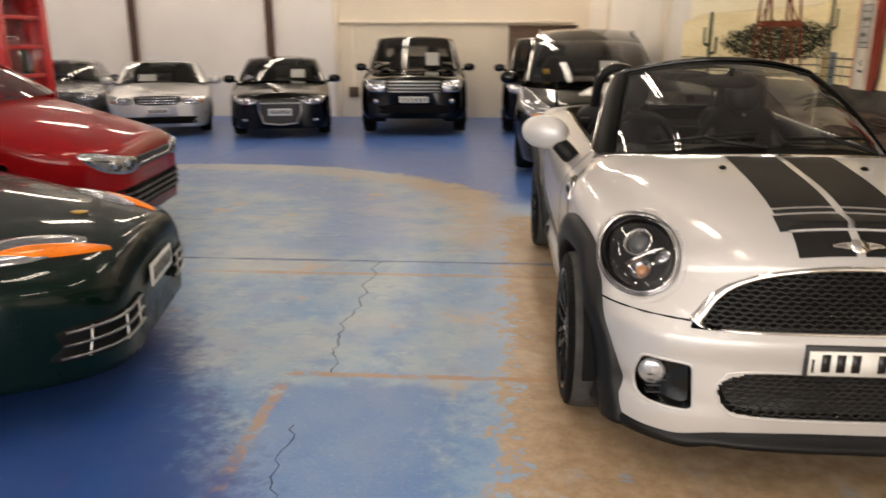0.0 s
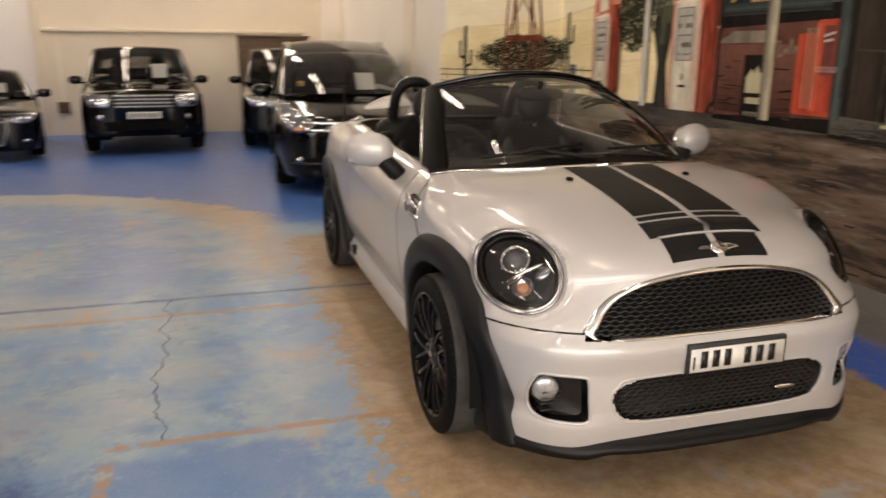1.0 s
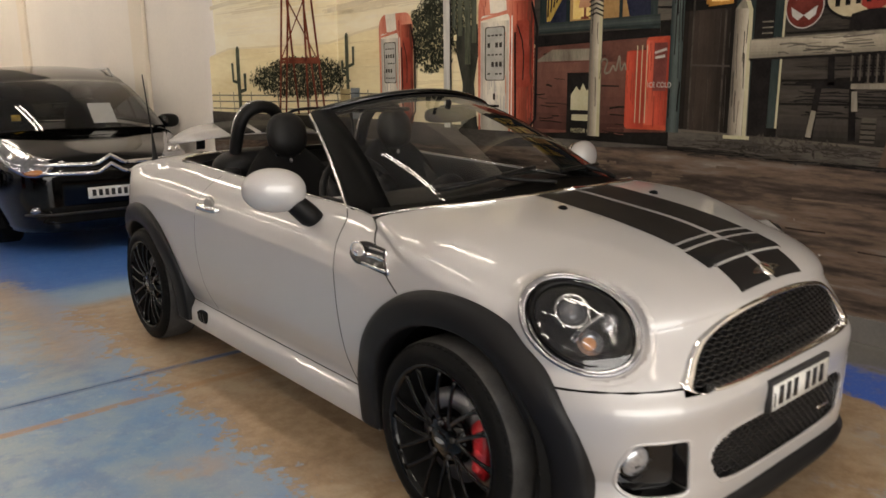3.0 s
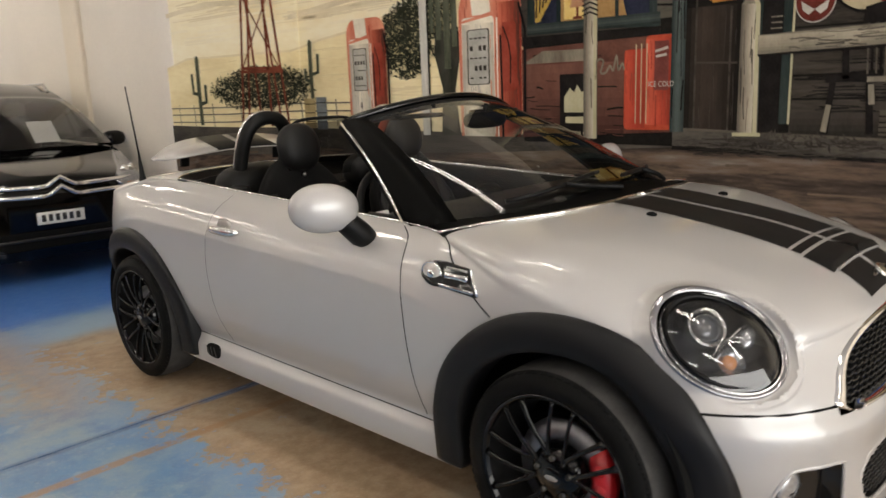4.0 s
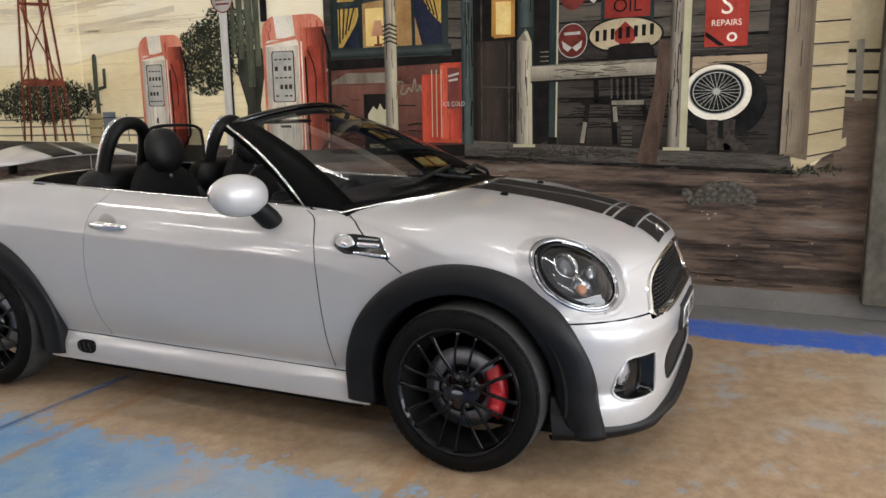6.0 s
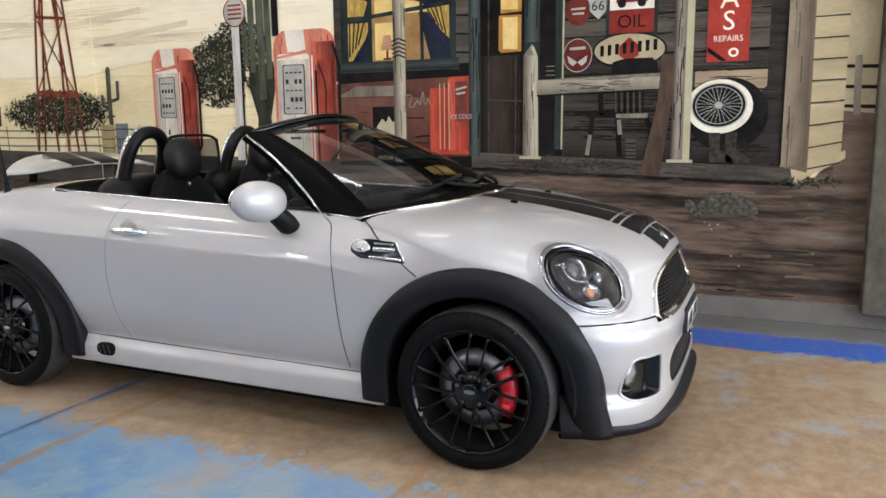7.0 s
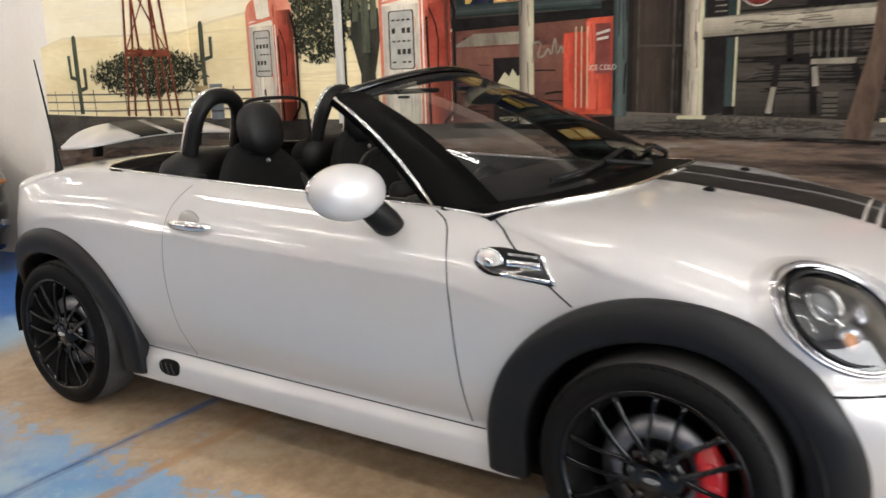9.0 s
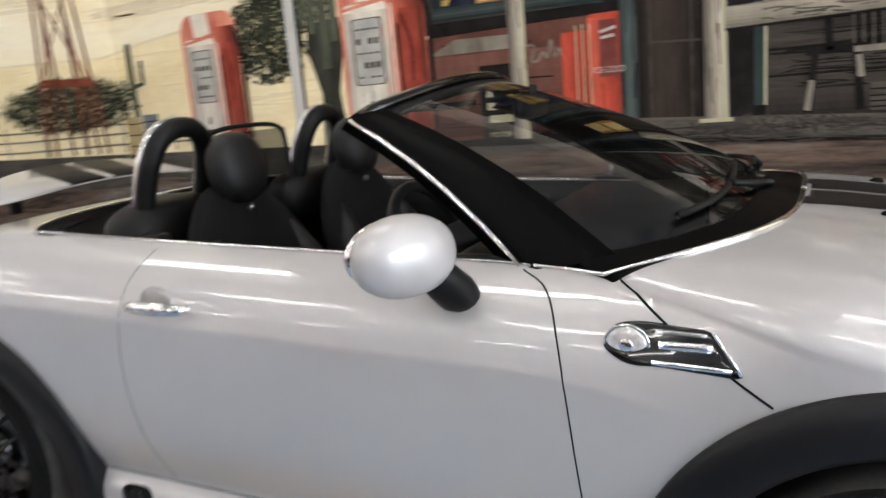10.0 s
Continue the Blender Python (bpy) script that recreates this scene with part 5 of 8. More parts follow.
WHEELBASE, HUB = 2.467, 0.308
A_LOW = [(0.15, 0.755), (0.20, 0.765), (0.26, 0.764), (0.292, 0.748), (0.315, 0.742), (0.36, 0.760), (0.44, 0.786), (0.55, 0.803), (0.66, 0.808), (0.78, 0.803), (0.90, 0.79), (1.0, 0.78)]
Y_FRONT = [(0.15, -0.655), (0.22, -0.668), (0.30, -0.675), (0.44, -0.672), (0.52, -0.678), (0.57, -0.655), (0.64, -0.64), (0.70, -0.628), (0.75, -0.612), (0.80, -0.59)]
N_FRONT = [(0.15, 4.2), (0.45, 4.0), (0.57, 3.7), (0.64, 3.1), (0.70, 2.7), (0.80, 2.5)]
Y_REAR = [(0.15, 2.98), (0.3, 3.03), (0.5, 3.05), (0.7, 3.02), (0.85, 2.98), (1.0, 2.93)]
Z_SHOULDER = [(-0.62, 0.748), (-0.55, 0.715), (-0.40, 0.690), (-0.25, 0.700), (0.0, 0.765), (0.2, 0.825), (0.36, 0.864), (0.49, 0.890), (0.60, 0.909), (0.72, 0.918), (1.2, 0.935), (1.8, 0.958), (2.3, 0.978), (2.48, 0.965), (2.7, 0.90), (3.05, 0.84)]
Z_CENTRE = [(-0.62, 0.748), (-0.60, 0.768), (-0.57, 0.800), (-0.50, 0.845), (-0.405, 0.882), (-0.25, 0.919), (0.0, 0.953), (0.16, 0.971), (0.5, 0.986), (2.2, 1.0), (2.4, 1.0), (2.7, 0.985), (2.9, 0.94), (3.05, 0.84)]
G_ROLL = [(0.0, 0.135), (0.012, 0.108), (0.03, 0.080), (0.06, 0.045), (0.10, 0.018), (0.17, 0.0)]
YC, YD, Z_LOW = 0.3, 2.42, 0.182


def body_half_width(y, z, zs):
    w = smooth01(0.12, 0.66, y) * (1 - smooth01(2.36, 2.74, y))
    return interp(A_LOW, z) - w * interp(G_ROLL, zs - z) + 0.012 * smooth01(1.9, 2.4, y) * smooth01(0.3, 0.6, z)


def body_point(kind, t, v):
    """A point of the body's side: kind and t run round from nose to tail, v from sill to shoulder."""
    if kind == "front":
        c, s = math.cos(t), math.sin(t)
        y = YC
        for _ in range(3):
            zs = interp(Z_SHOULDER, y)
            z = Z_LOW + (zs - Z_LOW) * v
            n = interp(N_FRONT, z)
            y = YC - (YC - interp(Y_FRONT, z)) * c ** (2 / n)
        return Vector((body_half_width(y, z, zs) * s ** (2 / n), y, z))
    if kind == "mid":
        zs = interp(Z_SHOULDER, t)
        z = Z_LOW + (zs - Z_LOW) * v
        return Vector((body_half_width(t, z, zs), t, z))
    c, s = math.cos(t), math.sin(t)
    y = YD
    for _ in range(3):
        zs = interp(Z_SHOULDER, y)
        z = Z_LOW + (zs - Z_LOW) * v
        y = YD + (interp(Y_REAR, z) - YD) * s ** (2 / 3.2)
    return Vector((body_half_width(y, z, zs) * c ** (2 / 3.2), y, z))


NV, NT = 96, 44
Y_DECK = 2.17


def opening_half(y):
    """Half the cockpit opening's width behind the seats, with its rounded corners."""
    t = (y - Y_DECK) / (2.425 - Y_DECK)
    return 0.668 * max(0.0, 1 - max(0.0, t) ** 2.6) ** 0.55 if t < 1 else 0.0


cols = []
for k in range(141):
    q = k / 140
    cols.append(("front", (q ** 0.85) * math.pi / 2))
cols += [("mid", YC + (YD - YC) * k / 150) for k in range(1, 151)]
cols += [("rear", math.pi / 2 * k / 56) for k in range(1, 57)]
grid = []
for kind, t in cols:
    col = [body_point(kind, t, (i / NV) ** 1.0) for i in range(NV + 1)]
    sh = col[-1]
    y = sh.y
    topped = y < 0.505 or kind == "rear" or y > Y_DECK
    for j in range(1, NT + 1):
        u = j / NT
        if topped:
            ph = u * math.pi / 2
            ex = 2 / (2.0 + (0.30 * smooth01(-0.3, 0.05, y) if y < 1 else 0.6))
            x = sh.x * max(0.0, math.cos(ph)) ** ex
            bow = (0.310 * smooth01(-0.3, 0.5, y) if y < 1 else 0.0) * (1 - (x / sh.x) ** 4 if sh.x > 1e-5 else 0)
            yy = y - bow
            zc = max(interp(Z_CENTRE, yy), sh.z)
            col.append(Vector((x, yy, sh.z + (zc - sh.z) * math.sin(ph) ** ex)))
        else:
            # the rail rolls over into the cockpit
            a = min(1.0, u * 4)
            col.append(Vector((sh.x - 0.028 * a, y, sh.z + 0.004 * math.sin(a * math.pi) - 0.03 * max(0, a - 0.4))))
    grid.append(col)

roadster = thing("roadster", 0.015, 0, 0, label="pearl-silver two-seat roadster with black bonnet stripes, roof down", category="car")
# the head lamp is an oval: middle, outward direction, long axis, and its two half axes over a round lamp's
HL = Vector((-0.631, -0.377, 0.734))
HN = Vector((-0.472, -0.653, 0.593)).normalized()
HD = Vector((0.418, -0.758, -0.501))
HD = (HD - HN * HD.dot(HN)).normalized()
HE = HN.cross(HD)
OVAL_A, OVAL_B = 1.134, 0.866
GRILLE = [(-0.492, 0.574), (-0.472, 0.606), (-0.435, 0.648), (-0.38, 0.687), (-0.285, 0.723), (-0.15, 0.746), (0.0, 0.754)]
GRILLE_LOW = [(-0.492, 0.574), (-0.42, 0.556), (-0.2, 0.556), (0.0, 0.556)]


def in_grille(x, z):
    x = -abs(x)
    return x > -0.492 and 0.556 < z < interp([(a, b) for a, b in GRILLE], x)


FOG = [(0.627, 0.425), (0.607, 0.440), (0.56, 0.440), (0.50, 0.438), (0.480, 0.425), (0.474, 0.36), (0.470, 0.30), (0.478, 0.282), (0.50, 0.276), (0.57, 0.276), (0.610, 0.282), (0.631, 0.305), (0.640, 0.37)]


def in_poly(x, z, poly):
    inside = False
    for (x0, z0), (x1, z1) in zip(poly, poly[1:] + poly[:1]):
        if (z0 > z) != (z1 > z) and x < (x1 - x0) * (z - z0) / (z1 - z0) + x0:
            inside = not inside
    return inside


INT_POLY = [(-0.41, 0.36), (-0.39, 0.40), (-0.30, 0.43), (0.30, 0.43), (0.39, 0.40), (0.41, 0.36), (0.38, 0.30), (0.28, 0.275), (-0.28, 0.275), (-0.38, 0.30)]


def cut_away(p):
    """Where the shell is open: arches, lamps, grille, air intakes."""
    for wy, r in ((0.0, 0.405), (WHEELBASE, 0.395)):
        if p.z < 0.74 and (p.y - wy) ** 2 + (p.z - HUB) ** 2 < r * r and abs(p.x) > 0.5:
            return True
    q = Vector((-abs(p.x), p.y, p.z))
    d = q - HL
    if p.y < 0 and math.hypot(d.dot(HD) / OVAL_A, d.dot(HE) / OVAL_B) < 0.170 and abs(d.dot(HN)) < 0.12:
        return True
    if p.y < -0.3:
        if in_grille(p.x, p.z) and p.y < -0.5:
            return True
        if in_poly(abs(p.x), p.z, FOG) or in_poly(p.x, p.z, INT_POLY):
            return True
    return False


def zone(p):
    front_edge = 0.218 + (p.z - 0.724) * 1.39
    if p.y < front_edge and p.z > 0.572 and p.y < 0.6:
        return "bonnet"
    if p.y < -0.2 and p.z <= 0.572:
        return "front_bumper"
    door_f = 0.545 + 0.11 * smooth01(0.6, 0.95, p.z)
    door_r = interp([(0.30, 1.715), (0.45, 1.775), (0.62, 1.80), (0.78, 1.785), (0.95, 1.73)], p.z)
    if door_f < p.y < door_r and p.z > 0.304:
        return "door"
    if 0.3 < p.y < 2.2 and p.z <= 0.304:
        return "sill"
    if p.y > 2.75 and p.z < 0.62:
        return "rear_bumper"
    if p.y < 0.7:
        return "front_wing"
    return "rear_body"


shells = {}
full = bmesh.new()
for side in (-1, 1):
    for i in range(len(grid) - 1):
        for j in range(len(grid[0]) - 1):
            q = [grid[i][j], grid[i][j + 1], grid[i + 1][j + 1], grid[i + 1][j]]
            if i == 0 and j >= NV:
                pass
            mid = (q[0] + q[1] + q[2] + q[3]) / 4
            mid.x *= side
            y0 = q[0].y
            if j >= NV and (abs(q[0].y - q[3].y) > 0.12 or (q[0].y < Y_DECK) != (q[3].y < Y_DECK)):
                continue
            if cut_away(mid) or (j >= NV and mid.y > Y_DECK and abs(mid.x) < opening_half(mid.y)):
                keep = False
            else:
                keep = True
            pts = [Vector((p.x * side, p.y, p.z)) for p in q]
            uniq = []
            for p in pts:
                if not any((p - u_).length < 1e-5 for u_ in uniq):
                    uniq.append(p)
            if len(uniq) < 3:
                continue
            if side > 0:
                uniq.reverse()
            full.faces.new([full.verts.new(p) for p in uniq])
            if keep:
                z = zone(mid)
                key = z if z in ("bonnet", "front_bumper", "rear_bumper", "rear_body") else z + ("R" if side < 0 else "L")
                b = shells.setdefault(key, bmesh.new())
                b.faces.new([b.verts.new(p) for p in uniq])
BODY = BVHTree.FromBMesh(full)
full.free()
door_right = door_left = None
for key, b in shells.items():
    bmesh.ops.remove_doubles(b, verts=b.verts[:], dist=1e-5)
    bmesh.ops.recalc_face_normals(b, faces=b.faces[:])
    if sum(f.normal.dot(f.calc_center_median() - Vector((0, 1.2, 0.4))) for f in b.faces) < 0:
        bmesh.ops.reverse_faces(b, faces=b.faces[:])
    name = key[:-1] if key[-1] in "RL" else key
    made = part(name, b, SILVER, roadster)
    if key == "doorR":
        door_right = made
    if key == "doorL":
        door_left = made


def side_x(y, z):
    """The right-hand side's surface at (y, z)."""
    hit = BODY.ray_cast(Vector((-3, y, z)), Vector((1, 0, 0)))
    return hit[0].x if hit[0] else -0.7


def top_z(x, y):
    hit = BODY.ray_cast(Vector((x if abs(x) > 0.002 else 0.002, y, 3)), Vector((0, 0, -1)))
    return hit[0].z if hit[0] else 0.9


def front_y(x, z):
    hit = BODY.ray_cast(Vector((x if abs(x) > 0.004 else 0.004, -3, z)), Vector((0, 1, 0)))
    return hit[0].y if hit[0] else -0.6


def both(name, make, material, parent, label=""):
    """A part on the right and its mirror image on the left."""
    out = []
    for s in (1, -1):
        bm = make()
        if s < 0:
            for v in bm.verts:
                v.co.x = -v.co.x
            bmesh.ops.reverse_faces(bm, faces=bm.faces[:])
        out.append(part(name, bm, material, parent, label))
    return out


# shut lines
def seam(pts, r=0.0026):
    pts = spline([(y, z, 0) for y, z in pts], 8)
    return tube([(side_x(p.x, p.y) + 0.0006, p.x, p.y) for p in pts], r, 5)


both("shut_line", lambda: seam([(0.70, 0.914), (0.640, 0.888), (0.602, 0.83), (0.578, 0.72), (0.560, 0.53), (0.547, 0.315)], 0.0021), DARK, roadster)
both("shut_line", lambda: seam([(1.735, 0.945), (1.758, 0.86), (1.775, 0.72), (1.775, 0.6), (1.758, 0.45), (1.72, 0.32)], 0.0013), DARK, roadster)
both("shut_line", lambda: seam([(0.495, 0.905), (0.43, 0.865), (0.33, 0.80), (0.215, 0.722)], 0.003), DARK, roadster)
both("shut_line", lambda: seam([(0.50, 0.301), (0.9, 0.303), (1.4, 0.306), (2.0, 0.312)], 0.0022), DARK, roadster)
both("shut_line", lambda: tube([(x, front_y(x, z) + 0.0005, z) for x, z in ((-0.492, 0.574), (-0.55, 0.575), (-0.62, 0.575), (-0.68, 0.575), (-0.72, 0.574), (-0.745, 0.574))], 0.0038, 5), DARK, roadster)


# stripes on the bonnet
def stripe(x0, x1, y0, y1, n=40, m=8, lift=0.0014):
    bm = bmesh.new()
    rows = []
    for i in range(n + 1):
        y = y0 + (y1 - y0) * i / n
        rows.append([(x, y, top_z(x, y) + lift) for x in (x0 + (x1 - x0) * j / m for j in range(m + 1))])
    grid_faces(bm, rows)
    bmesh.ops.recalc_face_normals(bm, faces=bm.faces[:])
    if sum(f.normal.z for f in bm.faces) < 0:
        bmesh.ops.reverse_faces(bm, faces=bm.faces[:])
    return bm


both("bonnet_stripe", lambda: stripe(-0.205, -0.013, -0.372, 0.188), BLACKPAINT, roadster, "matt black bonnet stripe")
both("bonnet_stripe", lambda: stripe(-0.205, -0.013, -0.408, -0.382, 6), BLACKPAINT, roadster, "matt black bonnet stripe")
both("bonnet_stripe", lambda: stripe(-0.182, -0.013, -0.588, -0.506, 16), BLACKPAINT, roadster, "matt black bonnet stripe")


# bonnet scoop: two raised black panels with a body-coloured front lip
def scoop_half():
    bm = bmesh.new()
    rows = []
    for i in range(13):
        t = i / 12
        y = -0.500 + 0.082 * t
        rows.append([(x, y, top_z(x, y) + 0.0012 + 0.022 * smooth01(0.0, 0.10, t) * (1 - t) * (1 - (abs(x) / 0.215) ** 8)) for x in (-0.215 + 0.205 * j / 16 for j in range(17))])
    grid_faces(bm, rows)
    if sum(f.normal.z for f in bm.faces) < 0:
        bmesh.ops.reverse_faces(bm, faces=bm.faces[:])
    return bm


both("bonnet_scoop", scoop_half, BLACKPAINT, roadster, "black raised bonnet scoop")
part("scoop_lip", tube([(x, -0.503, top_z(x, -0.503) + 0.004) for x in (-0.19 + 0.38 * j / 20 for j in range(21))], 0.0042, 6), SILVER, roadster)
badge = part("bonnet_badge", ball(0, 0, 0, 0.030, 0.008, 0.026), CHROME, roadster, "winged chrome bonnet badge")
badge.matrix_basis = pose(0, -0.566, top_z(0, -0.566) + 0.006, -48)
for s in (-1, 1):
    b = bmesh.new()
    rows = [[(s * (0.026 + 0.05 * t), 0.002, 0.017 - 0.012 * t * t - 0.030 * u * (1 - t * 0.75)) for u in (0, 0.33, 0.66, 1)] for t in (0, 0.25, 0.5, 0.75, 1)]
    grid_faces(b, rows)
    bmesh.ops.solidify(b, geom=b.faces[:], thickness=0.006)
    part("badge_wing", b, CHROME, badge)
for wx in (-0.257, 0.257):
    part("washer_jet", ball(wx, 0.018, top_z(wx, 0.018) + 0.003, 0.014, 0.018, 0.009, 12), DARK, roadster, "black washer jet")

# grille
gpts = [(x, z) for x, z in GRILLE] + [(-x, z) for x, z in GRILLE[-2::-1]]
low = [(-x, z) for x, z in GRILLE_LOW[:-1]][0:1] + [(0.42, 0.556), (0.2, 0.5555), (0.0, 0.5555), (-0.2, 0.5555), (-0.42, 0.556)]
ring2 = spline([(x, z, 0) for x, z in gpts[:-1]] + [(x, z, 0) for x, z in low], 5, closed=True)
def grille_ring(end, top, bottom, out):
    """The outline drawn inwards: more at its ends than along its top and foot."""
    ring = []
    for p in ring2:
        e = abs(p.x) / 0.492
        z = p.y + (bottom if p.y < 0.5575 else -top * (1 - 0.5 * e ** 4))
        x = p.x * (1 - end / 0.492 * e ** 2)
        ring.append(Vector((x, front_y(x, min(z, 0.735)) - out, z)))
    return ring + ring[:1]


bm = bmesh.new()
grid_faces(bm, [grille_ring(-0.004, -0.005, -0.005, -0.006), grille_ring(-0.002, -0.003, -0.003, 0.004), grille_ring(0.004, 0.002, 0.002, 0.009), grille_ring(0.022, 0.007, 0.005, 0.007), grille_ring(0.034, 0.011, 0.008, 0.002), grille_ring(0.036, 0.012, 0.009, -0.02)])
bmesh.ops.remove_doubles(bm, verts=bm.verts[:], dist=1e-6)
bmesh.ops.recalc_face_normals(bm, faces=bm.faces[:])
part("grille_surround", bm, CHROME, roadster, "polished chrome grille surround")
# body-coloured lip below the surround
bm = bmesh.new()
rows = []
for i in range(25):
    x = -0.485 + 0.97 * i / 24
    zt = interp(GRILLE, -abs(x)) if abs(x) < 0.484 else 0.578
    rows.append([(x, front_y(x, min(z, 0.735)) + 0.030, z) for z in (0.556 + (zt - 0.556) * j / 8 for j in range(9))])
grid_faces(bm, rows)
grille = part("grille_backing", bm, DARK, roadster, "dark grille opening")
for r_ in range(14):
    z = 0.567 + r_ * 0.0132
    half = 0.470 if z < 0.59 else max(0.1, -next(a for a in (-0.47 + 0.004 * k for k in range(118)) if interp(GRILLE, a) > z + 0.004) - 0.008)
    n = int(half / 0.0085)
    pts = []
    for k in range(-n, n + 1):
        x = k * 0.0085
        ph = (k + (2 if r_ % 2 else 0)) % 4
        pts.append((x, front_y(x, min(z, 0.735)) + 0.016, z + (0.0026 if ph in (0, 1) else -0.0026)))
    part("grille_slat", tube(pts, 0.0027, 5, flat=(1.8, 1.0)), MESHBLACK, grille)

# bumper openings: pockets with rolled body-coloured lips
def pocket(poly, depth, lip_r, n=5):
    ring = spline([(x, z, 0) for x, z in poly], n, closed=True)
    rim = [Vector((p.x, front_y(p.x, p.y), p.y)) for p in ring]
    bm = bmesh.new()
    cx = sum(p.x for p in rim) / len(rim)
    cz = sum(p.z for p in rim) / len(rim)
    back = [Vector((cx + (p.x - cx) * 0.93, p.y + depth, cz + (p.z - cz) * 0.9)) for p in rim]
    grid_faces(bm, [rim + rim[:1], back + back[:1]])
    c = bm.verts.new((cx, sum(p.y for p in back) / len(back), cz))
    bv = [bm.verts.new(p) for p in back]
    for k in range(len(bv)):
        bm.faces.new((bv[k], bv[(k + 1) % len(bv)], c))
    return bm, rim


bm, rim = pocket(INT_POLY, 0.05, 0.01, 6)
intake = part("lower_intake", bm, MESHBLACK, roadster, "black lower air intake")
part("intake_lip", tube([p + Vector((0, 0.005, 0)) for p in rim], 0.0065, 8, closed=True), SILVER, roadster)
for r_ in range(11):
    z = 0.285 + r_ * 0.0136
    # each slat ends just inside the opening's outline at its height
    cross = [abs(a[0] + (b_[0] - a[0]) * (z - a[1]) / (b_[1] - a[1])) for a, b_ in zip(INT_POLY, INT_POLY[1:] + INT_POLY[:1]) if (a[1] - z) * (b_[1] - z) < 0]
    half = max(cross, default=0.30) - 0.016
    n = int(half / 0.008)
    part("intake_slat", tube([(k * 0.008, front_y(k * 0.008, z) + 0.018, z + (0.003 if (k + 2 * (r_ % 2)) % 4 in (0, 1) else -0.003)) for k in range(-n, n + 1)], 0.0026, 5, flat=(1.6, 1.0)), MESHBLACK, intake)
part("intake_emblem", ball(0.24, front_y(0.24, 0.335) + 0.004, 0.335, 0.045, 0.004, 0.008, 12), CHROME, intake)
for s in (-1, 1):
    poly = [(s * x, z) for x, z in FOG]
    bm, rim = pocket(poly, 0.055, 0.009, 5)
    fogp = part("fog_recess", bm, GLOSSBLACK, roadster, "black fog-lamp recess")
    part("recess_lip", tube([p + Vector((0, 0.005, 0)) for p in rim], 0.0065, 8, closed=True), SILVER, roadster)
    lx, lz = s * 0.585, 0.372
    ly = front_y(lx, lz) + 0.050
    lampf = part("fog_lamp", revolve([(0.03, 0.0), (0.03, 0.030), (0.0, 0.043), (-0.004, 0.047), (0.0, 0.050), (0.035, 0.050)], 28, "y"), GLOSSBLACK, fogp, "round fog lamp")
    lampf.matrix_basis = pose(lx, ly - 0.006, lz, 6, 0, s * 14)
    g = part("lens", ball(0, 0.0, 0, 0.044, 0.016, 0.044), FOGLENS, lampf)
    for k in range(4):
        z = 0.295 + 0.022 * k
        part("fin", box(s * 0.49 if s > 0 else -0.60, front_y(s * 0.60, z) + 0.014, z, s * 0.60 if s > 0 else -0.49, front_y(s * 0.60, z) + 0.05, z + 0.006, 0.001), MESHBLACK, fogp)

# front number plate, its characters as plain bars
py = front_y(0, 0.48) - 0.014
plate = part("number_plate", box(-0.166, py, 0.431, 0.206, front_y(0, 0.48) + 0.004, 0.530, 0.003), INK, roadster, "white number plate with dark bars in a black frame")
part("plate_face", box(-0.158, py - 0.0015, 0.437, 0.198, py - 0.0005, 0.516), PLATE, plate)
for x in (-0.108, -0.064, -0.020, 0.056, 0.102, 0.148):
    part("plate_bar", box(x - 0.013, py - 0.003, 0.449, x + 0.013, py - 0.002, 0.506), PLATEBLACK, plate)
part("plate_bar", box(-0.149, py - 0.003, 0.448, -0.142, py - 0.002, 0.490), PLATEBLACK, plate)


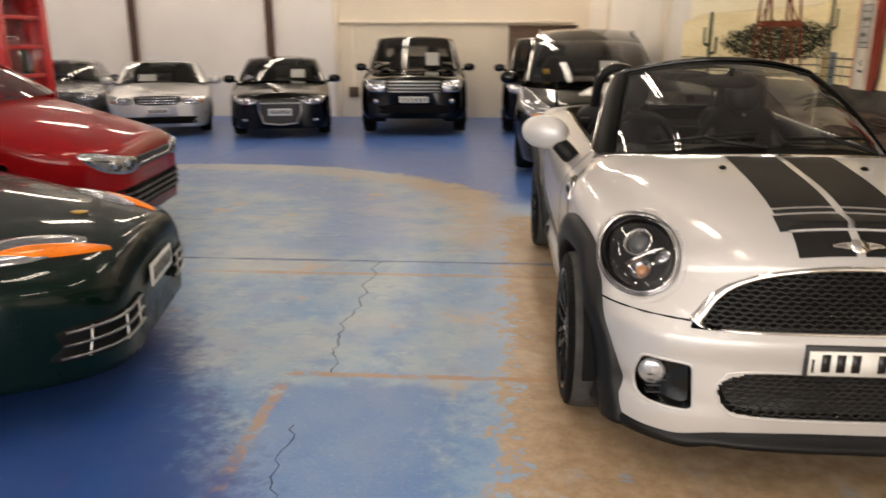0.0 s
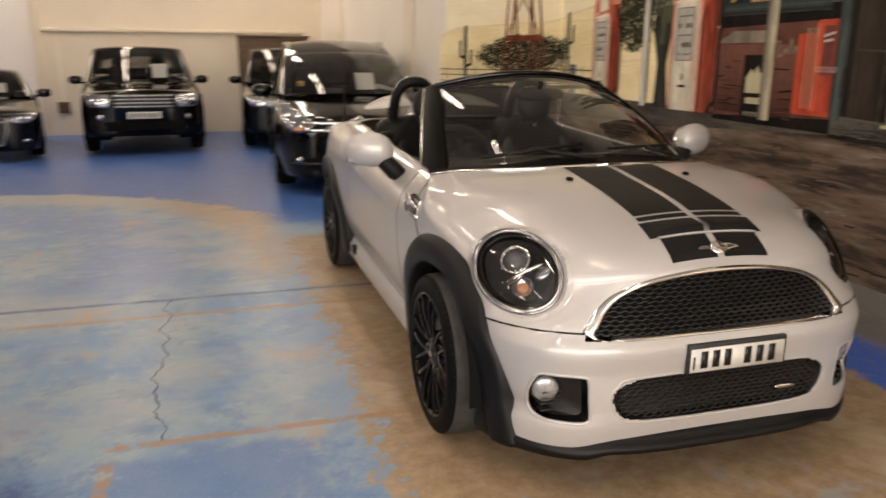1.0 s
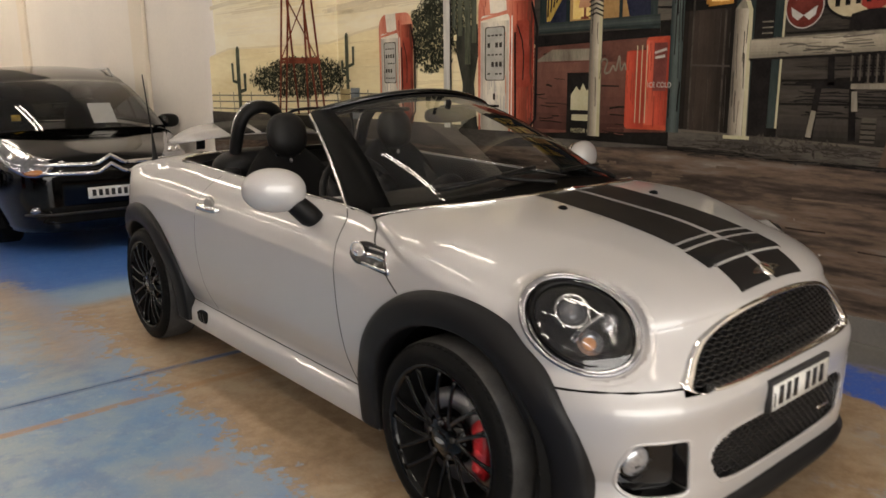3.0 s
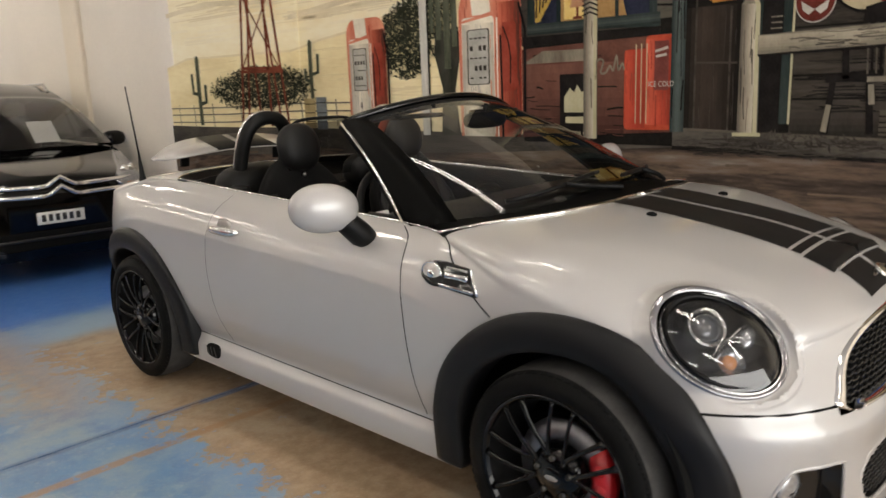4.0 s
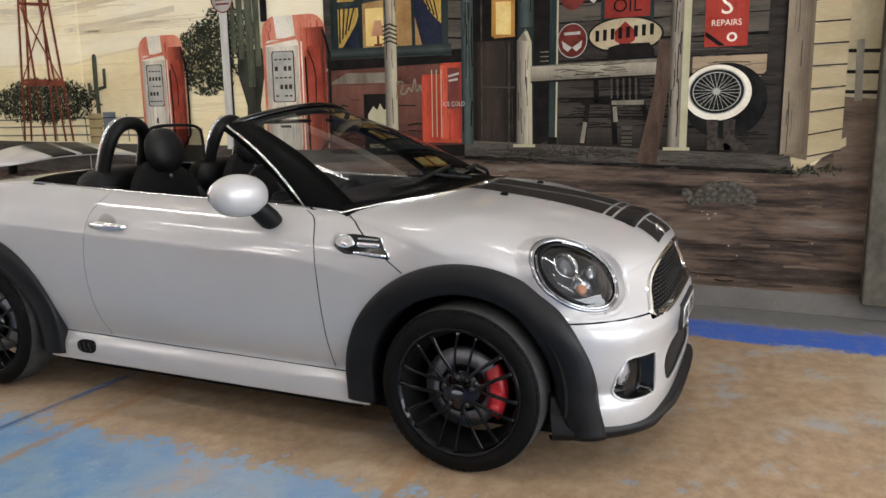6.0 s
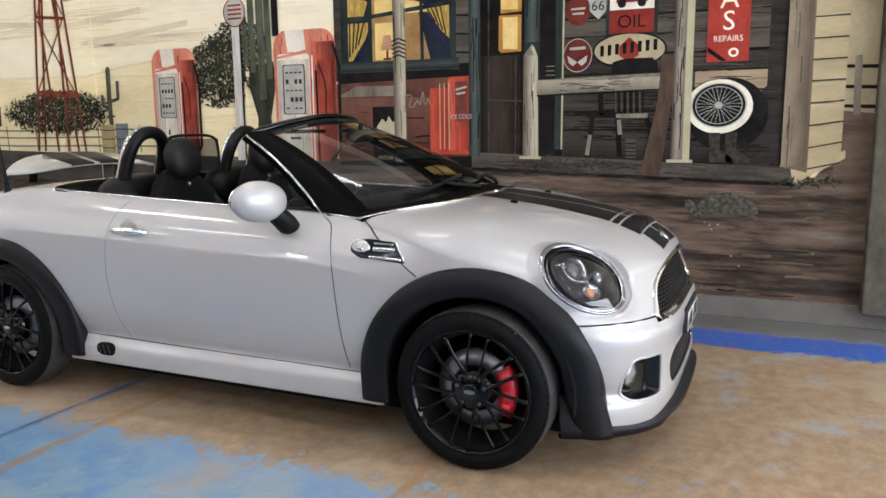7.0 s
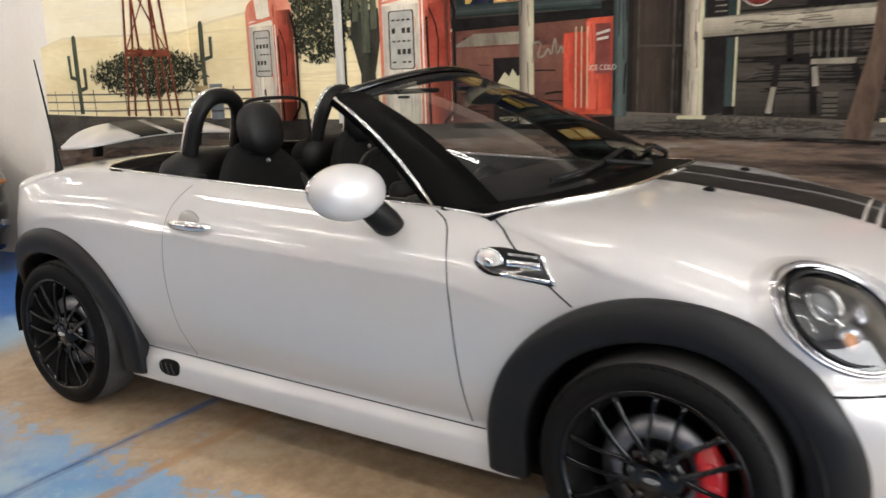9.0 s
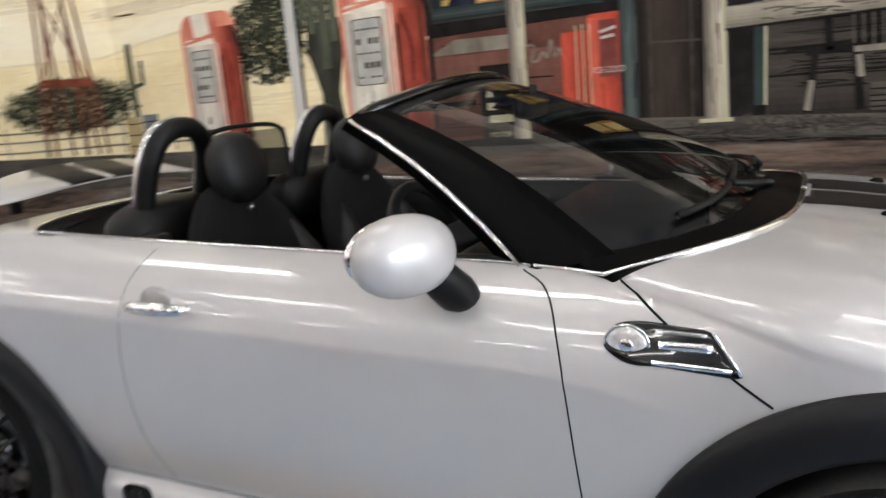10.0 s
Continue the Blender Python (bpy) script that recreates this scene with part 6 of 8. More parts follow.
# head lamps
def head_lamp(s):
    m = Matrix.Translation(Vector((HL.x * -s, HL.y, HL.z)))
    nrm = Vector((HN.x * -s, HN.y, HN.z))
    axis = Vector((HD.x * -s, HD.y, HD.z))
    rot = Matrix((axis, nrm.cross(axis), nrm)).transposed().to_4x4()

    def oval(b):
        for v in b.verts:
            v.co.x *= OVAL_A
            v.co.y *= OVAL_B
        return b
    lamp = part("head_lamp", oval(revolve([(-0.07, 0.0), (-0.07, 0.08), (-0.035, 0.12), (-0.012, 0.137)], 48, "z")), LAMPBLACK, roadster, "round head lamp in a chrome ring")
    lamp.matrix_basis = m @ rot
    full_m = m @ rot

    def skin(r, a):
        """Height of the body's skin over the lamp's plane, in the lamp's own axes."""
        o = full_m @ Vector((r * OVAL_A * math.cos(a), r * OVAL_B * math.sin(a), 0.5))
        h = BODY.ray_cast(o, -nrm)
        return (full_m.inverted() @ h[0]).z if h[0] else 0.0
    upv = rot.to_3x3().transposed() @ Vector((0, 0, 1))
    a = math.atan2(upv.y, upv.x)
    side = rot.to_3x3().transposed() @ Vector((-s, 0, 0))
    du, dv = Vector((math.cos(a), math.sin(a), 0)), Vector((side.x, side.y, 0)).normalized()
    off = Vector((0.006, 0.0, 0))

    level = sum(skin(0.158, 2 * math.pi * k / 24) for k in range(24)) / 24

    def rim_pt(r, t, lift, q):
        """A point on the lamp's face, which lies nearly flat: q moves from the ring's middle to the lens's."""
        p = Vector((r * math.cos(t), r * math.sin(t), 0)) + off * q
        z = level + 0.32 * (skin(0.158, math.atan2(p.y, p.x)) - level) * min(1.0, p.length / 0.15)
        return (p.x * OVAL_A, p.y * OVAL_B, z + lift)
    turns = [2 * math.pi * k / 72 for k in range(73)]
    b = bmesh.new()
    grid_faces(b, [[rim_pt(0.157, t, 0.002, 0), rim_pt(0.156, t, 0.007, 0), rim_pt(0.152, t, 0.010, 0), rim_pt(0.147, t, 0.009, 0.5), rim_pt(0.139, t, 0.006, 1), rim_pt(0.136, t, 0.001, 1), rim_pt(0.133, t, -0.02, 1)] for t in turns])
    bmesh.ops.remove_doubles(b, verts=b.verts[:], dist=1e-6)
    bmesh.ops.recalc_face_normals(b, faces=b.faces[:])
    c = bmesh.new()
    grid_faces(c, [[rim_pt(0.1565, t, 0.003, 0), rim_pt(0.158, t, 0.0, 0)] + [(q * OVAL_A * math.cos(t), q * OVAL_B * math.sin(t), rim_pt(0.158, t, 0, 0)[2] * (1 - f) + (skin(q, t) + 0.0009) * f) for q, f in ((0.163, 0.35), (0.170, 0.72), (0.178, 0.93), (0.188, 1.0))] for t in turns])
    bmesh.ops.remove_doubles(c, verts=c.verts[:], dist=1e-6)
    bmesh.ops.recalc_face_normals(c, faces=c.faces[:])
    if sum(f.normal.z for f in c.faces) < 0:
        bmesh.ops.reverse_faces(c, faces=c.faces[:])
    part("lamp_collar", c, SILVER, lamp)
    part("chrome_ring", b, DARKCHROME, lamp, "wide chrome ring")
    part("bright_rim", tube([Vector(rim_pt(0.1375, t, 0.006, 1)) for t in turns[:-1]], 0.0024, 6, closed=True), CHROME, lamp, "thin bright inner rim")
    part("inner_bezel", oval(revolve([(-0.015, 0.132), (-0.006, 0.126), (-0.014, 0.118)], 48, "z")), LAMPBLACK, lamp)
    p = du * 0.046 - dv * 0.016
    pr = part("projector", revolve([(-0.05, 0.052), (-0.022, 0.052), (-0.018, 0.047), (-0.026, 0.040)], 32, "z"), CHROME, lamp, "bright projector lens")
    pr.matrix_basis = Matrix.Translation(p)
    part("projector_lens", ball(0, 0, -0.03, 0.038, 0.038, 0.020), PROJECTOR, pr)
    am = part("indicator", revolve([(-0.045, 0.0), (-0.03, 0.033), (-0.026, 0.036)], 24, "z"), LENS, lamp, "amber turn indicator")
    am.matrix_basis = Matrix.Translation(-du * 0.062 + dv * 0.026)
    part("bulb", ball(0, 0, -0.036, 0.019, 0.019, 0.010, 16), AMBER, am)
    sd = part("side_reflector", ball(0, 0, 0, 0.022, 0.034, 0.012, 16), LENS, lamp)
    sd.matrix_basis = Matrix.Translation(-du * 0.034 + dv * 0.094 + Vector((0, 0, -0.03)))
    arc = [(-0.030, -0.036), (0.000, -0.020), (0.035, -0.010), (0.070, -0.004), (0.098, -0.006)]
    part("reflector_bar", tube([dv * a0 + du * b0 + Vector((0, 0, -0.022)) for a0, b0 in arc], 0.0095, 8, flat=(1.0, 1.0)), CHROME, lamp, "bright bar above the indicator")
    b = bmesh.new()
    grid_faces(b, [[rim_pt(0.135 * q, t, 0.002 + 0.024 * (1 - q ** 2.4), 1) for t in turns] for q in (1.0, 0.94, 0.85, 0.72, 0.55, 0.35, 0.15, 0.005)])
    bmesh.ops.remove_doubles(b, verts=b.verts[:], dist=1e-6)
    bmesh.ops.recalc_face_normals(b, faces=b.faces[:])
    part("lens_cover", b, CLEAR, lamp, "clear domed lamp glass").visible_shadow = False


head_lamp(1)
head_lamp(-1)


# arch cladding: a swept band that stands proud of the body, with upright feet
def arch(wy, r_in, out_top, foot_f, foot_r, z_f, z_r):
    """Round the wheel from the front foot over the top to the rear foot."""
    stations = [(1, k / 10) for k in range(10)] + [(0, k / 60) for k in range(61)] + [(-1, k / 10) for k in range(1, 11)]
    bm = bmesh.new()
    rows = []
    for kind, t in stations:
        if kind == 0:
            a = math.pi * t
            c, s = math.cos(a), math.sin(a)
            ri = r_in - (0.018 * max(0, c) ** 4 if wy < 1 else 0.0)
            wide = out_top + (foot_f - out_top) * max(0, c) ** 3 + (foot_r - out_top) * max(0, -c) ** 6
        elif kind > 0:
            c, s, wide = 1.0, -1.0, foot_f + 0.036 * (1 - t) if wy < 1 else foot_f
            ri = r_in - 0.018 + 0.050 * (1 - t) if wy < 1 else r_in
        else:
            c, s, wide, ri = -1.0, -1.0, foot_r, r_in
        row = []
        for fr, out in ((1.0, -0.045), (1.0, 0.004), (0.975, 0.013), (0.9, 0.020), (0.7, 0.026), (0.4, 0.028), (0.12, 0.027), (0.03, 0.022), (0.0, 0.012), (0.0, -0.03), (0.0, -0.065)):
            r = ri + (wide - ri) * fr
            rb = ri + (wide - ri) * max(fr, 0.45)
            if kind == 0:
                y, z, yb, zb = wy - r * c, HUB + r * s, wy - rb * c, HUB + rb * s
            else:
                z = z_f + (HUB - z_f) * t if kind > 0 else HUB + (z_r - HUB) * t
                y, yb, zb = wy - r * c, wy - rb * c, z
            zc = min(max(zb, 0.20), 0.8)
            x = side_x(yb, zc)
            if zc < 0.45:
                # the cladding bridges the hollow above the sill
                x = side_x(yb, 0.20) + (side_x(yb, 0.45) - side_x(yb, 0.20)) * (zc - 0.20) / 0.25
            row.append((x - out, y, z))
        rows.append(row)
    vs = grid_faces(bm, rows)
    for v in (vs[0], vs[-1]):
        bm.faces.new(v)
    bmesh.ops.recalc_face_normals(bm, faces=bm.faces[:])
    if sum(f.normal.x * f.calc_area() for f in bm.faces) > 0:
        bmesh.ops.reverse_faces(bm, faces=bm.faces[:])
    return bm


both("arch_cladding", lambda: arch(0.0, 0.352, 0.459, 0.468, 0.476, 0.155, 0.205), CLAD, roadster, "dark grey plastic wheel-arch cladding")
both("arch_cladding", lambda: arch(WHEELBASE, 0.348, 0.449, 0.466, 0.46, 0.205, 0.21), CLAD, roadster, "dark grey plastic wheel-arch cladding")


# front splitter and the dark cheeks that join it to the arches
def lip(z0, z1, grow0, grow1):
    bm = bmesh.new()
    rows = []
    for i in range(-60, 61):
        t = i / 60
        a = abs(t) * math.pi / 2 * 0.70
        n = 3.4
        s = math.sin(a) ** (2 / n)
        c = math.cos(a) ** (2 / n)
        row = []
        for z, g in ((z0 + 0.012, -0.06 if abs(i) < 57 else grow0 - 0.03), (z0, grow0 - 0.02), (z0 + 0.004, grow0), (z0 + 0.03, grow0 + 0.004), ((z0 + z1) / 2, (grow0 + grow1) / 2), (z1 - 0.012, grow1), (z1, grow1 - 0.012), (z1 + 0.006, -0.02)):
            xx = (0.772 + g) * s
            dip = -0.022 * (1 - smooth01(0.40, 0.50, xx)) * (1 - smooth01(z0 + 0.02, z0 + 0.06, z))
            rise = 0.075 * smooth01(0.50, 0.73, xx) * smooth01(z0 + 0.02, z1, z)
            row.append((math.copysign(xx, t), 0.3 - (0.30 + 0.668 + g) * c, z - dip + rise))
        rows.append(row)
    grid_faces(bm, rows)
    bmesh.ops.recalc_face_normals(bm, faces=bm.faces[:])
    return bm


part("front_splitter", lip(0.150, 0.232, 0.030, 0.012), CLAD, roadster, "dark grey front splitter")
# unseen trays added inside the sills to deepen the shade under the car
part("shade_tray", box(-0.70, 0.46, 0.140, -0.60, 2.03, 0.20), DARK, roadster)
part("shade_tray", box(0.60, 0.46, 0.140, 0.70, 2.03, 0.20), DARK, roadster)
part("underbody", box(-0.62, -0.42, 0.115, 0.62, 2.85, 0.24, 0.02), DARK, roadster, "dark underbody")
for wy in (0.0, WHEELBASE):
    for s in (-1, 1):
        bm = bmesh.new()
        rows = []
        for i in range(25):
            a = radians(-8 + 196 * i / 24)
            rows.append([(s * x, wy - 0.385 * math.cos(a), HUB + 0.385 * math.sin(a)) for x in (0.79, 0.5)])
        grid_faces(bm, rows)
        bm.faces.new([bm.verts.new(r[1]) for r in rows])
        part("wheel_well", bm, DARK, roadster)
# sills with the small side scoops
for s in (-1, 1):
    sc = part("sill_scoop", ball(s * (abs(side_x(1.864, 0.25)) - 0.006), 1.864, 0.250, 0.016, 0.062, 0.032, 20, 2.6), DARK, roadster, "black honeycomb sill scoop")
    for k in range(3):
        part("scoop_bar", tube([(s * (abs(side_x(1.864, 0.25)) + 0.009), 1.829 + 0.03 * k, 0.233), (s * (abs(side_x(1.864, 0.25)) + 0.009), 1.844 + 0.03 * k, 0.272)], 0.003, 5), MESHBLACK, sc)


# wheels
def wheel_thing(name, parent, x, y, s, spoke_mat, front=True):
    w = new(name)
    w.parent = parent
    w.matrix_basis = pose(x, y, HUB, 0, 0, 0 if s < 0 else 180)
    # built facing -x
    part("tyre", revolve([(0.10, 0.228), (0.098, 0.26), (0.09, 0.29), (0.076, 0.301)], 72), RUBBER, w, "low-profile black tyre")
    part("tyre_wall", revolve([(-0.074, 0.3015), (-0.088, 0.290), (-0.098, 0.268), (-0.0985, 0.255), (-0.092, 0.239), (-0.085, 0.232)], 72), RUBBER, w)
    part("tread_band", revolve([(0.076, 0.301), (0.066, 0.3045), (0.04, 0.3075), (0.0, 0.308), (-0.04, 0.3075), (-0.066, 0.3045), (-0.074, 0.3015)], 72), TREAD, w, "dusty tread band")
    bm = bmesh.new()
    for k in range(72):
        a = 2 * math.pi * k / 72
        for sx in (-1, 1):
            c = Vector((sx * 0.062, math.cos(a) * 0.2945, math.sin(a) * 0.2945))
            r = bmesh.ops.create_cube(bm, size=1, matrix=Matrix.Translation(c) @ Matrix.Rotation(a, 4, "X") @ Matrix.Diagonal((0.045, 0.005, 0.018, 1)))
    part("tread_groove", bm, DARK, w)["kind"] = "stuff"
    part("rim", revolve([(-0.086, 0.236), (-0.094, 0.240), (-0.096, 0.235), (-0.090, 0.228), (-0.080, 0.222)], 64), spoke_mat, w, "gloss black wheel rim")
    part("rim_barrel", revolve([(-0.080, 0.2225), (-0.07, 0.215), (0.0, 0.200), (0.08, 0.205)], 48), DARK, w)
    for k in range(8):
        a = 2 * math.pi * k / 8 + radians(8)
        for d in (-1, 1):
            b = bmesh.new()
            pts = []
            for t in (0, 0.2, 0.45, 0.7, 0.9, 1.0):
                r = 0.052 + 0.174 * t
                ang = a + d * math.asin((0.024 + 0.010 * t) / r) + 0.05 * t
                pts.append((-0.066 - 0.022 * math.sin(t * 2.2), r * math.cos(ang), r * math.sin(ang)))
            tube(pts, [0.0085, 0.0066, 0.0056, 0.0054, 0.0062, 0.009], 8, bm=b, flat=(0.9, 1.3))
            part("spoke", b, spoke_mat, w)
    hub = part("hub", revolve([(-0.03, 0.09), (-0.06, 0.082), (-0.072, 0.066), (-0.076, 0.045), (-0.08, 0.036), (-0.081, 0.0)], 40), spoke_mat, w)
    part("hub_cap", revolve([(-0.081, 0.030), (-0.0835, 0.026), (-0.084, 0.0)], 24), GLOSSBLACK, hub)
    part("hub_emblem", ball(-0.085, 0, 0, 0.002, 0.022, 0.008, 12), SATIN, hub)
    for k in range(5):
        a = 2 * math.pi * k / 5 + 0.3
        part("bolt", revolve([(-0.062, 0.0), (-0.082, 0.0), (-0.082, 0.008), (-0.06, 0.009)], 8), MESHBLACK, hub).matrix_basis = Matrix.Translation((0, 0.055 * math.cos(a), 0.055 * math.sin(a)))
    part("brake_disc", revolve([(-0.012, 0.06), (-0.024, 0.07), (-0.024, 0.148), (-0.004, 0.148), (-0.004, 0.06)], 48), DISC, w, "steel brake disc")
    bm = bmesh.new()
    rows = []
    for i in range(13):
        a = radians(-38 + 76 * i / 12)
        e = 0.5 + 0.5 * math.sin(math.pi * i / 12) ** 0.4
        rows.append([(xx, -rr * math.cos(a), rr * math.sin(a)) for xx, rr in ((0.0, 0.165), (-0.045 * e, 0.172), (-0.058 * e, 0.155), (-0.058 * e, 0.125), (-0.045 * e, 0.105), (0.0, 0.10))])
    grid_faces(bm, rows)
    bmesh.ops.recalc_face_normals(bm, faces=bm.faces[:])
    if front:
        cal = part("brake_caliper", bm, CALIPER, w, "red brake caliper")
        for zz in (-0.05, 0.0, 0.05):
            part("caliper_rib", ball(-0.052, -math.sqrt(0.14 ** 2 - zz * zz), zz, 0.012, 0.02, 0.016, 12), CALIPER, cal)
        if s > 0:
            cal.matrix_basis = pose(0, 0, 0, 180)
    else:
        bm.free()
    part("axle_stub", revolve([(0.0, 0.0), (0.0, 0.06), (0.12, 0.06)], 20), DARK, w)
    return w


wheel_thing("wheel", roadster, -0.733, 0.0, -1, WHEELBLACK)
wheel_thing("wheel", roadster, -0.733, WHEELBASE, -1, WHEELBLACK, False)
wheel_thing("wheel", roadster, 0.733, 0.0, 1, WHEELBLACK)
wheel_thing("wheel", roadster, 0.733, WHEELBASE, 1, WHEELBLACK, False)


# side lamp and vent ahead of the doors
def vent_panel():
    bm = bmesh.new()
    outline = [(0.506, 0.806), (0.49, 0.838), (0.44, 0.846), (0.37, 0.842), (0.318, 0.838), (0.29, 0.81), (0.262, 0.770), (0.32, 0.770), (0.40, 0.776), (0.46, 0.778)]
    ring = spline([(y, z, 0) for y, z in outline], 4, closed=True)
    cy, cz = 0.385, 0.808
    rows = []
    for f, o in ((1.0, -0.003), (0.985, 0.004), (0.95, 0.006), (0.75, 0.005), (0.5, 0.005), (0.25, 0.005), (0.02, 0.005)):
        row = [(cy + (p.x - cy) * f, cz + (p.y - cz) * f) for p in ring]
        row = [(side_x(y, z) - o, y, z) for y, z in row]
        rows.append(row + row[:1])
    grid_faces(bm, rows)
    bmesh.ops.remove_doubles(bm, verts=bm.verts[:], dist=1e-6)
    bmesh.ops.recalc_face_normals(bm, faces=bm.faces[:])
    if sum(f.normal.x for f in bm.faces) > 0:
        bmesh.ops.reverse_faces(bm, faces=bm.faces[:])
    return bm


for vp in both("side_vent", vent_panel, GLOSSBLACK, roadster, "chromed side vent with a round repeater lamp"):
    s = -1 if vp.data.vertices[0].co.x < 0 else 1
    sx = abs(side_x(0.46, 0.815))
    lampv = part("repeater_lamp", ball(s * (sx + 0.006), 0.462, 0.810, 0.009, 0.038, 0.034, 20), REPEATER, vp, "clear round repeater lamp")
    part("lamp_ring", tube([(s * (sx + 0.007), 0.462 + 0.040 * math.cos(t), 0.810 + 0.036 * math.sin(t)) for t in (2 * math.pi * k / 24 for k in range(24))], 0.0035, 6, closed=True), CHROME, lampv)
    part("lamp_bulb", ball(s * (sx + 0.014), 0.462, 0.810, 0.004, 0.014, 0.013, 14), CHROME, lampv)
    for zz, y0, y1, r in ((0.832, 0.408, 0.322, 0.0035), (0.812, 0.404, 0.312, 0.0085), (0.783, 0.415, 0.280, 0.005)):
        part("vent_bar", tube([(s * (abs(side_x(y, zz)) + 0.006), y, zz + (0.0 if zz > 0.81 else -0.004 * (0.4 - y) / 0.1)) for y in (y0, y0 + (y1 - y0) / 3, y0 + (y1 - y0) * 2 / 3, y1)], r, 8, flat=(0.5, 1.1)), CHROME if zz < 0.82 else SATIN, vp)
    part("vent_trim", tube([(s * (abs(side_x(y, z)) + 0.003), y, z) for y, z in ((0.312, 0.836), (0.287, 0.805), (0.264, 0.772))], 0.004, 6), CHROME, vp)

# door handles
for d, s in ((door_right, -1), (door_left, 1)):
    sx = abs(side_x(1.63, 0.825))
    part("handle_recess", ball(s * (sx - 0.008), 1.645, 0.828, 0.012, 0.056, 0.048, 20), mat("recess_grey", (0.30, 0.29, 0.28), 0.35, 0.3, coat=1), d)
    part("handle", tube([(s * (abs(side_x(y, 0.83)) + o), y, zz) for y, zz, o in ((1.745, 0.824, 0.004), (1.722, 0.826, 0.020), (1.67, 0.828, 0.033), (1.61, 0.828, 0.035), (1.55, 0.826, 0.026), (1.522, 0.824, 0.004))], [0.008, 0.012, 0.0155, 0.016, 0.0145, 0.010], 10, flat=(0.8, 1.1)), CHROME, d, "polished chrome door handle")

# chrome belt line round cockpit and screen foot
REAR_EDGE = max((c for c in grid if c[NV].y < 0.505), key=lambda c: c[NV].y)[NV:]


def belt_line(s):
    edge = REAR_EDGE[::-1]
    pts = [(s * p.x, p.y + 0.003, p.z + 0.003) for k, p in enumerate(edge) if k % 2 == 0 and p.x < 0.63]
    foot = len(pts)
    pts.append((s * 0.672, 0.53, 0.912))
    for y in (0.6, 0.75, 0.95, 1.2, 1.5, 1.8, 2.05):
        zs = interp(Z_SHOULDER, y)
        pts.append((s * (body_half_width(y, zs, zs) - 0.006), y, zs + 0.006))
    for y in (2.19, 2.25, 2.30, 2.34, 2.37, 2.39, 2.405, 2.415, 2.421, 2.424):
        x = min(opening_half(y), body_half_width(y, interp(Z_SHOULDER, y), interp(Z_SHOULDER, y)) - 0.006)
        pts.append((s * x, y, top_z(x, y) + 0.003))
    pts.append((0, 2.426, top_z(0, 2.426) + 0.003))
    return tube(pts, [0.0075] * foot + [0.0048] * (len(pts) - foot), 8, flat=(0.9, 0.9))


part("belt_trim", belt_line(-1), CHROME, roadster, "thin chrome belt trim")
part("belt_trim", belt_line(1), CHROME, roadster, "thin chrome belt trim")


# windscreen
def base_pt(s, k=0.0):
    return Vector((0.650 * s, 0.258 + 0.437 * min(1.0, abs(s)) ** 4.6 + 0.5 * max(0.0, abs(s) - 1) + k, 0.978 - 0.058 * s * s))


def top_pt(s):
    return Vector((0.500 * s, 1.055 + 0.135 * s * s, 1.325 - 0.080 * s * s))


def screen_pt(s, t, out=0.0):
    p = base_pt(s).lerp(top_pt(s), t)
    n = Vector((0.25 * s, -0.55, 0.8)).normalized()
    return p + n * (0.028 * math.sin(math.pi * t) + out)


bm = bmesh.new()
grid_faces(bm, [[screen_pt(-0.93 + 1.86 * i / 30, j / 16) for i in range(31)] for j in range(17)])
bmesh.ops.recalc_face_normals(bm, faces=bm.faces[:])
wind = part("windscreen", bm, SCREEN, roadster, "curved clear windscreen")
wind.visible_shadow = False
part("screen_header", tube([screen_pt(-0.97 + 1.94 * i / 30, 0.995, 0.002) for i in range(31)], [0.012] + [0.021] * 29 + [0.012], 10, flat=(1.2, 0.7)), GLOSSBLACK, roadster, "gloss black windscreen header")
part("header_lining", tube([screen_pt(-0.86 + 1.72 * i / 30, 0.97, -0.02) for i in range(31)], 0.032, 8, flat=(1.5, 0.5)), TRIM, roadster)


def pillar(s):
    bm = bmesh.new()
    rows = []
    for j in range(21):
        t = -0.04 + 1.04 * j / 20
        o = screen_pt(s * 1.0, t, 0.010)
        i_ = screen_pt(s * (0.87 + 0.035 * (1 - t)), t, 0.010)
        i2 = screen_pt(s * (0.86 + 0.035 * (1 - t)), t, -0.03)
        o2 = screen_pt(s * 1.0, t, -0.03) + Vector((0, 0.02, 0))
        rows.append([o, o.lerp(i_, 0.5) + Vector((0, 0, 0.004)), i_, i2, i2.lerp(o2, 0.5) + Vector((0, 0.015, -0.01)), o2])
    grid_faces(bm, rows, close_u=True)
    bmesh.ops.recalc_face_normals(bm, faces=bm.faces[:])
    return bm


part("screen_pillar", pillar(-1), PILLAR, roadster, "black windscreen pillar")
part("screen_pillar", pillar(1), PILLAR, roadster, "black windscreen pillar")
for s in (-1, 1):
    part("pillar_trim", tube([screen_pt(s * 1.008, t, 0.004) + Vector((0, 0.012, 0)) for t in (0.0, 0.2, 0.4, 0.6, 0.8, 0.97)], 0.0066, 8), CHROME, roadster, "bright pillar trim")
    part("quarter_seal", tube([screen_pt(s * 1.0, 0.02, -0.02), Vector((s * 0.640, 0.78, 0.935)), Vector((s * 0.640, 0.90, 0.936))], 0.007, 8), TRIM, roadster)
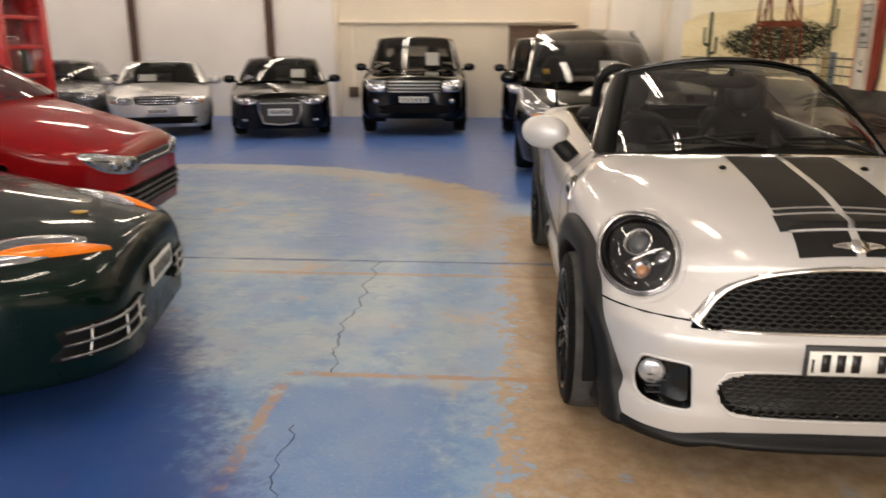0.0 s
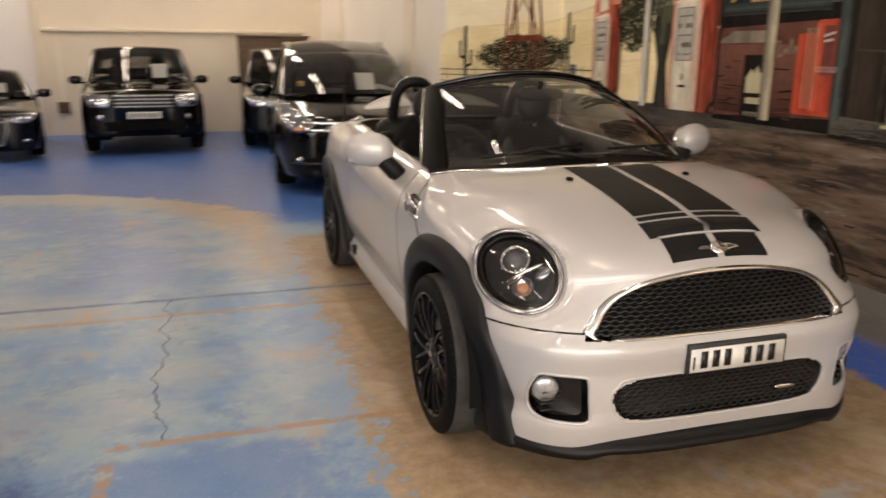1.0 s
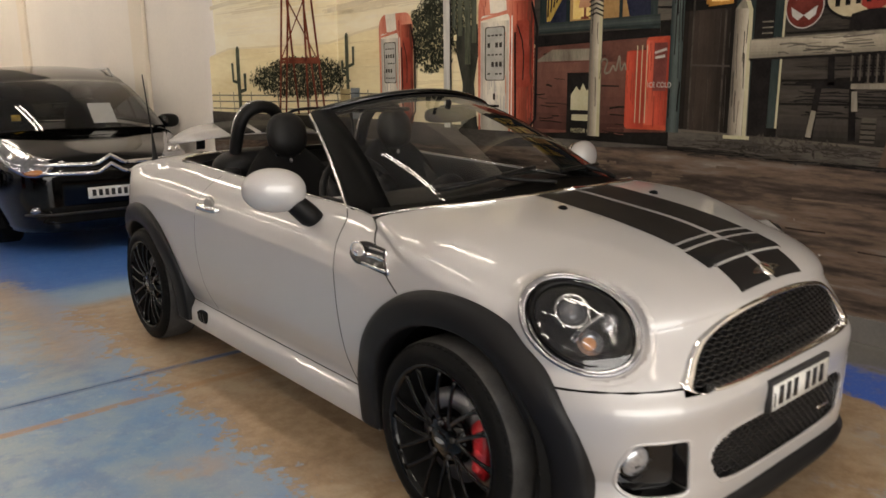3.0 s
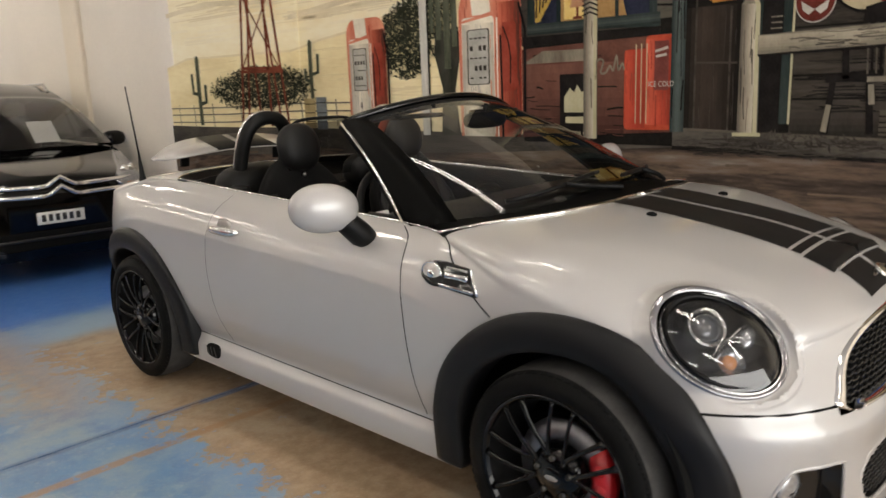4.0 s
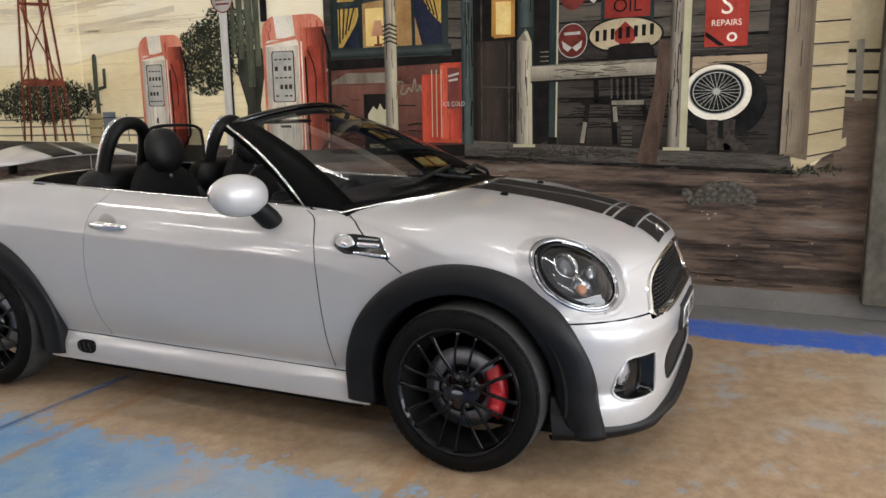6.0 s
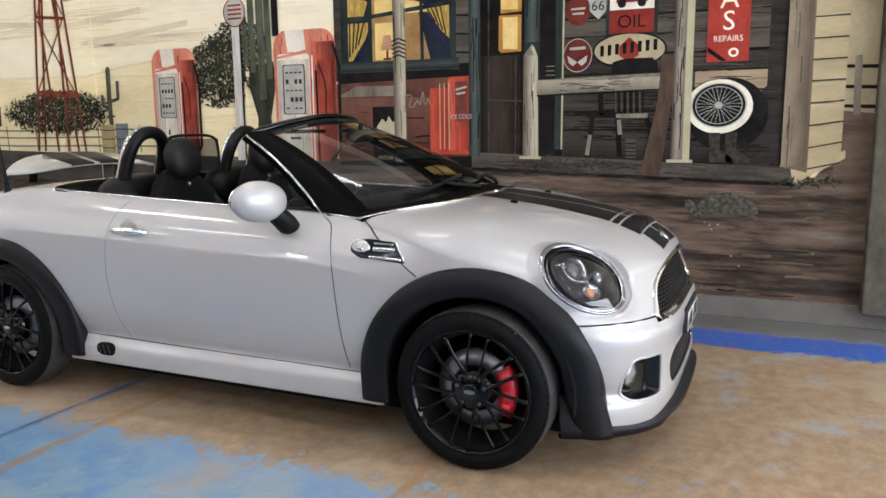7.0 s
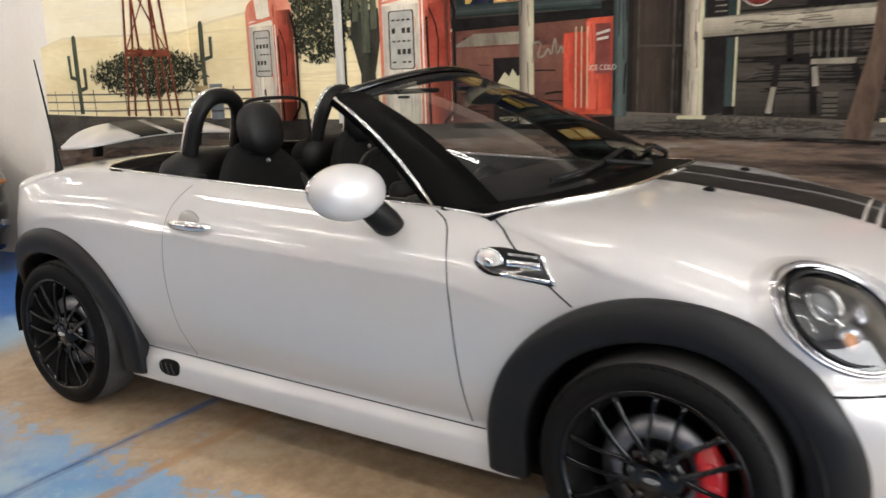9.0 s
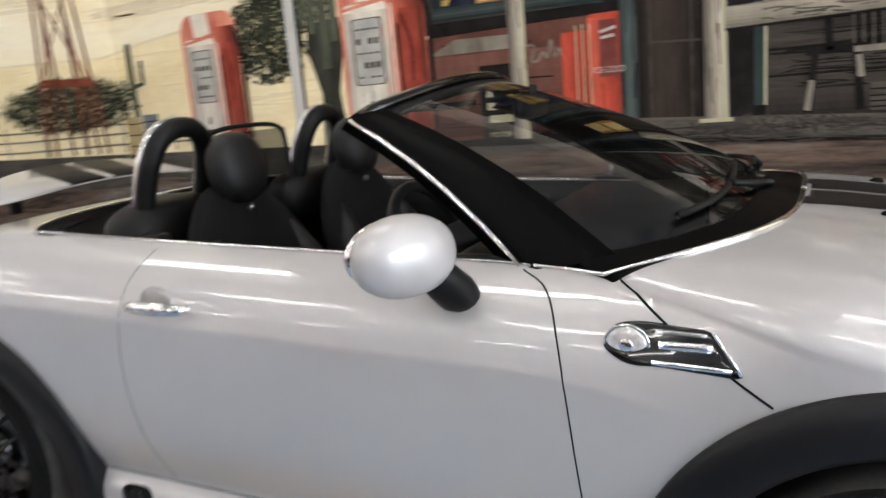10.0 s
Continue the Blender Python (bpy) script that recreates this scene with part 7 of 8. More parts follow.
# black scuttle between bonnet and glass
bm = bmesh.new()
rows = []
for sgn, seq in ((-1, REAR_EDGE), (1, REAR_EDGE[::-1][1:])):
    for p in seq:
        a = Vector((sgn * p.x, p.y, p.z - 0.001))
        q = max(-1, min(1, sgn * p.x / 0.70))
        b = screen_pt(q * 0.97, 0.07 - 0.05 * q * q, -0.004)
        rows.append([a + Vector((0, -0.004, 0)), a.lerp(b, 0.33) + Vector((0, 0, -0.004)), a.lerp(b, 0.66) + Vector((0, 0, -0.004)), b])
grid_faces(bm, rows)
bmesh.ops.recalc_face_normals(bm, faces=bm.faces[:])
part("scuttle", bm, PILLAR, roadster, "black plastic scuttle panel")
for s0, s1 in ((-0.74, -0.06), (0.10, 0.66)):
    wp = [screen_pt(s0 + (s1 - s0) * k / 10, 0.085 + 0.05 * k / 10, 0.016) for k in range(11)]
    wiper = part("wiper", tube(wp, 0.008, 6), TRIM, roadster, "black wiper blade")
    part("wiper_arm", tube([screen_pt(s1 + 0.04, 0.02, 0.012), screen_pt((s0 + s1) / 2 + 0.15, 0.06, 0.018), screen_pt((s0 + s1) / 2, 0.105, 0.022)], 0.009, 6), TRIM, wiper)
mir = part("rear_view_mirror", ball(0.0, 0.90, 1.228, 0.125, 0.022, 0.034, 24, 3), TRIM, roadster, "black interior mirror")
part("mirror_stem", tube([(0, 0.90, 1.25), (0, 0.89, 1.29)], 0.012), TRIM, mir)
for s in (-1, 1):
    part("sun_visor", box(s * 0.24 - 0.13, 1.02, 1.245, s * 0.24 + 0.13, 1.09, 1.262, 0.007), TRIM, roadster)

# door mirrors
for s in (-1, 1):
    cap = part("door_mirror", ball(0, 0, 0, 0.116, 0.066, 0.081, 32, 2.15), SILVER, roadster, "pearl-silver oval door mirror")
    cap.matrix_basis = pose(s * 0.868, 0.860, 0.988, 0, -s * 3, s * 24)
    part("mirror_glass", ball(0, 0.046, 0, 0.108, 0.024, 0.070, 28), CHROME, cap)
    part("mirror_foot", tube([(s * 0.705, 0.805, 0.856), (s * 0.722, 0.808, 0.864), (s * 0.755, 0.815, 0.888), (s * 0.79, 0.83, 0.925), (s * 0.83, 0.845, 0.965)], [0.019, 0.038, 0.048, 0.045, 0.038], 14, flat=(1.0, 0.9)), TRIM, roadster, "black mirror foot")

# cockpit
part("cockpit_floor", box(-0.62, 0.45, 0.30, 0.62, 2.44, 0.34), TRIM, roadster)
for s in (-1, 1):
    bm = bmesh.new()
    rows = []
    for k in range(25):
        y = 0.5 + 1.68 * k / 24
        zs = interp(Z_SHOULDER, y)
        xi = body_half_width(y, zs, zs)
        rows.append([(s * (xi - 0.018), y, zs + 0.002), (s * (xi - 0.045), y, zs - 0.01), (s * (xi - 0.055), y, zs - 0.10), (s * (xi - 0.035), y, 0.6), (s * (xi - 0.05), y, 0.32)])
    grid_faces(bm, rows)
    part("door_lining", bm, TRIM, roadster)
part("rear_bulkhead", box(-0.62, 2.0, 0.32, 0.62, 2.05, 0.90, 0.02), TRIM, roadster)
bm = bmesh.new()
grid_faces(bm, [[(0.655 * s_ * (1 - 0.16 * t ** 3), 2.0 + 0.425 * t - 0.13 * s_ ** 4 * t, 0.86 + 0.06 * math.sin(math.pi * t) * (1 - s_ * s_) + 0.115 * t ** 3 - 0.02 * s_ * s_) for s_ in (-1 + 2 * i / 16 for i in range(17))] for t in (j / 10 for j in range(11))])
part("folded_roof", bm, CLOTH, roadster, "folded black fabric roof")
part("dashboard", box(-0.60, 0.50, 0.62, 0.60, 0.92, 0.935, 0.06, 4), TRIM, roadster, "black dashboard")
part("dial", revolve([(0.0, 0.0), (0.0, 0.10), (0.03, 0.11), (0.05, 0.10)], 32, "y"), TRIM, roadster).matrix_basis = pose(0.0, 0.89, 0.86, 20)
part("centre_console", box(-0.11, 0.9, 0.34, 0.11, 1.9, 0.58, 0.03), TRIM, roadster)
sw = part("steering_wheel", tube([(0.183 * math.cos(t), 0, 0.183 * math.sin(t)) for t in (2 * math.pi * k / 40 for k in range(40))], 0.0155, 10, closed=True), LEATHER, roadster, "black three-spoke steering wheel")
sw.matrix_basis = pose(-0.36, 1.05, 0.885, -24)
part("wheel_boss", ball(0, -0.02, 0, 0.065, 0.03, 0.06, 20), TRIM, sw)
for a in (0, 180, 270):
    part("wheel_spoke", tube([(0.05 * math.cos(radians(a)), -0.01, 0.05 * math.sin(radians(a))), (0.175 * math.cos(radians(a)), 0, 0.175 * math.sin(radians(a)))], 0.016, 8, flat=(0.5, 1.2)), SATIN, sw)
part("steering_column", tube([(0, -0.02, 0), (0, -0.2, -0.01)], 0.05, 12), TRIM, sw)
for s in (-1, 1):
    seat = new("seat")
    seat.parent = roadster
    seat.matrix_basis = pose(s * 0.328, 1.59, 0.36)
    seat["label"] = "black cloth sports seat"
    part("cushion", ball(0, -0.23, 0.12, 0.25, 0.28, 0.11, 28, 3.2), CLOTH, seat)
    def back(w, z0, z1, y0, y1, th, power):
        b = ball(0, 0, 0, 1, 1, 1, 36, power)
        for v in b.verts:
            t = (v.co.z + 1) / 2
            wz = w * (1 - 0.22 * smooth01(0.55, 1.0, t))
            v.co = Vector((v.co.x * wz, y0 + (y1 - y0) * t + v.co.y * th * (1 - 0.25 * t) - 0.035 * abs(v.co.x) ** 3 * (1 - t * 0.6), z0 + (z1 - z0) * t))
        return b
    part("backrest", back(0.275, 0.08, 0.72, 0.02, 0.19, 0.09, 2.5), CLOTH, seat, "black cloth backrest with raised bolsters")
    for d in (-1, 1):
        part("bolster", tube([(d * 0.205, -0.02, 0.16), (d * 0.215, 0.02, 0.32), (d * 0.205, 0.07, 0.45), (d * 0.165, 0.12, 0.56)], [0.04, 0.055, 0.05, 0.03], 12), LEATHER, seat)
    hr = part("head_rest", ball(0, 0, 0, 0.103, 0.066, 0.108, 28, 2.3), LEATHER, seat, "black rounded head rest")
    hr.matrix_basis = pose(s * -0.0, 0.135, 0.762, -10)
    for d in (-0.06, 0.06):
        part("head_rest_post", tube([(d, 0.135, 0.60), (d, 0.135, 0.70)], 0.007), CHROME, seat)
    part("seat_clip", ball(0.0, 0.105, 0.64, 0.008, 0.010, 0.012, 12), SATIN, seat)
    hoop = part("roll_hoop", tube(spline([(-0.12, 0.06, 0.90), (-0.12, 0.03, 1.05), (-0.108, -0.01, 1.17), (-0.068, -0.03, 1.235), (0.0, -0.035, 1.255), (0.068, -0.03, 1.235), (0.108, -0.01, 1.17), (0.12, 0.03, 1.05), (0.12, 0.06, 0.90)], 6), 0.031, 12), TRIM, roadster, "padded black roll hoop with a bright edge")
    hoop.matrix_basis = pose(s * 0.375, 1.915, 0.0)
    part("hoop_trim", tube(spline([(-0.124, 0.072, 0.98), (-0.124, 0.054, 1.06), (-0.1136, 0.016, 1.18), (-0.072, -0.004, 1.25), (0.0, -0.009, 1.271), (0.072, -0.004, 1.25), (0.1136, 0.016, 1.18), (0.124, 0.054, 1.06), (0.124, 0.072, 0.98)], 6), 0.018, 8), CHROME, hoop, "chrome hoop edge")
    part("hoop_base", ball(s * 0.375, 1.985, 0.945, 0.225, 0.105, 0.105, 28, 2.6), TRIM, roadster, "black hoop base cover")
    part("belt_guide", box(s * 0.56 - 0.03, 1.82, 0.925, s * 0.56 + 0.03, 1.90, 0.965, 0.01), TRIM, roadster)
    part("seat_belt", tube([(s * 0.56, 1.86, 0.95), (s * 0.53, 1.80, 0.90), (s * 0.52, 1.72, 0.6)], 0.022, 6, flat=(1.0, 0.12)), CLOTH, roadster)
bm = bmesh.new()
grid_faces(bm, [[(x, 1.955, z) for x in (-0.215, 0.0, 0.215)] for z in (0.95, 1.1, 1.215)])
part("wind_deflector", bm, DEFLECTOR, roadster, "dark mesh wind deflector").visible_shadow = False
part("deflector_frame", tube(spline([(-0.215, 1.955, 0.95), (-0.21, 1.955, 1.15), (-0.17, 1.955, 1.222), (0.0, 1.955, 1.236), (0.17, 1.955, 1.222), (0.21, 1.955, 1.15), (0.215, 1.955, 0.95)], 6), 0.008, 8), TRIM, roadster)

# tail: spoiler on struts, aerial, rear lamps
def spoiler_mesh(x0, x1, lift=0.0):
    bm = bmesh.new()
    rows = []
    for i in range(int(40 * (x1 - x0)) + 3):
        x = x0 + (x1 - x0) * i / (int(40 * (x1 - x0)) + 2)
        e = abs(x) / 0.505
        d = 0.24 * (1 - e ** 4) ** 0.5 if e < 1 else 0.002
        y1, z = 2.91 - 0.11 * e * e, 1.078 - 0.035 * e * e
        th = max(0.12, 1 - e ** 5)
        rows.append([(x, y1 - d, z - 0.010 - lift), (x, y1 - d * 0.98, z + 0.002 + lift), (x, y1 - d * 0.5, z + 0.030 * th + lift), (x, y1, z + 0.062 * th + lift), (x, y1 + 0.004, z + 0.048 * th), (x, y1 - d * 0.5, z + 0.005 * th - lift)])
    grid_faces(bm, rows, close_u=True)
    bmesh.ops.recalc_face_normals(bm, faces=bm.faces[:])
    return bm


sp = part("rear_spoiler", spoiler_mesh(-0.505, 0.505), SILVER, roadster, "raised silver rear spoiler with black stripes")
for s in (-1, 1):
    part("spoiler_stripe", spoiler_mesh(min(s * 0.02, s * 0.19), max(s * 0.02, s * 0.19), 0.0015), BLACKPAINT, sp)
    part("spoiler_strut", tube([(s * 0.30, 2.84, 0.985), (s * 0.30, 2.83, 1.05)], 0.02, 8, flat=(0.5, 1.4)), TRIM, sp)
part("aerial", tube([(-0.688, 2.535, top_z(-0.688, 2.535) - 0.01), (-0.688, 2.538, top_z(-0.688, 2.535) + 0.03), (-0.689, 2.545, top_z(-0.688, 2.535) + 0.13), (-0.70, 2.585, 1.42)], [0.021, 0.013, 0.005, 0.0028], 8), TRIM, roadster, "black whip aerial")


# ---- the other cars: x across, y from the front bumper back, z up ----
def side_wheel(parent, x, y, r, w, s, rim_mat=SATIN, spokes=7):
    wh = new("wheel")
    wh.parent = parent
    wh.matrix_basis = pose(x, y, r, 0, 0, 0 if s < 0 else 180)
    k = r / 0.31
    part("tyre", revolve([(w / 2, r * 0.7), (w / 2, r * 0.9), (w * 0.36, r * 0.99), (0, r), (-w * 0.36, r * 0.99), (-w / 2, r * 0.9), (-w / 2, r * 0.74), (-w * 0.42, r * 0.70)], 40), RUBBER, wh)
    part("rim", revolve([(-w * 0.42, r * 0.70), (-w * 0.46, r * 0.68), (-w * 0.3, r * 0.64), (0, r * 0.6), (w * 0.1, 0.02)], 40), mat("rim_shadow", (0.03, 0.03, 0.03), 0.5) if not bpy.data.materials.get("rim_shadow") else bpy.data.materials["rim_shadow"], wh)
    for i in range(spokes):
        a = 2 * math.pi * i / spokes
        part("spoke", tube([(-w * 0.40, r * q * math.cos(a), r * q * math.sin(a)) for q in (0.08, 0.35, 0.67)], [0.03 * k, 0.022 * k, 0.028 * k], 6, flat=(0.5, 1.0)), rim_mat, wh)
    part("hub", revolve([(-w * 0.34, r * 0.2), (-w * 0.44, r * 0.17), (-w * 0.46, 0.0)], 20), rim_mat, wh)
    return wh


def parked_car(name, label, m, paintm, L, W, H, belt, nose, cowl, hood_n, roof0, roof1, tail, wheel_r, axles, roof_w=0.78, base=0.2, tint=DARKGLASS, deck=None, front_n=3.0, dome=0.06, bow=0.12, brow=0.015):
    """A closed car: lower body and glasshouse lofted from its measures.
    nose: bonnet's front height, cowl: (y, z) at the foot of the windscreen, roof0/roof1: y of the roof's ends, tail: y where the rear glass meets the body, deck: height of the boot."""
    car = new(name)
    car.matrix_basis = m
    tagged(car, label, "car")
    hw = W / 2
    deck = deck if deck else belt
    zc_tab = [(0.0, nose - 0.12), (0.03, nose - 0.03), (0.10, nose + 0.01), (cowl[0] * 0.55, nose + (cowl[1] - nose) * hood_n), (cowl[0], cowl[1]), (cowl[0] + 0.1, cowl[1]), (tail, max(deck, belt)), (L - 0.12, deck), (L - 0.02, deck - 0.06), (L, deck - 0.16)]
    zs_tab = [(0.0, nose - 0.20), (0.10, nose - 0.12), (0.5, nose - 0.06), (cowl[0], belt - 0.03), (cowl[0] + 0.3, belt), (tail, belt + 0.02), (L - 0.3, deck - 0.08), (L, deck - 0.2)]

    def width(y, z):
        e = max(0.0, (0.9 - y) / 0.9)
        f = (1 - e ** front_n) ** (1 / front_n) if e < 1 else 0.0
        e2 = max(0.0, (y - (L - 0.7)) / 0.7)
        g = (1 - min(1, e2) ** 3) ** (1 / 3)
        b = interp([(base, 0.93), (0.40, 0.985), (0.62, 1.0), (belt, 0.965), (belt + 0.2, 0.93)], z)
        return hw * b * (0.50 + 0.50 * f) * (0.5 + 0.5 * g)

    ys = sorted({0.9 * (1 - math.cos(math.pi / 2 * k / 22)) for k in range(23)} | {0.9 + (L - 1.6) * k / 40 for k in range(41)} | {L - 0.7 + 0.7 * math.sin(math.pi / 2 * k / 14) for k in range(15)})
    rows = []
    for y in ys:
        zs, zc = interp(zs_tab, y), interp(zc_tab, y)
        zs = min(zs, zc - 0.02)
        row = [(0.0, y, base), (width(y, base) * 0.7, y, base)] + [(width(y, z), y, z) for z in (base + (zs - base) * k / 10 for k in range(11))]
        ws = width(y, zs)
        if cowl[0] + 0.12 < y < tail - 0.05:
            row += [(ws * q, y, zs + (1 - q) * 0.06) for q in (0.985, 0.96, 0.93, 0.90, 0.88, 0.86, 0.85)]
        else:
            row += [(ws * math.cos(a), y, zs + (zc - zs) * math.sin(a)) for a in (math.pi / 2 * k / 7 for k in range(1, 8))]
        rows.append(row)
    bm = bmesh.new()
    for s in (-1, 1):
        vs = grid_faces(bm, [[(s * x, y, z) for x, y, z in r] for r in rows], flip=s > 0)
        bm.faces.new([v for v in vs[0]] if s < 0 else [v for v in reversed(vs[0])])
        bm.faces.new([v for v in vs[-1]] if s > 0 else [v for v in reversed(vs[-1])])
    full = bmesh.new()
    for s in (-1, 1):
        vs = grid_faces(full, [[(s * x, y, z) for x, y, z in r] for r in rows])
        full.faces.new(vs[0])
    bvh = BVHTree.FromBMesh(full)
    full.free()
    kill = [f for f in bm.faces if any((f.calc_center_median().y - a) ** 2 + (f.calc_center_median().z - wheel_r) ** 2 < (wheel_r + 0.055) ** 2 and abs(f.calc_center_median().x) > hw * 0.5 for a in axles)]
    bmesh.ops.delete(bm, geom=kill, context="FACES")
    bmesh.ops.remove_doubles(bm, verts=bm.verts[:], dist=1e-5)
    bmesh.ops.recalc_face_normals(bm, faces=bm.faces[:])
    part("body", bm, paintm, car)
    # glasshouse
    zr = H

    def house(y):
        if y < roof0:
            t = (y - cowl[0]) / (roof0 - cowl[0])
            return cowl[1] + (zr - brow - cowl[1]) * (1 - (1 - t) ** 1.35)
        if y > roof1:
            t = (y - roof1) / (tail - roof1)
            return zr - 0.05 - (zr - 0.05 - max(deck, belt)) * t ** 1.25
        t = (y - roof0) / (roof1 - roof0)
        return zr - brow + (brow + 0.015) * math.sin(math.pi * min(1.0, t * 0.5 + 0.5 * t ** 0.7)) - (0.05 - brow) * t

    shells_ = {"windscreen": bmesh.new(), "side_window": bmesh.new(), "rear_window": bmesh.new(), "roof": bmesh.new(), "pillar": bmesh.new()}
    n = 72
    prev = None
    for i in range(n + 1):
        y = cowl[0] + (tail - cowl[0]) * i / n
        zt = house(y)
        zb = min(interp(zs_tab, y) + 0.02, zt - 0.005)
        wb = width(y, interp(zs_tab, y)) * 0.955
        wr = min(hw * roof_w * (1 - 0.08 * smooth01(roof1, tail, y)), wb)
        f = (zt - zb) / max(0.05, zr - belt)
        wt = wb + (wr - wb) * min(1, f)
        row = []
        for k in range(9):
            t = k / 8
            row.append((wb + (wt - wb) * t ** 1.15, y, zb + (zt - 0.03 * min(1, f) - zb) * t))
        for k in range(1, 9):
            a = k / 8
            row.append((wt * (1 - a), y - bow * (1 - (1 - a) ** 2) * (1 - smooth01(cowl[0], roof0 + 0.4, y)), zt - 0.03 * min(1, f) * (1 - a) ** 3 + dome * 0.3 * (1 - (1 - a) ** 2) * min(1, f)))
        if prev:
            for s in (-1, 1):
                for k in range(16):
                    q = [prev[k], prev[k + 1], row[k + 1], row[k]]
                    q = [(s * x, yy, z) for x, yy, z in q]
                    if s > 0:
                        q.reverse()
                    c = y
                    mids = [cowl[0] + (roof0 - cowl[0]) * 1.15, roof0 + (roof1 - roof0) * 0.48, roof1]
                    if k < 8:
                        near = any(abs(y - mm) < 0.055 for mm in mids) or y > tail - 0.12
                        tall = zt - zb > 0.16
                        kind = "side_window" if 0 < k < 7 and tall and not near and y > cowl[0] + 0.25 else "pillar"
                    elif y < roof0 - 0.02:
                        kind = "windscreen" if k > 8 else "pillar"
                    elif y > roof1 + 0.05 and y < tail - 0.06:
                        kind = "rear_window" if k > 8 else "pillar"
                    else:
                        kind = "roof"
                    b = shells_[kind]
                    try:
                        b.faces.new([b.verts.new(p) for p in q])
                    except ValueError:
                        pass
        prev = row
    for kind, b in shells_.items():
        bmesh.ops.remove_doubles(b, verts=b.verts[:], dist=1e-4)
        if kind == "side_window":
            # one pane for each opening
            left = set(b.faces)
            while left:
                stack, grp = [left.pop()], []
                while stack:
                    f = stack.pop()
                    grp.append(f)
                    for e in f.edges:
                        for g in e.link_faces:
                            if g in left:
                                left.discard(g)
                                stack.append(g)
                if len(grp) < 4:
                    continue
                nb = bmesh.new()
                mp = {}
                for f in grp:
                    nb.faces.new([mp.setdefault(v, nb.verts.new(v.co)) if v not in mp else mp[v] for v in f.verts])
                part("side_window", nb, tint, car).visible_shadow = False
            b.free()
            continue
        o = part(kind, b, tint if "w" in kind[:4] and kind != "roof" or kind == "rear_window" else paintm, car)
        if kind in ("windscreen", "rear_window"):
            o.visible_shadow = False
    part("cabin", box(-hw * 0.8, cowl[0] + 0.25, 0.35, hw * 0.8, tail - 0.2, belt - 0.02, 0.05), TRIM, car, "dark cabin")
    for s in (-1, 1):
        part("seat_back", ball(s * 0.36, (roof0 + roof1) / 2 - 0.25, belt + 0.02, 0.22, 0.09, 0.30, 20, 3), CLOTH, car)
        part("head_rest", ball(s * 0.36, (roof0 + roof1) / 2 - 0.22, belt + 0.38 if H > 1.55 else belt + 0.30, 0.12, 0.05, 0.09, 16, 2.6), CLOTH, car)
    part("underbody", box(-hw * 0.8, 0.3, base - 0.03, hw * 0.8, L - 0.3, base + 0.12, 0.03), DARK, car)
    for a in axles:
        for s in (-1, 1):
            side_wheel(car, s * (hw - 0.125), a, wheel_r, 0.225, s)
            bmw = bmesh.new()
            rr = []
            for i in range(21):
                t = radians(-20 + 220 * i / 20)
                rr.append([(s * xx, a - (wheel_r + 0.07) * math.cos(t), wheel_r + (wheel_r + 0.07) * math.sin(t)) for xx in (hw * 0.99, hw * 0.55)])
            grid_faces(bmw, rr)
            bmw.faces.new([bmw.verts.new(q[1]) for q in rr])
            part("wheel_well", bmw, DARK, car)
    for s in (-1, 1):
        mm = part("door_mirror", ball(s * (hw + 0.10), cowl[0] + 0.42, belt + 0.07, 0.115, 0.07, 0.075, 20, 2.5), paintm, car)
        part("mirror_glass", ball(s * (hw + 0.10), cowl[0] + 0.475, belt + 0.07, 0.095, 0.02, 0.058, 16), CHROME, mm)
        part("mirror_stem", tube([(s * (hw - 0.06), cowl[0] + 0.42, belt + 0.01), (s * (hw + 0.04), cowl[0] + 0.42, belt + 0.04)], 0.022), TRIM, mm)

    def fy(x, z):
        h = bvh.ray_cast(Vector((x if abs(x) > 0.004 else 0.004, -2, z)), Vector((0, 1, 0)))
        return h[0].y if h[0] else 0.1
    return car, fy


def patch(fy, pts, lift, sub=6):
    """A panel that lies on the front of a car, from its outline in (x, z)."""
    ring = spline([(x, z, 0) for x, z in pts], sub, closed=True)
    cx, cz = sum(p.x for p in ring) / len(ring), sum(p.y for p in ring) / len(ring)
    bm = bmesh.new()
    rows = []
    for f, d in ((1.0, -0.01), (0.985, lift), (0.8, lift), (0.5, lift), (0.2, lift), (0.0, lift)):
        rows.append([Vector((cx + (p.x - cx) * f, fy(cx + (p.x - cx) * f, cz + (p.y - cz) * f) - d, cz + (p.y - cz) * f)) for p in ring])
        rows[-1].append(rows[-1][0])
    grid_faces(bm, rows)
    bmesh.ops.remove_doubles(bm, verts=bm.verts[:], dist=1e-5)
    bmesh.ops.recalc_face_normals(bm, faces=bm.faces[:])
    if sum(f.normal.y for f in bm.faces) > 0:
        bmesh.ops.reverse_faces(bm, faces=bm.faces[:])
    return bm


def bar_on(fy, x0, x1, z, r, lift=0.01, dz=0.0, flat=(1.0, 1.0)):
    return tube([(x, fy(x, z + dz * abs(x)) - lift, z + dz * abs(x)) for x in (x0 + (x1 - x0) * k / 16 for k in range(17))], r, 6, flat=flat)


def rect_pts(x0, x1, z0, z1):
    return [(x0, z0), ((x0 + x1) / 2, z0), (x1, z0), (x1, (z0 + z1) / 2), (x1, z1), ((x0 + x1) / 2, z1), (x0, z1), (x0, (z0 + z1) / 2)]


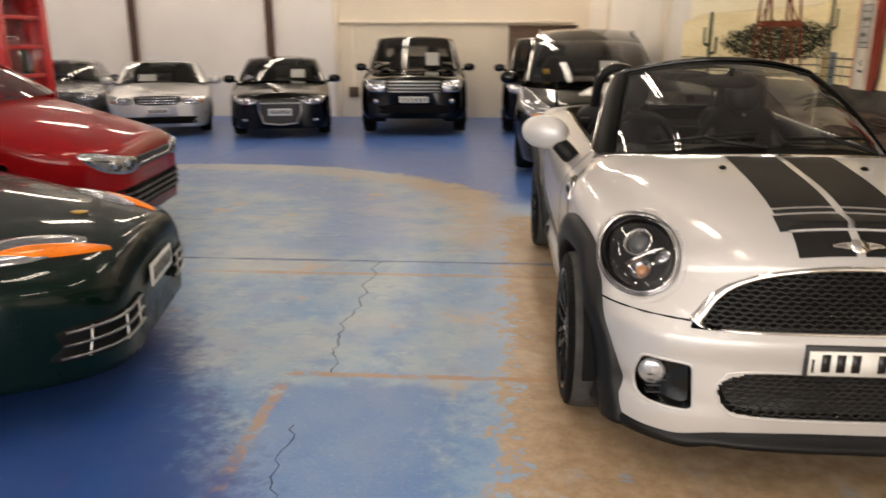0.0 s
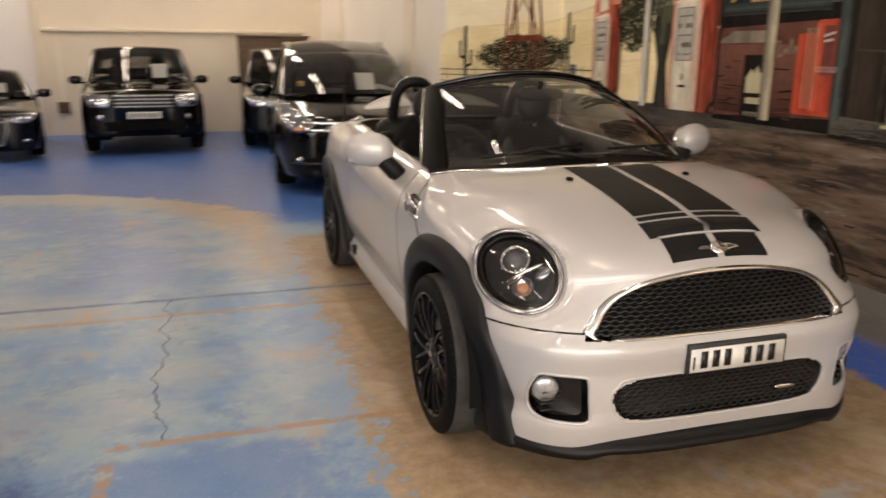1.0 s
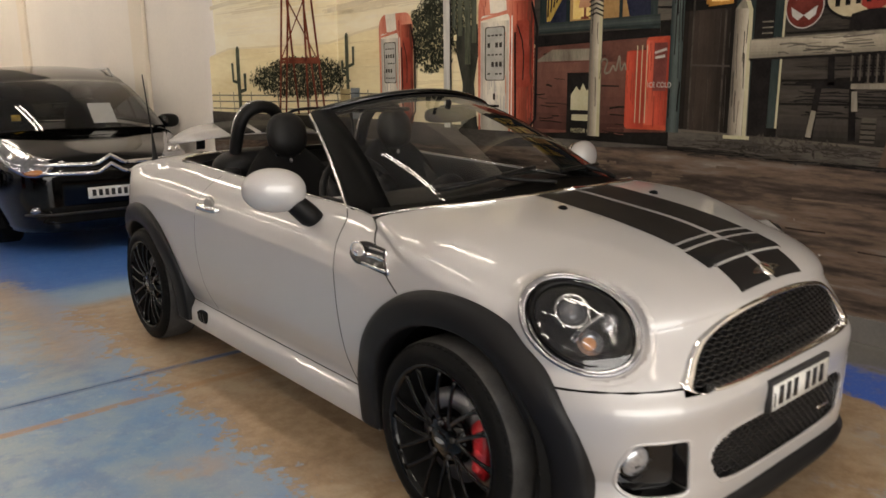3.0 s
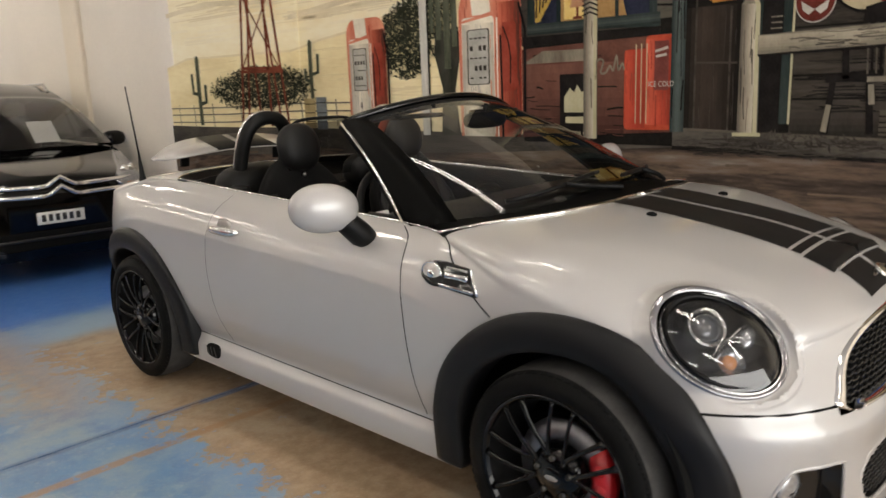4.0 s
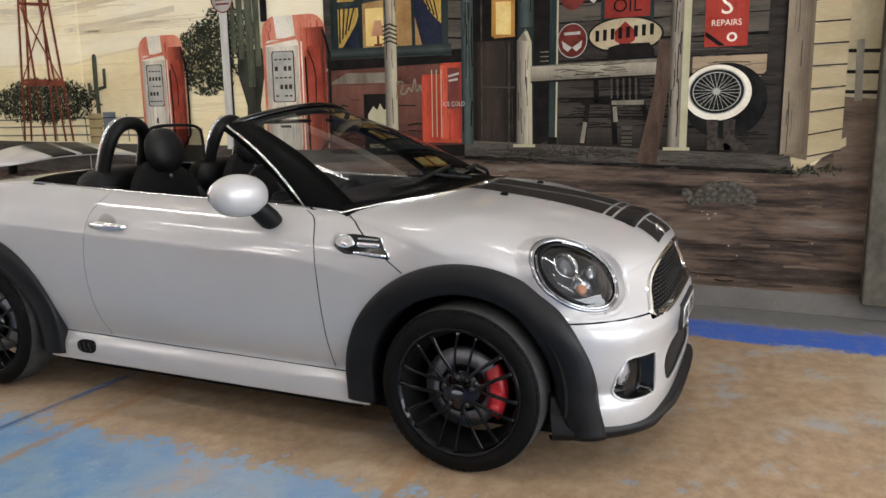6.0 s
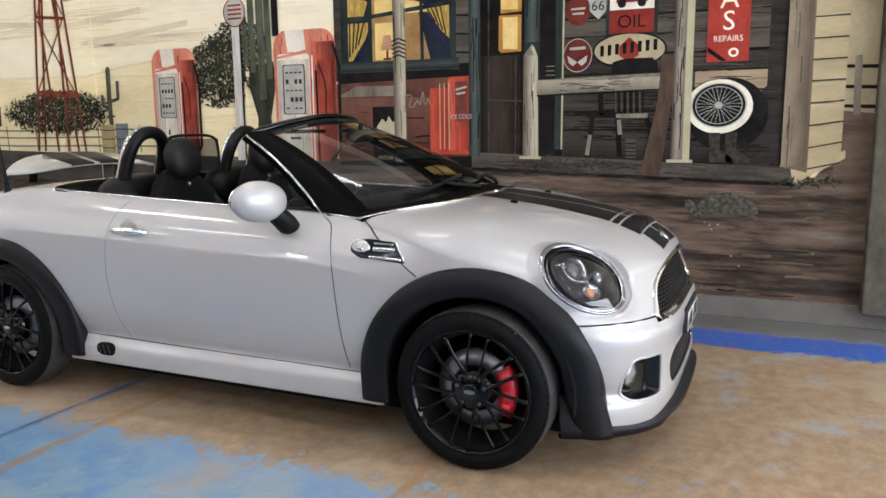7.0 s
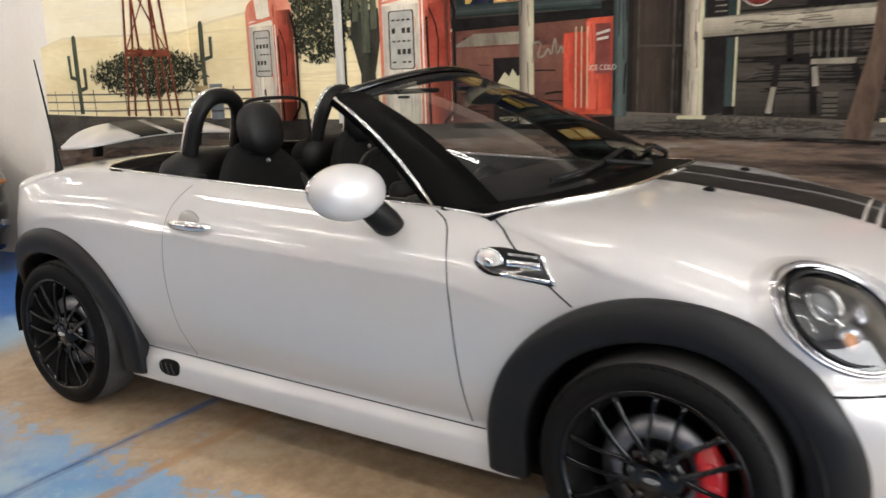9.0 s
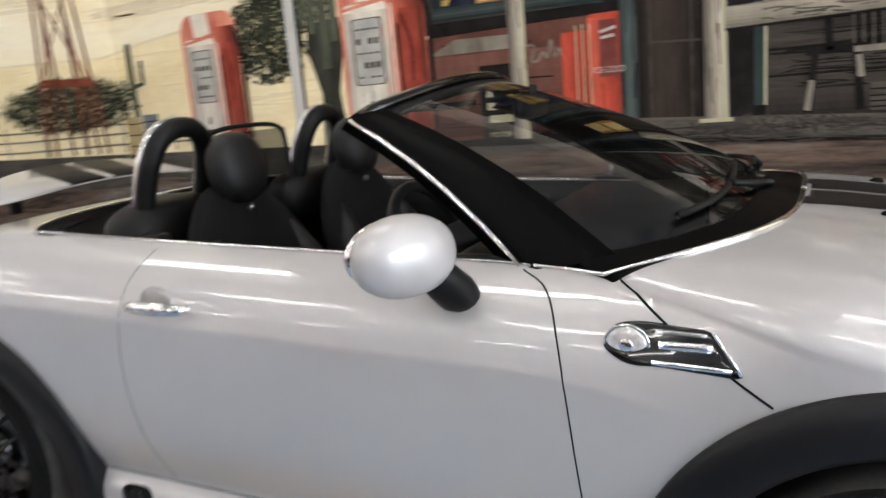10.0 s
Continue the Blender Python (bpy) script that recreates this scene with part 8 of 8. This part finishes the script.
def plate_on(car, fy, z, w=0.37, h=0.1, x=0.0):
    y = fy(x, z) - 0.02
    p = part("number_plate", box(x - w / 2, y - 0.008, z - h / 2, x + w / 2, y, z + h / 2, 0.003), PLATE, car, "number plate")
    for k in range(6):
        xx = x - w * 0.36 + w * 0.72 * k / 5
        part("plate_bar", box(xx - 0.016, y - 0.010, z - h * 0.28, xx + 0.016, y - 0.008, z + h * 0.28), INK, p)


def lamp_on(car, fy, pts, lift=0.012, amber=None, extra=True):
    for s in (-1, 1):
        lp = part("head_lamp", patch(fy, [(s * x, z) for x, z in pts], lift), LENS, car, "clear head lamp")
        cx, cz = sum(p[0] for p in pts) / len(pts), sum(p[1] for p in pts) / len(pts)
        if extra:
            for o in (-0.05, 0.06):
                part("lamp_bowl", ball(s * (cx + o), fy(s * (cx + o), cz) - lift - 0.004, cz, 0.038, 0.012, 0.038, 16), CHROME, lp)
        if amber:
            part("indicator", ball(s * amber[0], fy(s * amber[0], amber[1]) - lift, amber[1], amber[2], 0.02, amber[3], 16), AMBER, lp)


def paper_on(car, x, y, z, w=0.21, h=0.29, lean=62):
    p = part("price_card", box(-w / 2, -0.001, 0, w / 2, 0.001, h), PAPER, car, "white sale card behind the screen", smooth=False)
    p.matrix_basis = pose(x, y, z, -lean)


# black people carrier behind the roadster
cz0 = ground_z(5.5)
mpv, fy = parked_car("people_carrier", "black compact people carrier with chrome badge bars, parked nose out", pose(-0.03, 5.46, cz0, 0, 0, -3), CARBLACK, 4.47, 1.74, 1.61, 1.0, 0.86, (0.92, 1.05), 0.55, 1.80, 3.5, 4.2, 0.32, (0.98, 3.71), roof_w=0.72, base=0.2, deck=1.0, bow=0.26, brow=0.11, front_n=2.4)
part("bumper_intake", patch(fy, rect_pts(-0.55, 0.55, 0.28, 0.42), 0.006), DARK, mpv)
part("bonnet_edge", tube([(x, 0.62 + 0.25 * (x / 0.7) ** 2, 0.99 - 0.05 * x * x) for x in (-0.66 + 0.11 * k for k in range(13))], 0.004, 5), DARK, mpv)
for zz, half in ((0.775, 0.60), (0.700, 0.56)):
    for s in (-1, 1):
        part("grille_bar", tube([(s * x, fy(s * x, zz) - 0.018, zz + 0.02 * (x / 0.6) ** 2) for x in (0.13, 0.25, 0.38, 0.5, half)], [0.018, 0.018, 0.017, 0.014, 0.008], 8, flat=(0.6, 1.0)), BADGE, mpv, "chrome grille bar")
    part("badge_chevron", tube([(-0.15, fy(-0.15, zz) - 0.022, zz), (-0.10, fy(-0.10, zz) - 0.03, zz + 0.01), (0, fy(0, zz) - 0.035, zz + 0.075), (0.10, fy(0.10, zz) - 0.03, zz + 0.01), (0.15, fy(0.15, zz) - 0.022, zz)], 0.017, 8, flat=(0.6, 1.0)), BADGE, mpv)
lamp_on(mpv, fy, [(0.46, 0.76), (0.54, 0.70), (0.66, 0.69), (0.76, 0.76), (0.82, 0.88), (0.835, 1.0), (0.78, 1.01), (0.70, 0.95), (0.58, 0.87), (0.49, 0.82)], 0.024, (0.60, 0.725, 0.09, 0.026))
plate_on(mpv, fy, 0.525, 0.37, 0.10, -0.03)
part("bumper_trim", bar_on(fy, -0.7, 0.7, 0.36, 0.012, 0.012), MESHBLACK, mpv)
for s in (-1, 1):
    part("fog_lamp", ball(s * 0.62, fy(s * 0.62, 0.40), 0.40, 0.05, 0.02, 0.035, 16), LENS, mpv)
    part("roof_rail", tube([(s * 0.60, 2.0, 1.55), (s * 0.60, 2.15, 1.63), (s * 0.60, 3.3, 1.635), (s * 0.58, 3.5, 1.55)], 0.015, 8), SATIN, mpv)
paper_on(mpv, 0.22, 0.90, 1.09, 0.22, 0.29, 50)
part("sticker", box(-0.56, 1.20, 1.12, -0.48, 1.205, 1.18), YELLOW, mpv, "small yellow sticker")

# black off-roader beside the back wall
off, fy = parked_car("off_roader", "black off-road wagon parked nose out by the back wall", pose(-2.56, 10.95, ground_z(11.2), 0, 0, 5), CARBLACK, 4.95, 1.96, 1.76, 1.11, 1.06, (1.30, 1.15), 0.6, 2.05, 4.3, 4.75, 0.38, (0.86, 3.74), roof_w=0.76, base=0.32, deck=1.2, front_n=5)
gb = part("grille", patch(fy, rect_pts(-0.48, 0.48, 0.78, 1.0), 0.008), MESHBLACK, off, "slatted silver grille")
for k in range(4):
    part("grille_bar", bar_on(fy, -0.46, 0.46, 0.80 + 0.058 * k, 0.015, 0.016), SATIN, gb)
lamp_on(off, fy, [(0.52, 0.80), (0.70, 0.79), (0.84, 0.82), (0.86, 0.95), (0.82, 1.01), (0.66, 1.0), (0.52, 0.98)], 0.014)
part("bumper_intake", patch(fy, rect_pts(-0.6, 0.6, 0.42, 0.56), 0.006), DARK, off)
plate_on(off, fy, 0.66, 0.52, 0.11)
for s in (-1, 1):
    part("fog_lamp", ball(s * 0.68, fy(s * 0.68, 0.63), 0.63, 0.05, 0.02, 0.05, 16), LENS, off)
paper_on(off, 0.34, 1.42, 1.22, 0.26, 0.34, 45)

# a second black off-roader, half hidden
suv, fy = parked_car("off_roader", "black off-road wagon half hidden behind the people carrier", pose(-0.07, 11.2, ground_z(11.5), 0, 0, -3), CARBLACK, 4.75, 1.88, 1.76, 1.1, 1.0, (1.2, 1.14), 0.55, 1.95, 4.0, 4.5, 0.37, (0.86, 3.62), roof_w=0.76, base=0.3, deck=1.1, front_n=4)
lamp_on(suv, fy, [(0.50, 0.78), (0.70, 0.76), (0.82, 0.82), (0.82, 0.92), (0.66, 0.93), (0.5, 0.9)], 0.014)
part("grille", patch(fy, rect_pts(-0.42, 0.42, 0.72, 0.9), 0.01), MESHBLACK, suv)
plate_on(suv, fy, 0.55)

# black hatchback
hat, fy = parked_car("hatchback", "black hatchback with a tall framed grille, parked nose out", pose(-4.82, 10.25, ground_z(10.6), 0, 0, 13), CARBLACK, 4.29, 1.77, 1.36, 0.90, 0.79, (1.1, 0.95), 0.55, 1.85, 3.2, 4.05, 0.315, (0.87, 3.44), roof_w=0.70, base=0.18)
gf = part("grille", patch(fy, [(-0.30, 0.28), (0, 0.26), (0.30, 0.28), (0.36, 0.5), (0.36, 0.68), (0, 0.70), (-0.36, 0.68), (-0.36, 0.5)], 0.01), MESHBLACK, hat, "black framed grille")
part("grille_frame", tube([(x, fy(x, z) - 0.018, z) for x, z in ((-0.36, 0.68), (-0.35, 0.48), (-0.28, 0.28), (0, 0.25), (0.28, 0.28), (0.35, 0.48), (0.36, 0.68))], 0.016, 6), SATIN, gf)
part("grille_bar", bar_on(fy, -0.34, 0.34, 0.62, 0.012, 0.02), SATIN, gf)
lamp_on(hat, fy, [(0.40, 0.62), (0.60, 0.59), (0.76, 0.65), (0.78, 0.73), (0.60, 0.71), (0.42, 0.69)], 0.014)
plate_on(hat, fy, 0.47, 0.40, 0.12)
for s in (-1, 1):
    part("fog_lamp", ball(s * 0.60, fy(s * 0.60, 0.33), 0.33, 0.06, 0.02, 0.03, 16), LENS, hat)
paper_on(hat, 0.30, 1.26, 1.0, 0.26, 0.27, 58)

# silver saloon
sal, fy = parked_car("saloon", "silver saloon with a broad chrome grille, parked nose out", pose(-7.04, 10.35, ground_z(10.6), 0, 0, 20), CARSILVER, 4.7, 1.80, 1.27, 0.85, 0.74, (1.25, 0.90), 0.55, 2.0, 3.2, 3.95, 0.315, (0.92, 3.62), roof_w=0.70, base=0.18, deck=0.92)
gs = part("grille", patch(fy, [(-0.34, 0.58), (0, 0.56), (0.34, 0.58), (0.40, 0.68), (0.3, 0.72), (-0.3, 0.72), (-0.40, 0.68)], 0.01), MESHBLACK, sal)
for k in range(3):
    part("grille_bar", bar_on(fy, -0.33, 0.33, 0.60 + 0.045 * k, 0.010, 0.016), CHROME, gs)
lamp_on(sal, fy, [(0.42, 0.60), (0.60, 0.57), (0.78, 0.62), (0.82, 0.72), (0.64, 0.70), (0.44, 0.68)], 0.014, (0.74, 0.62, 0.05, 0.025))
part("bumper_intake", patch(fy, rect_pts(-0.62, 0.62, 0.24, 0.36), 0.008), DARK, sal)
plate_on(sal, fy, 0.46)
paper_on(sal, -0.25, 1.45, 0.92, 0.32, 0.22, 58)

# grey saloon at the end of the row
gsl, fy = parked_car("saloon", "dark grey saloon at the end of the parked row", pose(-9.25, 10.9, ground_z(11), 0, 0, 24), CARGREY, 4.6, 1.8, 1.29, 0.87, 0.76, (1.2, 0.92), 0.55, 1.95, 3.2, 3.95, 0.315, (0.9, 3.55), roof_w=0.70, base=0.18, deck=0.94)
lamp_on(gsl, fy, [(0.42, 0.62), (0.60, 0.59), (0.78, 0.64), (0.82, 0.74), (0.64, 0.72), (0.44, 0.70)], 0.014)
part("grille", patch(fy, rect_pts(-0.34, 0.34, 0.56, 0.68), 0.01), MESHBLACK, gsl)
plate_on(gsl, fy, 0.45)

# red hatchback, nose to the lane
red, fy = parked_car("hatchback", "glossy red hatchback with clear head lamps", pose(-3.69, 2.75, 0.0, 0, 0, 96), CARRED, 4.26, 1.79, 1.45, 0.95, 0.75, (1.05, 1.0), 0.62, 1.85, 3.3, 4.05, 0.315, (0.88, 3.51), roof_w=0.72, base=0.18, front_n=2.3)
gr = part("grille", patch(fy, rect_pts(-0.36, 0.36, 0.545, 0.62), 0.008), MESHBLACK, red)
part("grille_bar", bar_on(fy, -0.36, 0.36, 0.57, 0.008, 0.014), CHROME, gr)
lamp_on(red, fy, [(0.38, 0.545), (0.56, 0.525), (0.70, 0.56), (0.77, 0.655), (0.73, 0.695), (0.56, 0.65), (0.40, 0.62)], 0.014)
lip_ = part("bumper_intake", patch(fy, rect_pts(-0.62, 0.62, 0.26, 0.42), 0.008), DARK, red, "black lower intake")
for k in range(3):
    part("intake_bar", bar_on(fy, -0.6, 0.6, 0.29 + 0.045 * k, 0.008, 0.016), MESHBLACK, lip_)

# dark green sports car, nose to the lane
grn, fy = parked_car("sports_car", "dark green low sports car with amber-cornered head lamps", pose(-2.60, 0.30, 0.0, 0, 0, 101), CARGREEN, 4.32, 1.78, 1.29, 0.85, 0.64, (1.3, 0.88), 0.55, 1.95, 2.5, 3.3, 0.31, (0.92, 3.33), roof_w=0.66, base=0.20, deck=0.86, front_n=2.3)
for s in (-1, 1):
    ring = [(s * x, y) for x, y in ((0.32, 0.17), (0.47, 0.19), (0.64, 0.32), (0.70, 0.48), (0.60, 0.52), (0.45, 0.41), (0.35, 0.29))]
    pts = spline([(x, y, 0) for x, y in ring], 5, closed=True)
    cx, cy = sum(p.x for p in pts) / len(pts), sum(p.y for p in pts) / len(pts)

    def up_z(x, y, tab=None):
        h = GRN.ray_cast(Vector((x if abs(x) > 0.004 else 0.004, y, 3)), Vector((0, 0, -1)))
        return h[0].z if h[0] else 0.6
    dg = bmesh.new()
    me = next(o for o in grn.children if o.name.startswith("body")).data
    dg.from_mesh(me)
    GRN = BVHTree.FromBMesh(dg)
    dg.free()
    for nm, f0, material, lift, cond in (("head_lamp", 1.0, LENS, 0.006, None), ("indicator", 1.0, ORANGE, 0.009, "front")):
        bm = bmesh.new()
        rows = []
        for f, l_ in ((1.0, -0.01), (0.98, lift), (0.75, lift + 0.006), (0.5, lift + 0.01), (0.25, lift + 0.012), (0.0, lift + 0.012)):
            row = []
            for p in pts:
                x, y = cx + (p.x - cx) * f, cy + (p.y - cy) * f
                if cond:
                    x, y = s * 0.50 + (p.x - cx) * f * 0.78, 0.25 + (p.y - cy) * f * 0.60 + (abs(x) - 0.48) * 0.5
                row.append((x, y, up_z(x, y) + l_))
            rows.append(row + row[:1])
        grid_faces(bm, rows)
        bmesh.ops.remove_doubles(bm, verts=bm.verts[:], dist=1e-5)
        part(nm, bm, material, grn, "amber turn indicator" if cond else "clear head lamp")
    ik = part("bumper_intake", patch(fy, rect_pts(min(s * 0.30, s * 0.72), max(s * 0.30, s * 0.72), 0.29, 0.42), 0.006), DARK, grn)
    for k in range(3):
        part("intake_bar", bar_on(fy, min(s * 0.30, s * 0.72), max(s * 0.30, s * 0.72), 0.305 + 0.05 * k, 0.006, 0.012), SATIN, ik)
    for k in range(3):
        x = s * (0.36 + 0.15 * k)
        part("intake_bar", tube([(x, fy(x, z) - 0.012, z) for z in (0.295, 0.355, 0.415)], 0.005, 5), SATIN, ik)
part("nose_badge", ball(0, 0.30, up_z(0, 0.30) + 0.003, 0.028, 0.036, 0.006, 16), mat("gold_badge", (0.55, 0.33, 0.06), 0.3, 0.8), grn, "small gold shield badge")
plate_on(grn, fy, 0.45, 0.37, 0.1)

# red kiosk beyond the red hatchback
kz = ground_z(5.9)
kio = thing("telephone_kiosk", -7.0, 5.9, kz, 0, "glossy red metal kiosk with glazed sides and a yellow panel", "kiosk")
for sx in (-0.42, 0.42):
    for sy in (-0.42, 0.42):
        part("corner_post", box(sx - 0.06, sy - 0.06, 0, sx + 0.06, sy + 0.06, 2.3, 0.012), KIOSKRED, kio)
part("plinth", box(-0.50, -0.50, 0, 0.50, 0.50, 0.16, 0.012), KIOSKRED, kio)
part("head", box(-0.50, -0.50, 2.06, 0.50, 0.50, 2.36, 0.02), KIOSKRED, kio)
part("roof", ball(0, 0, 2.36, 0.47, 0.47, 0.17, 28, 3), KIOSKRED, kio)
for a in range(4):
    r4 = Matrix.Rotation(radians(90 * a), 4, "Z")
    for zz in (0.55, 0.92, 1.12, 1.45, 1.78):
        b = box(-0.36, -0.445, zz - 0.022, 0.36, -0.415, zz + 0.022, 0.004)
        b.transform(r4)
        part("glazing_bar", b, KIOSKRED, kio)
    b = box(-0.36, -0.435, 0.16, 0.36, -0.425, 2.06)
    b.transform(r4)
    part("pane", b, SCREEN, kio).visible_shadow = False
part("yellow_panel", box(-0.36, 0.30, 1.16, 0.36, 0.33, 1.40, 0.005), YELLOW, kio, "yellow panel inside the kiosk")
part("shelf", box(-0.36, 0.1, 0.90, 0.36, 0.33, 0.93, 0.005), SATIN, kio)
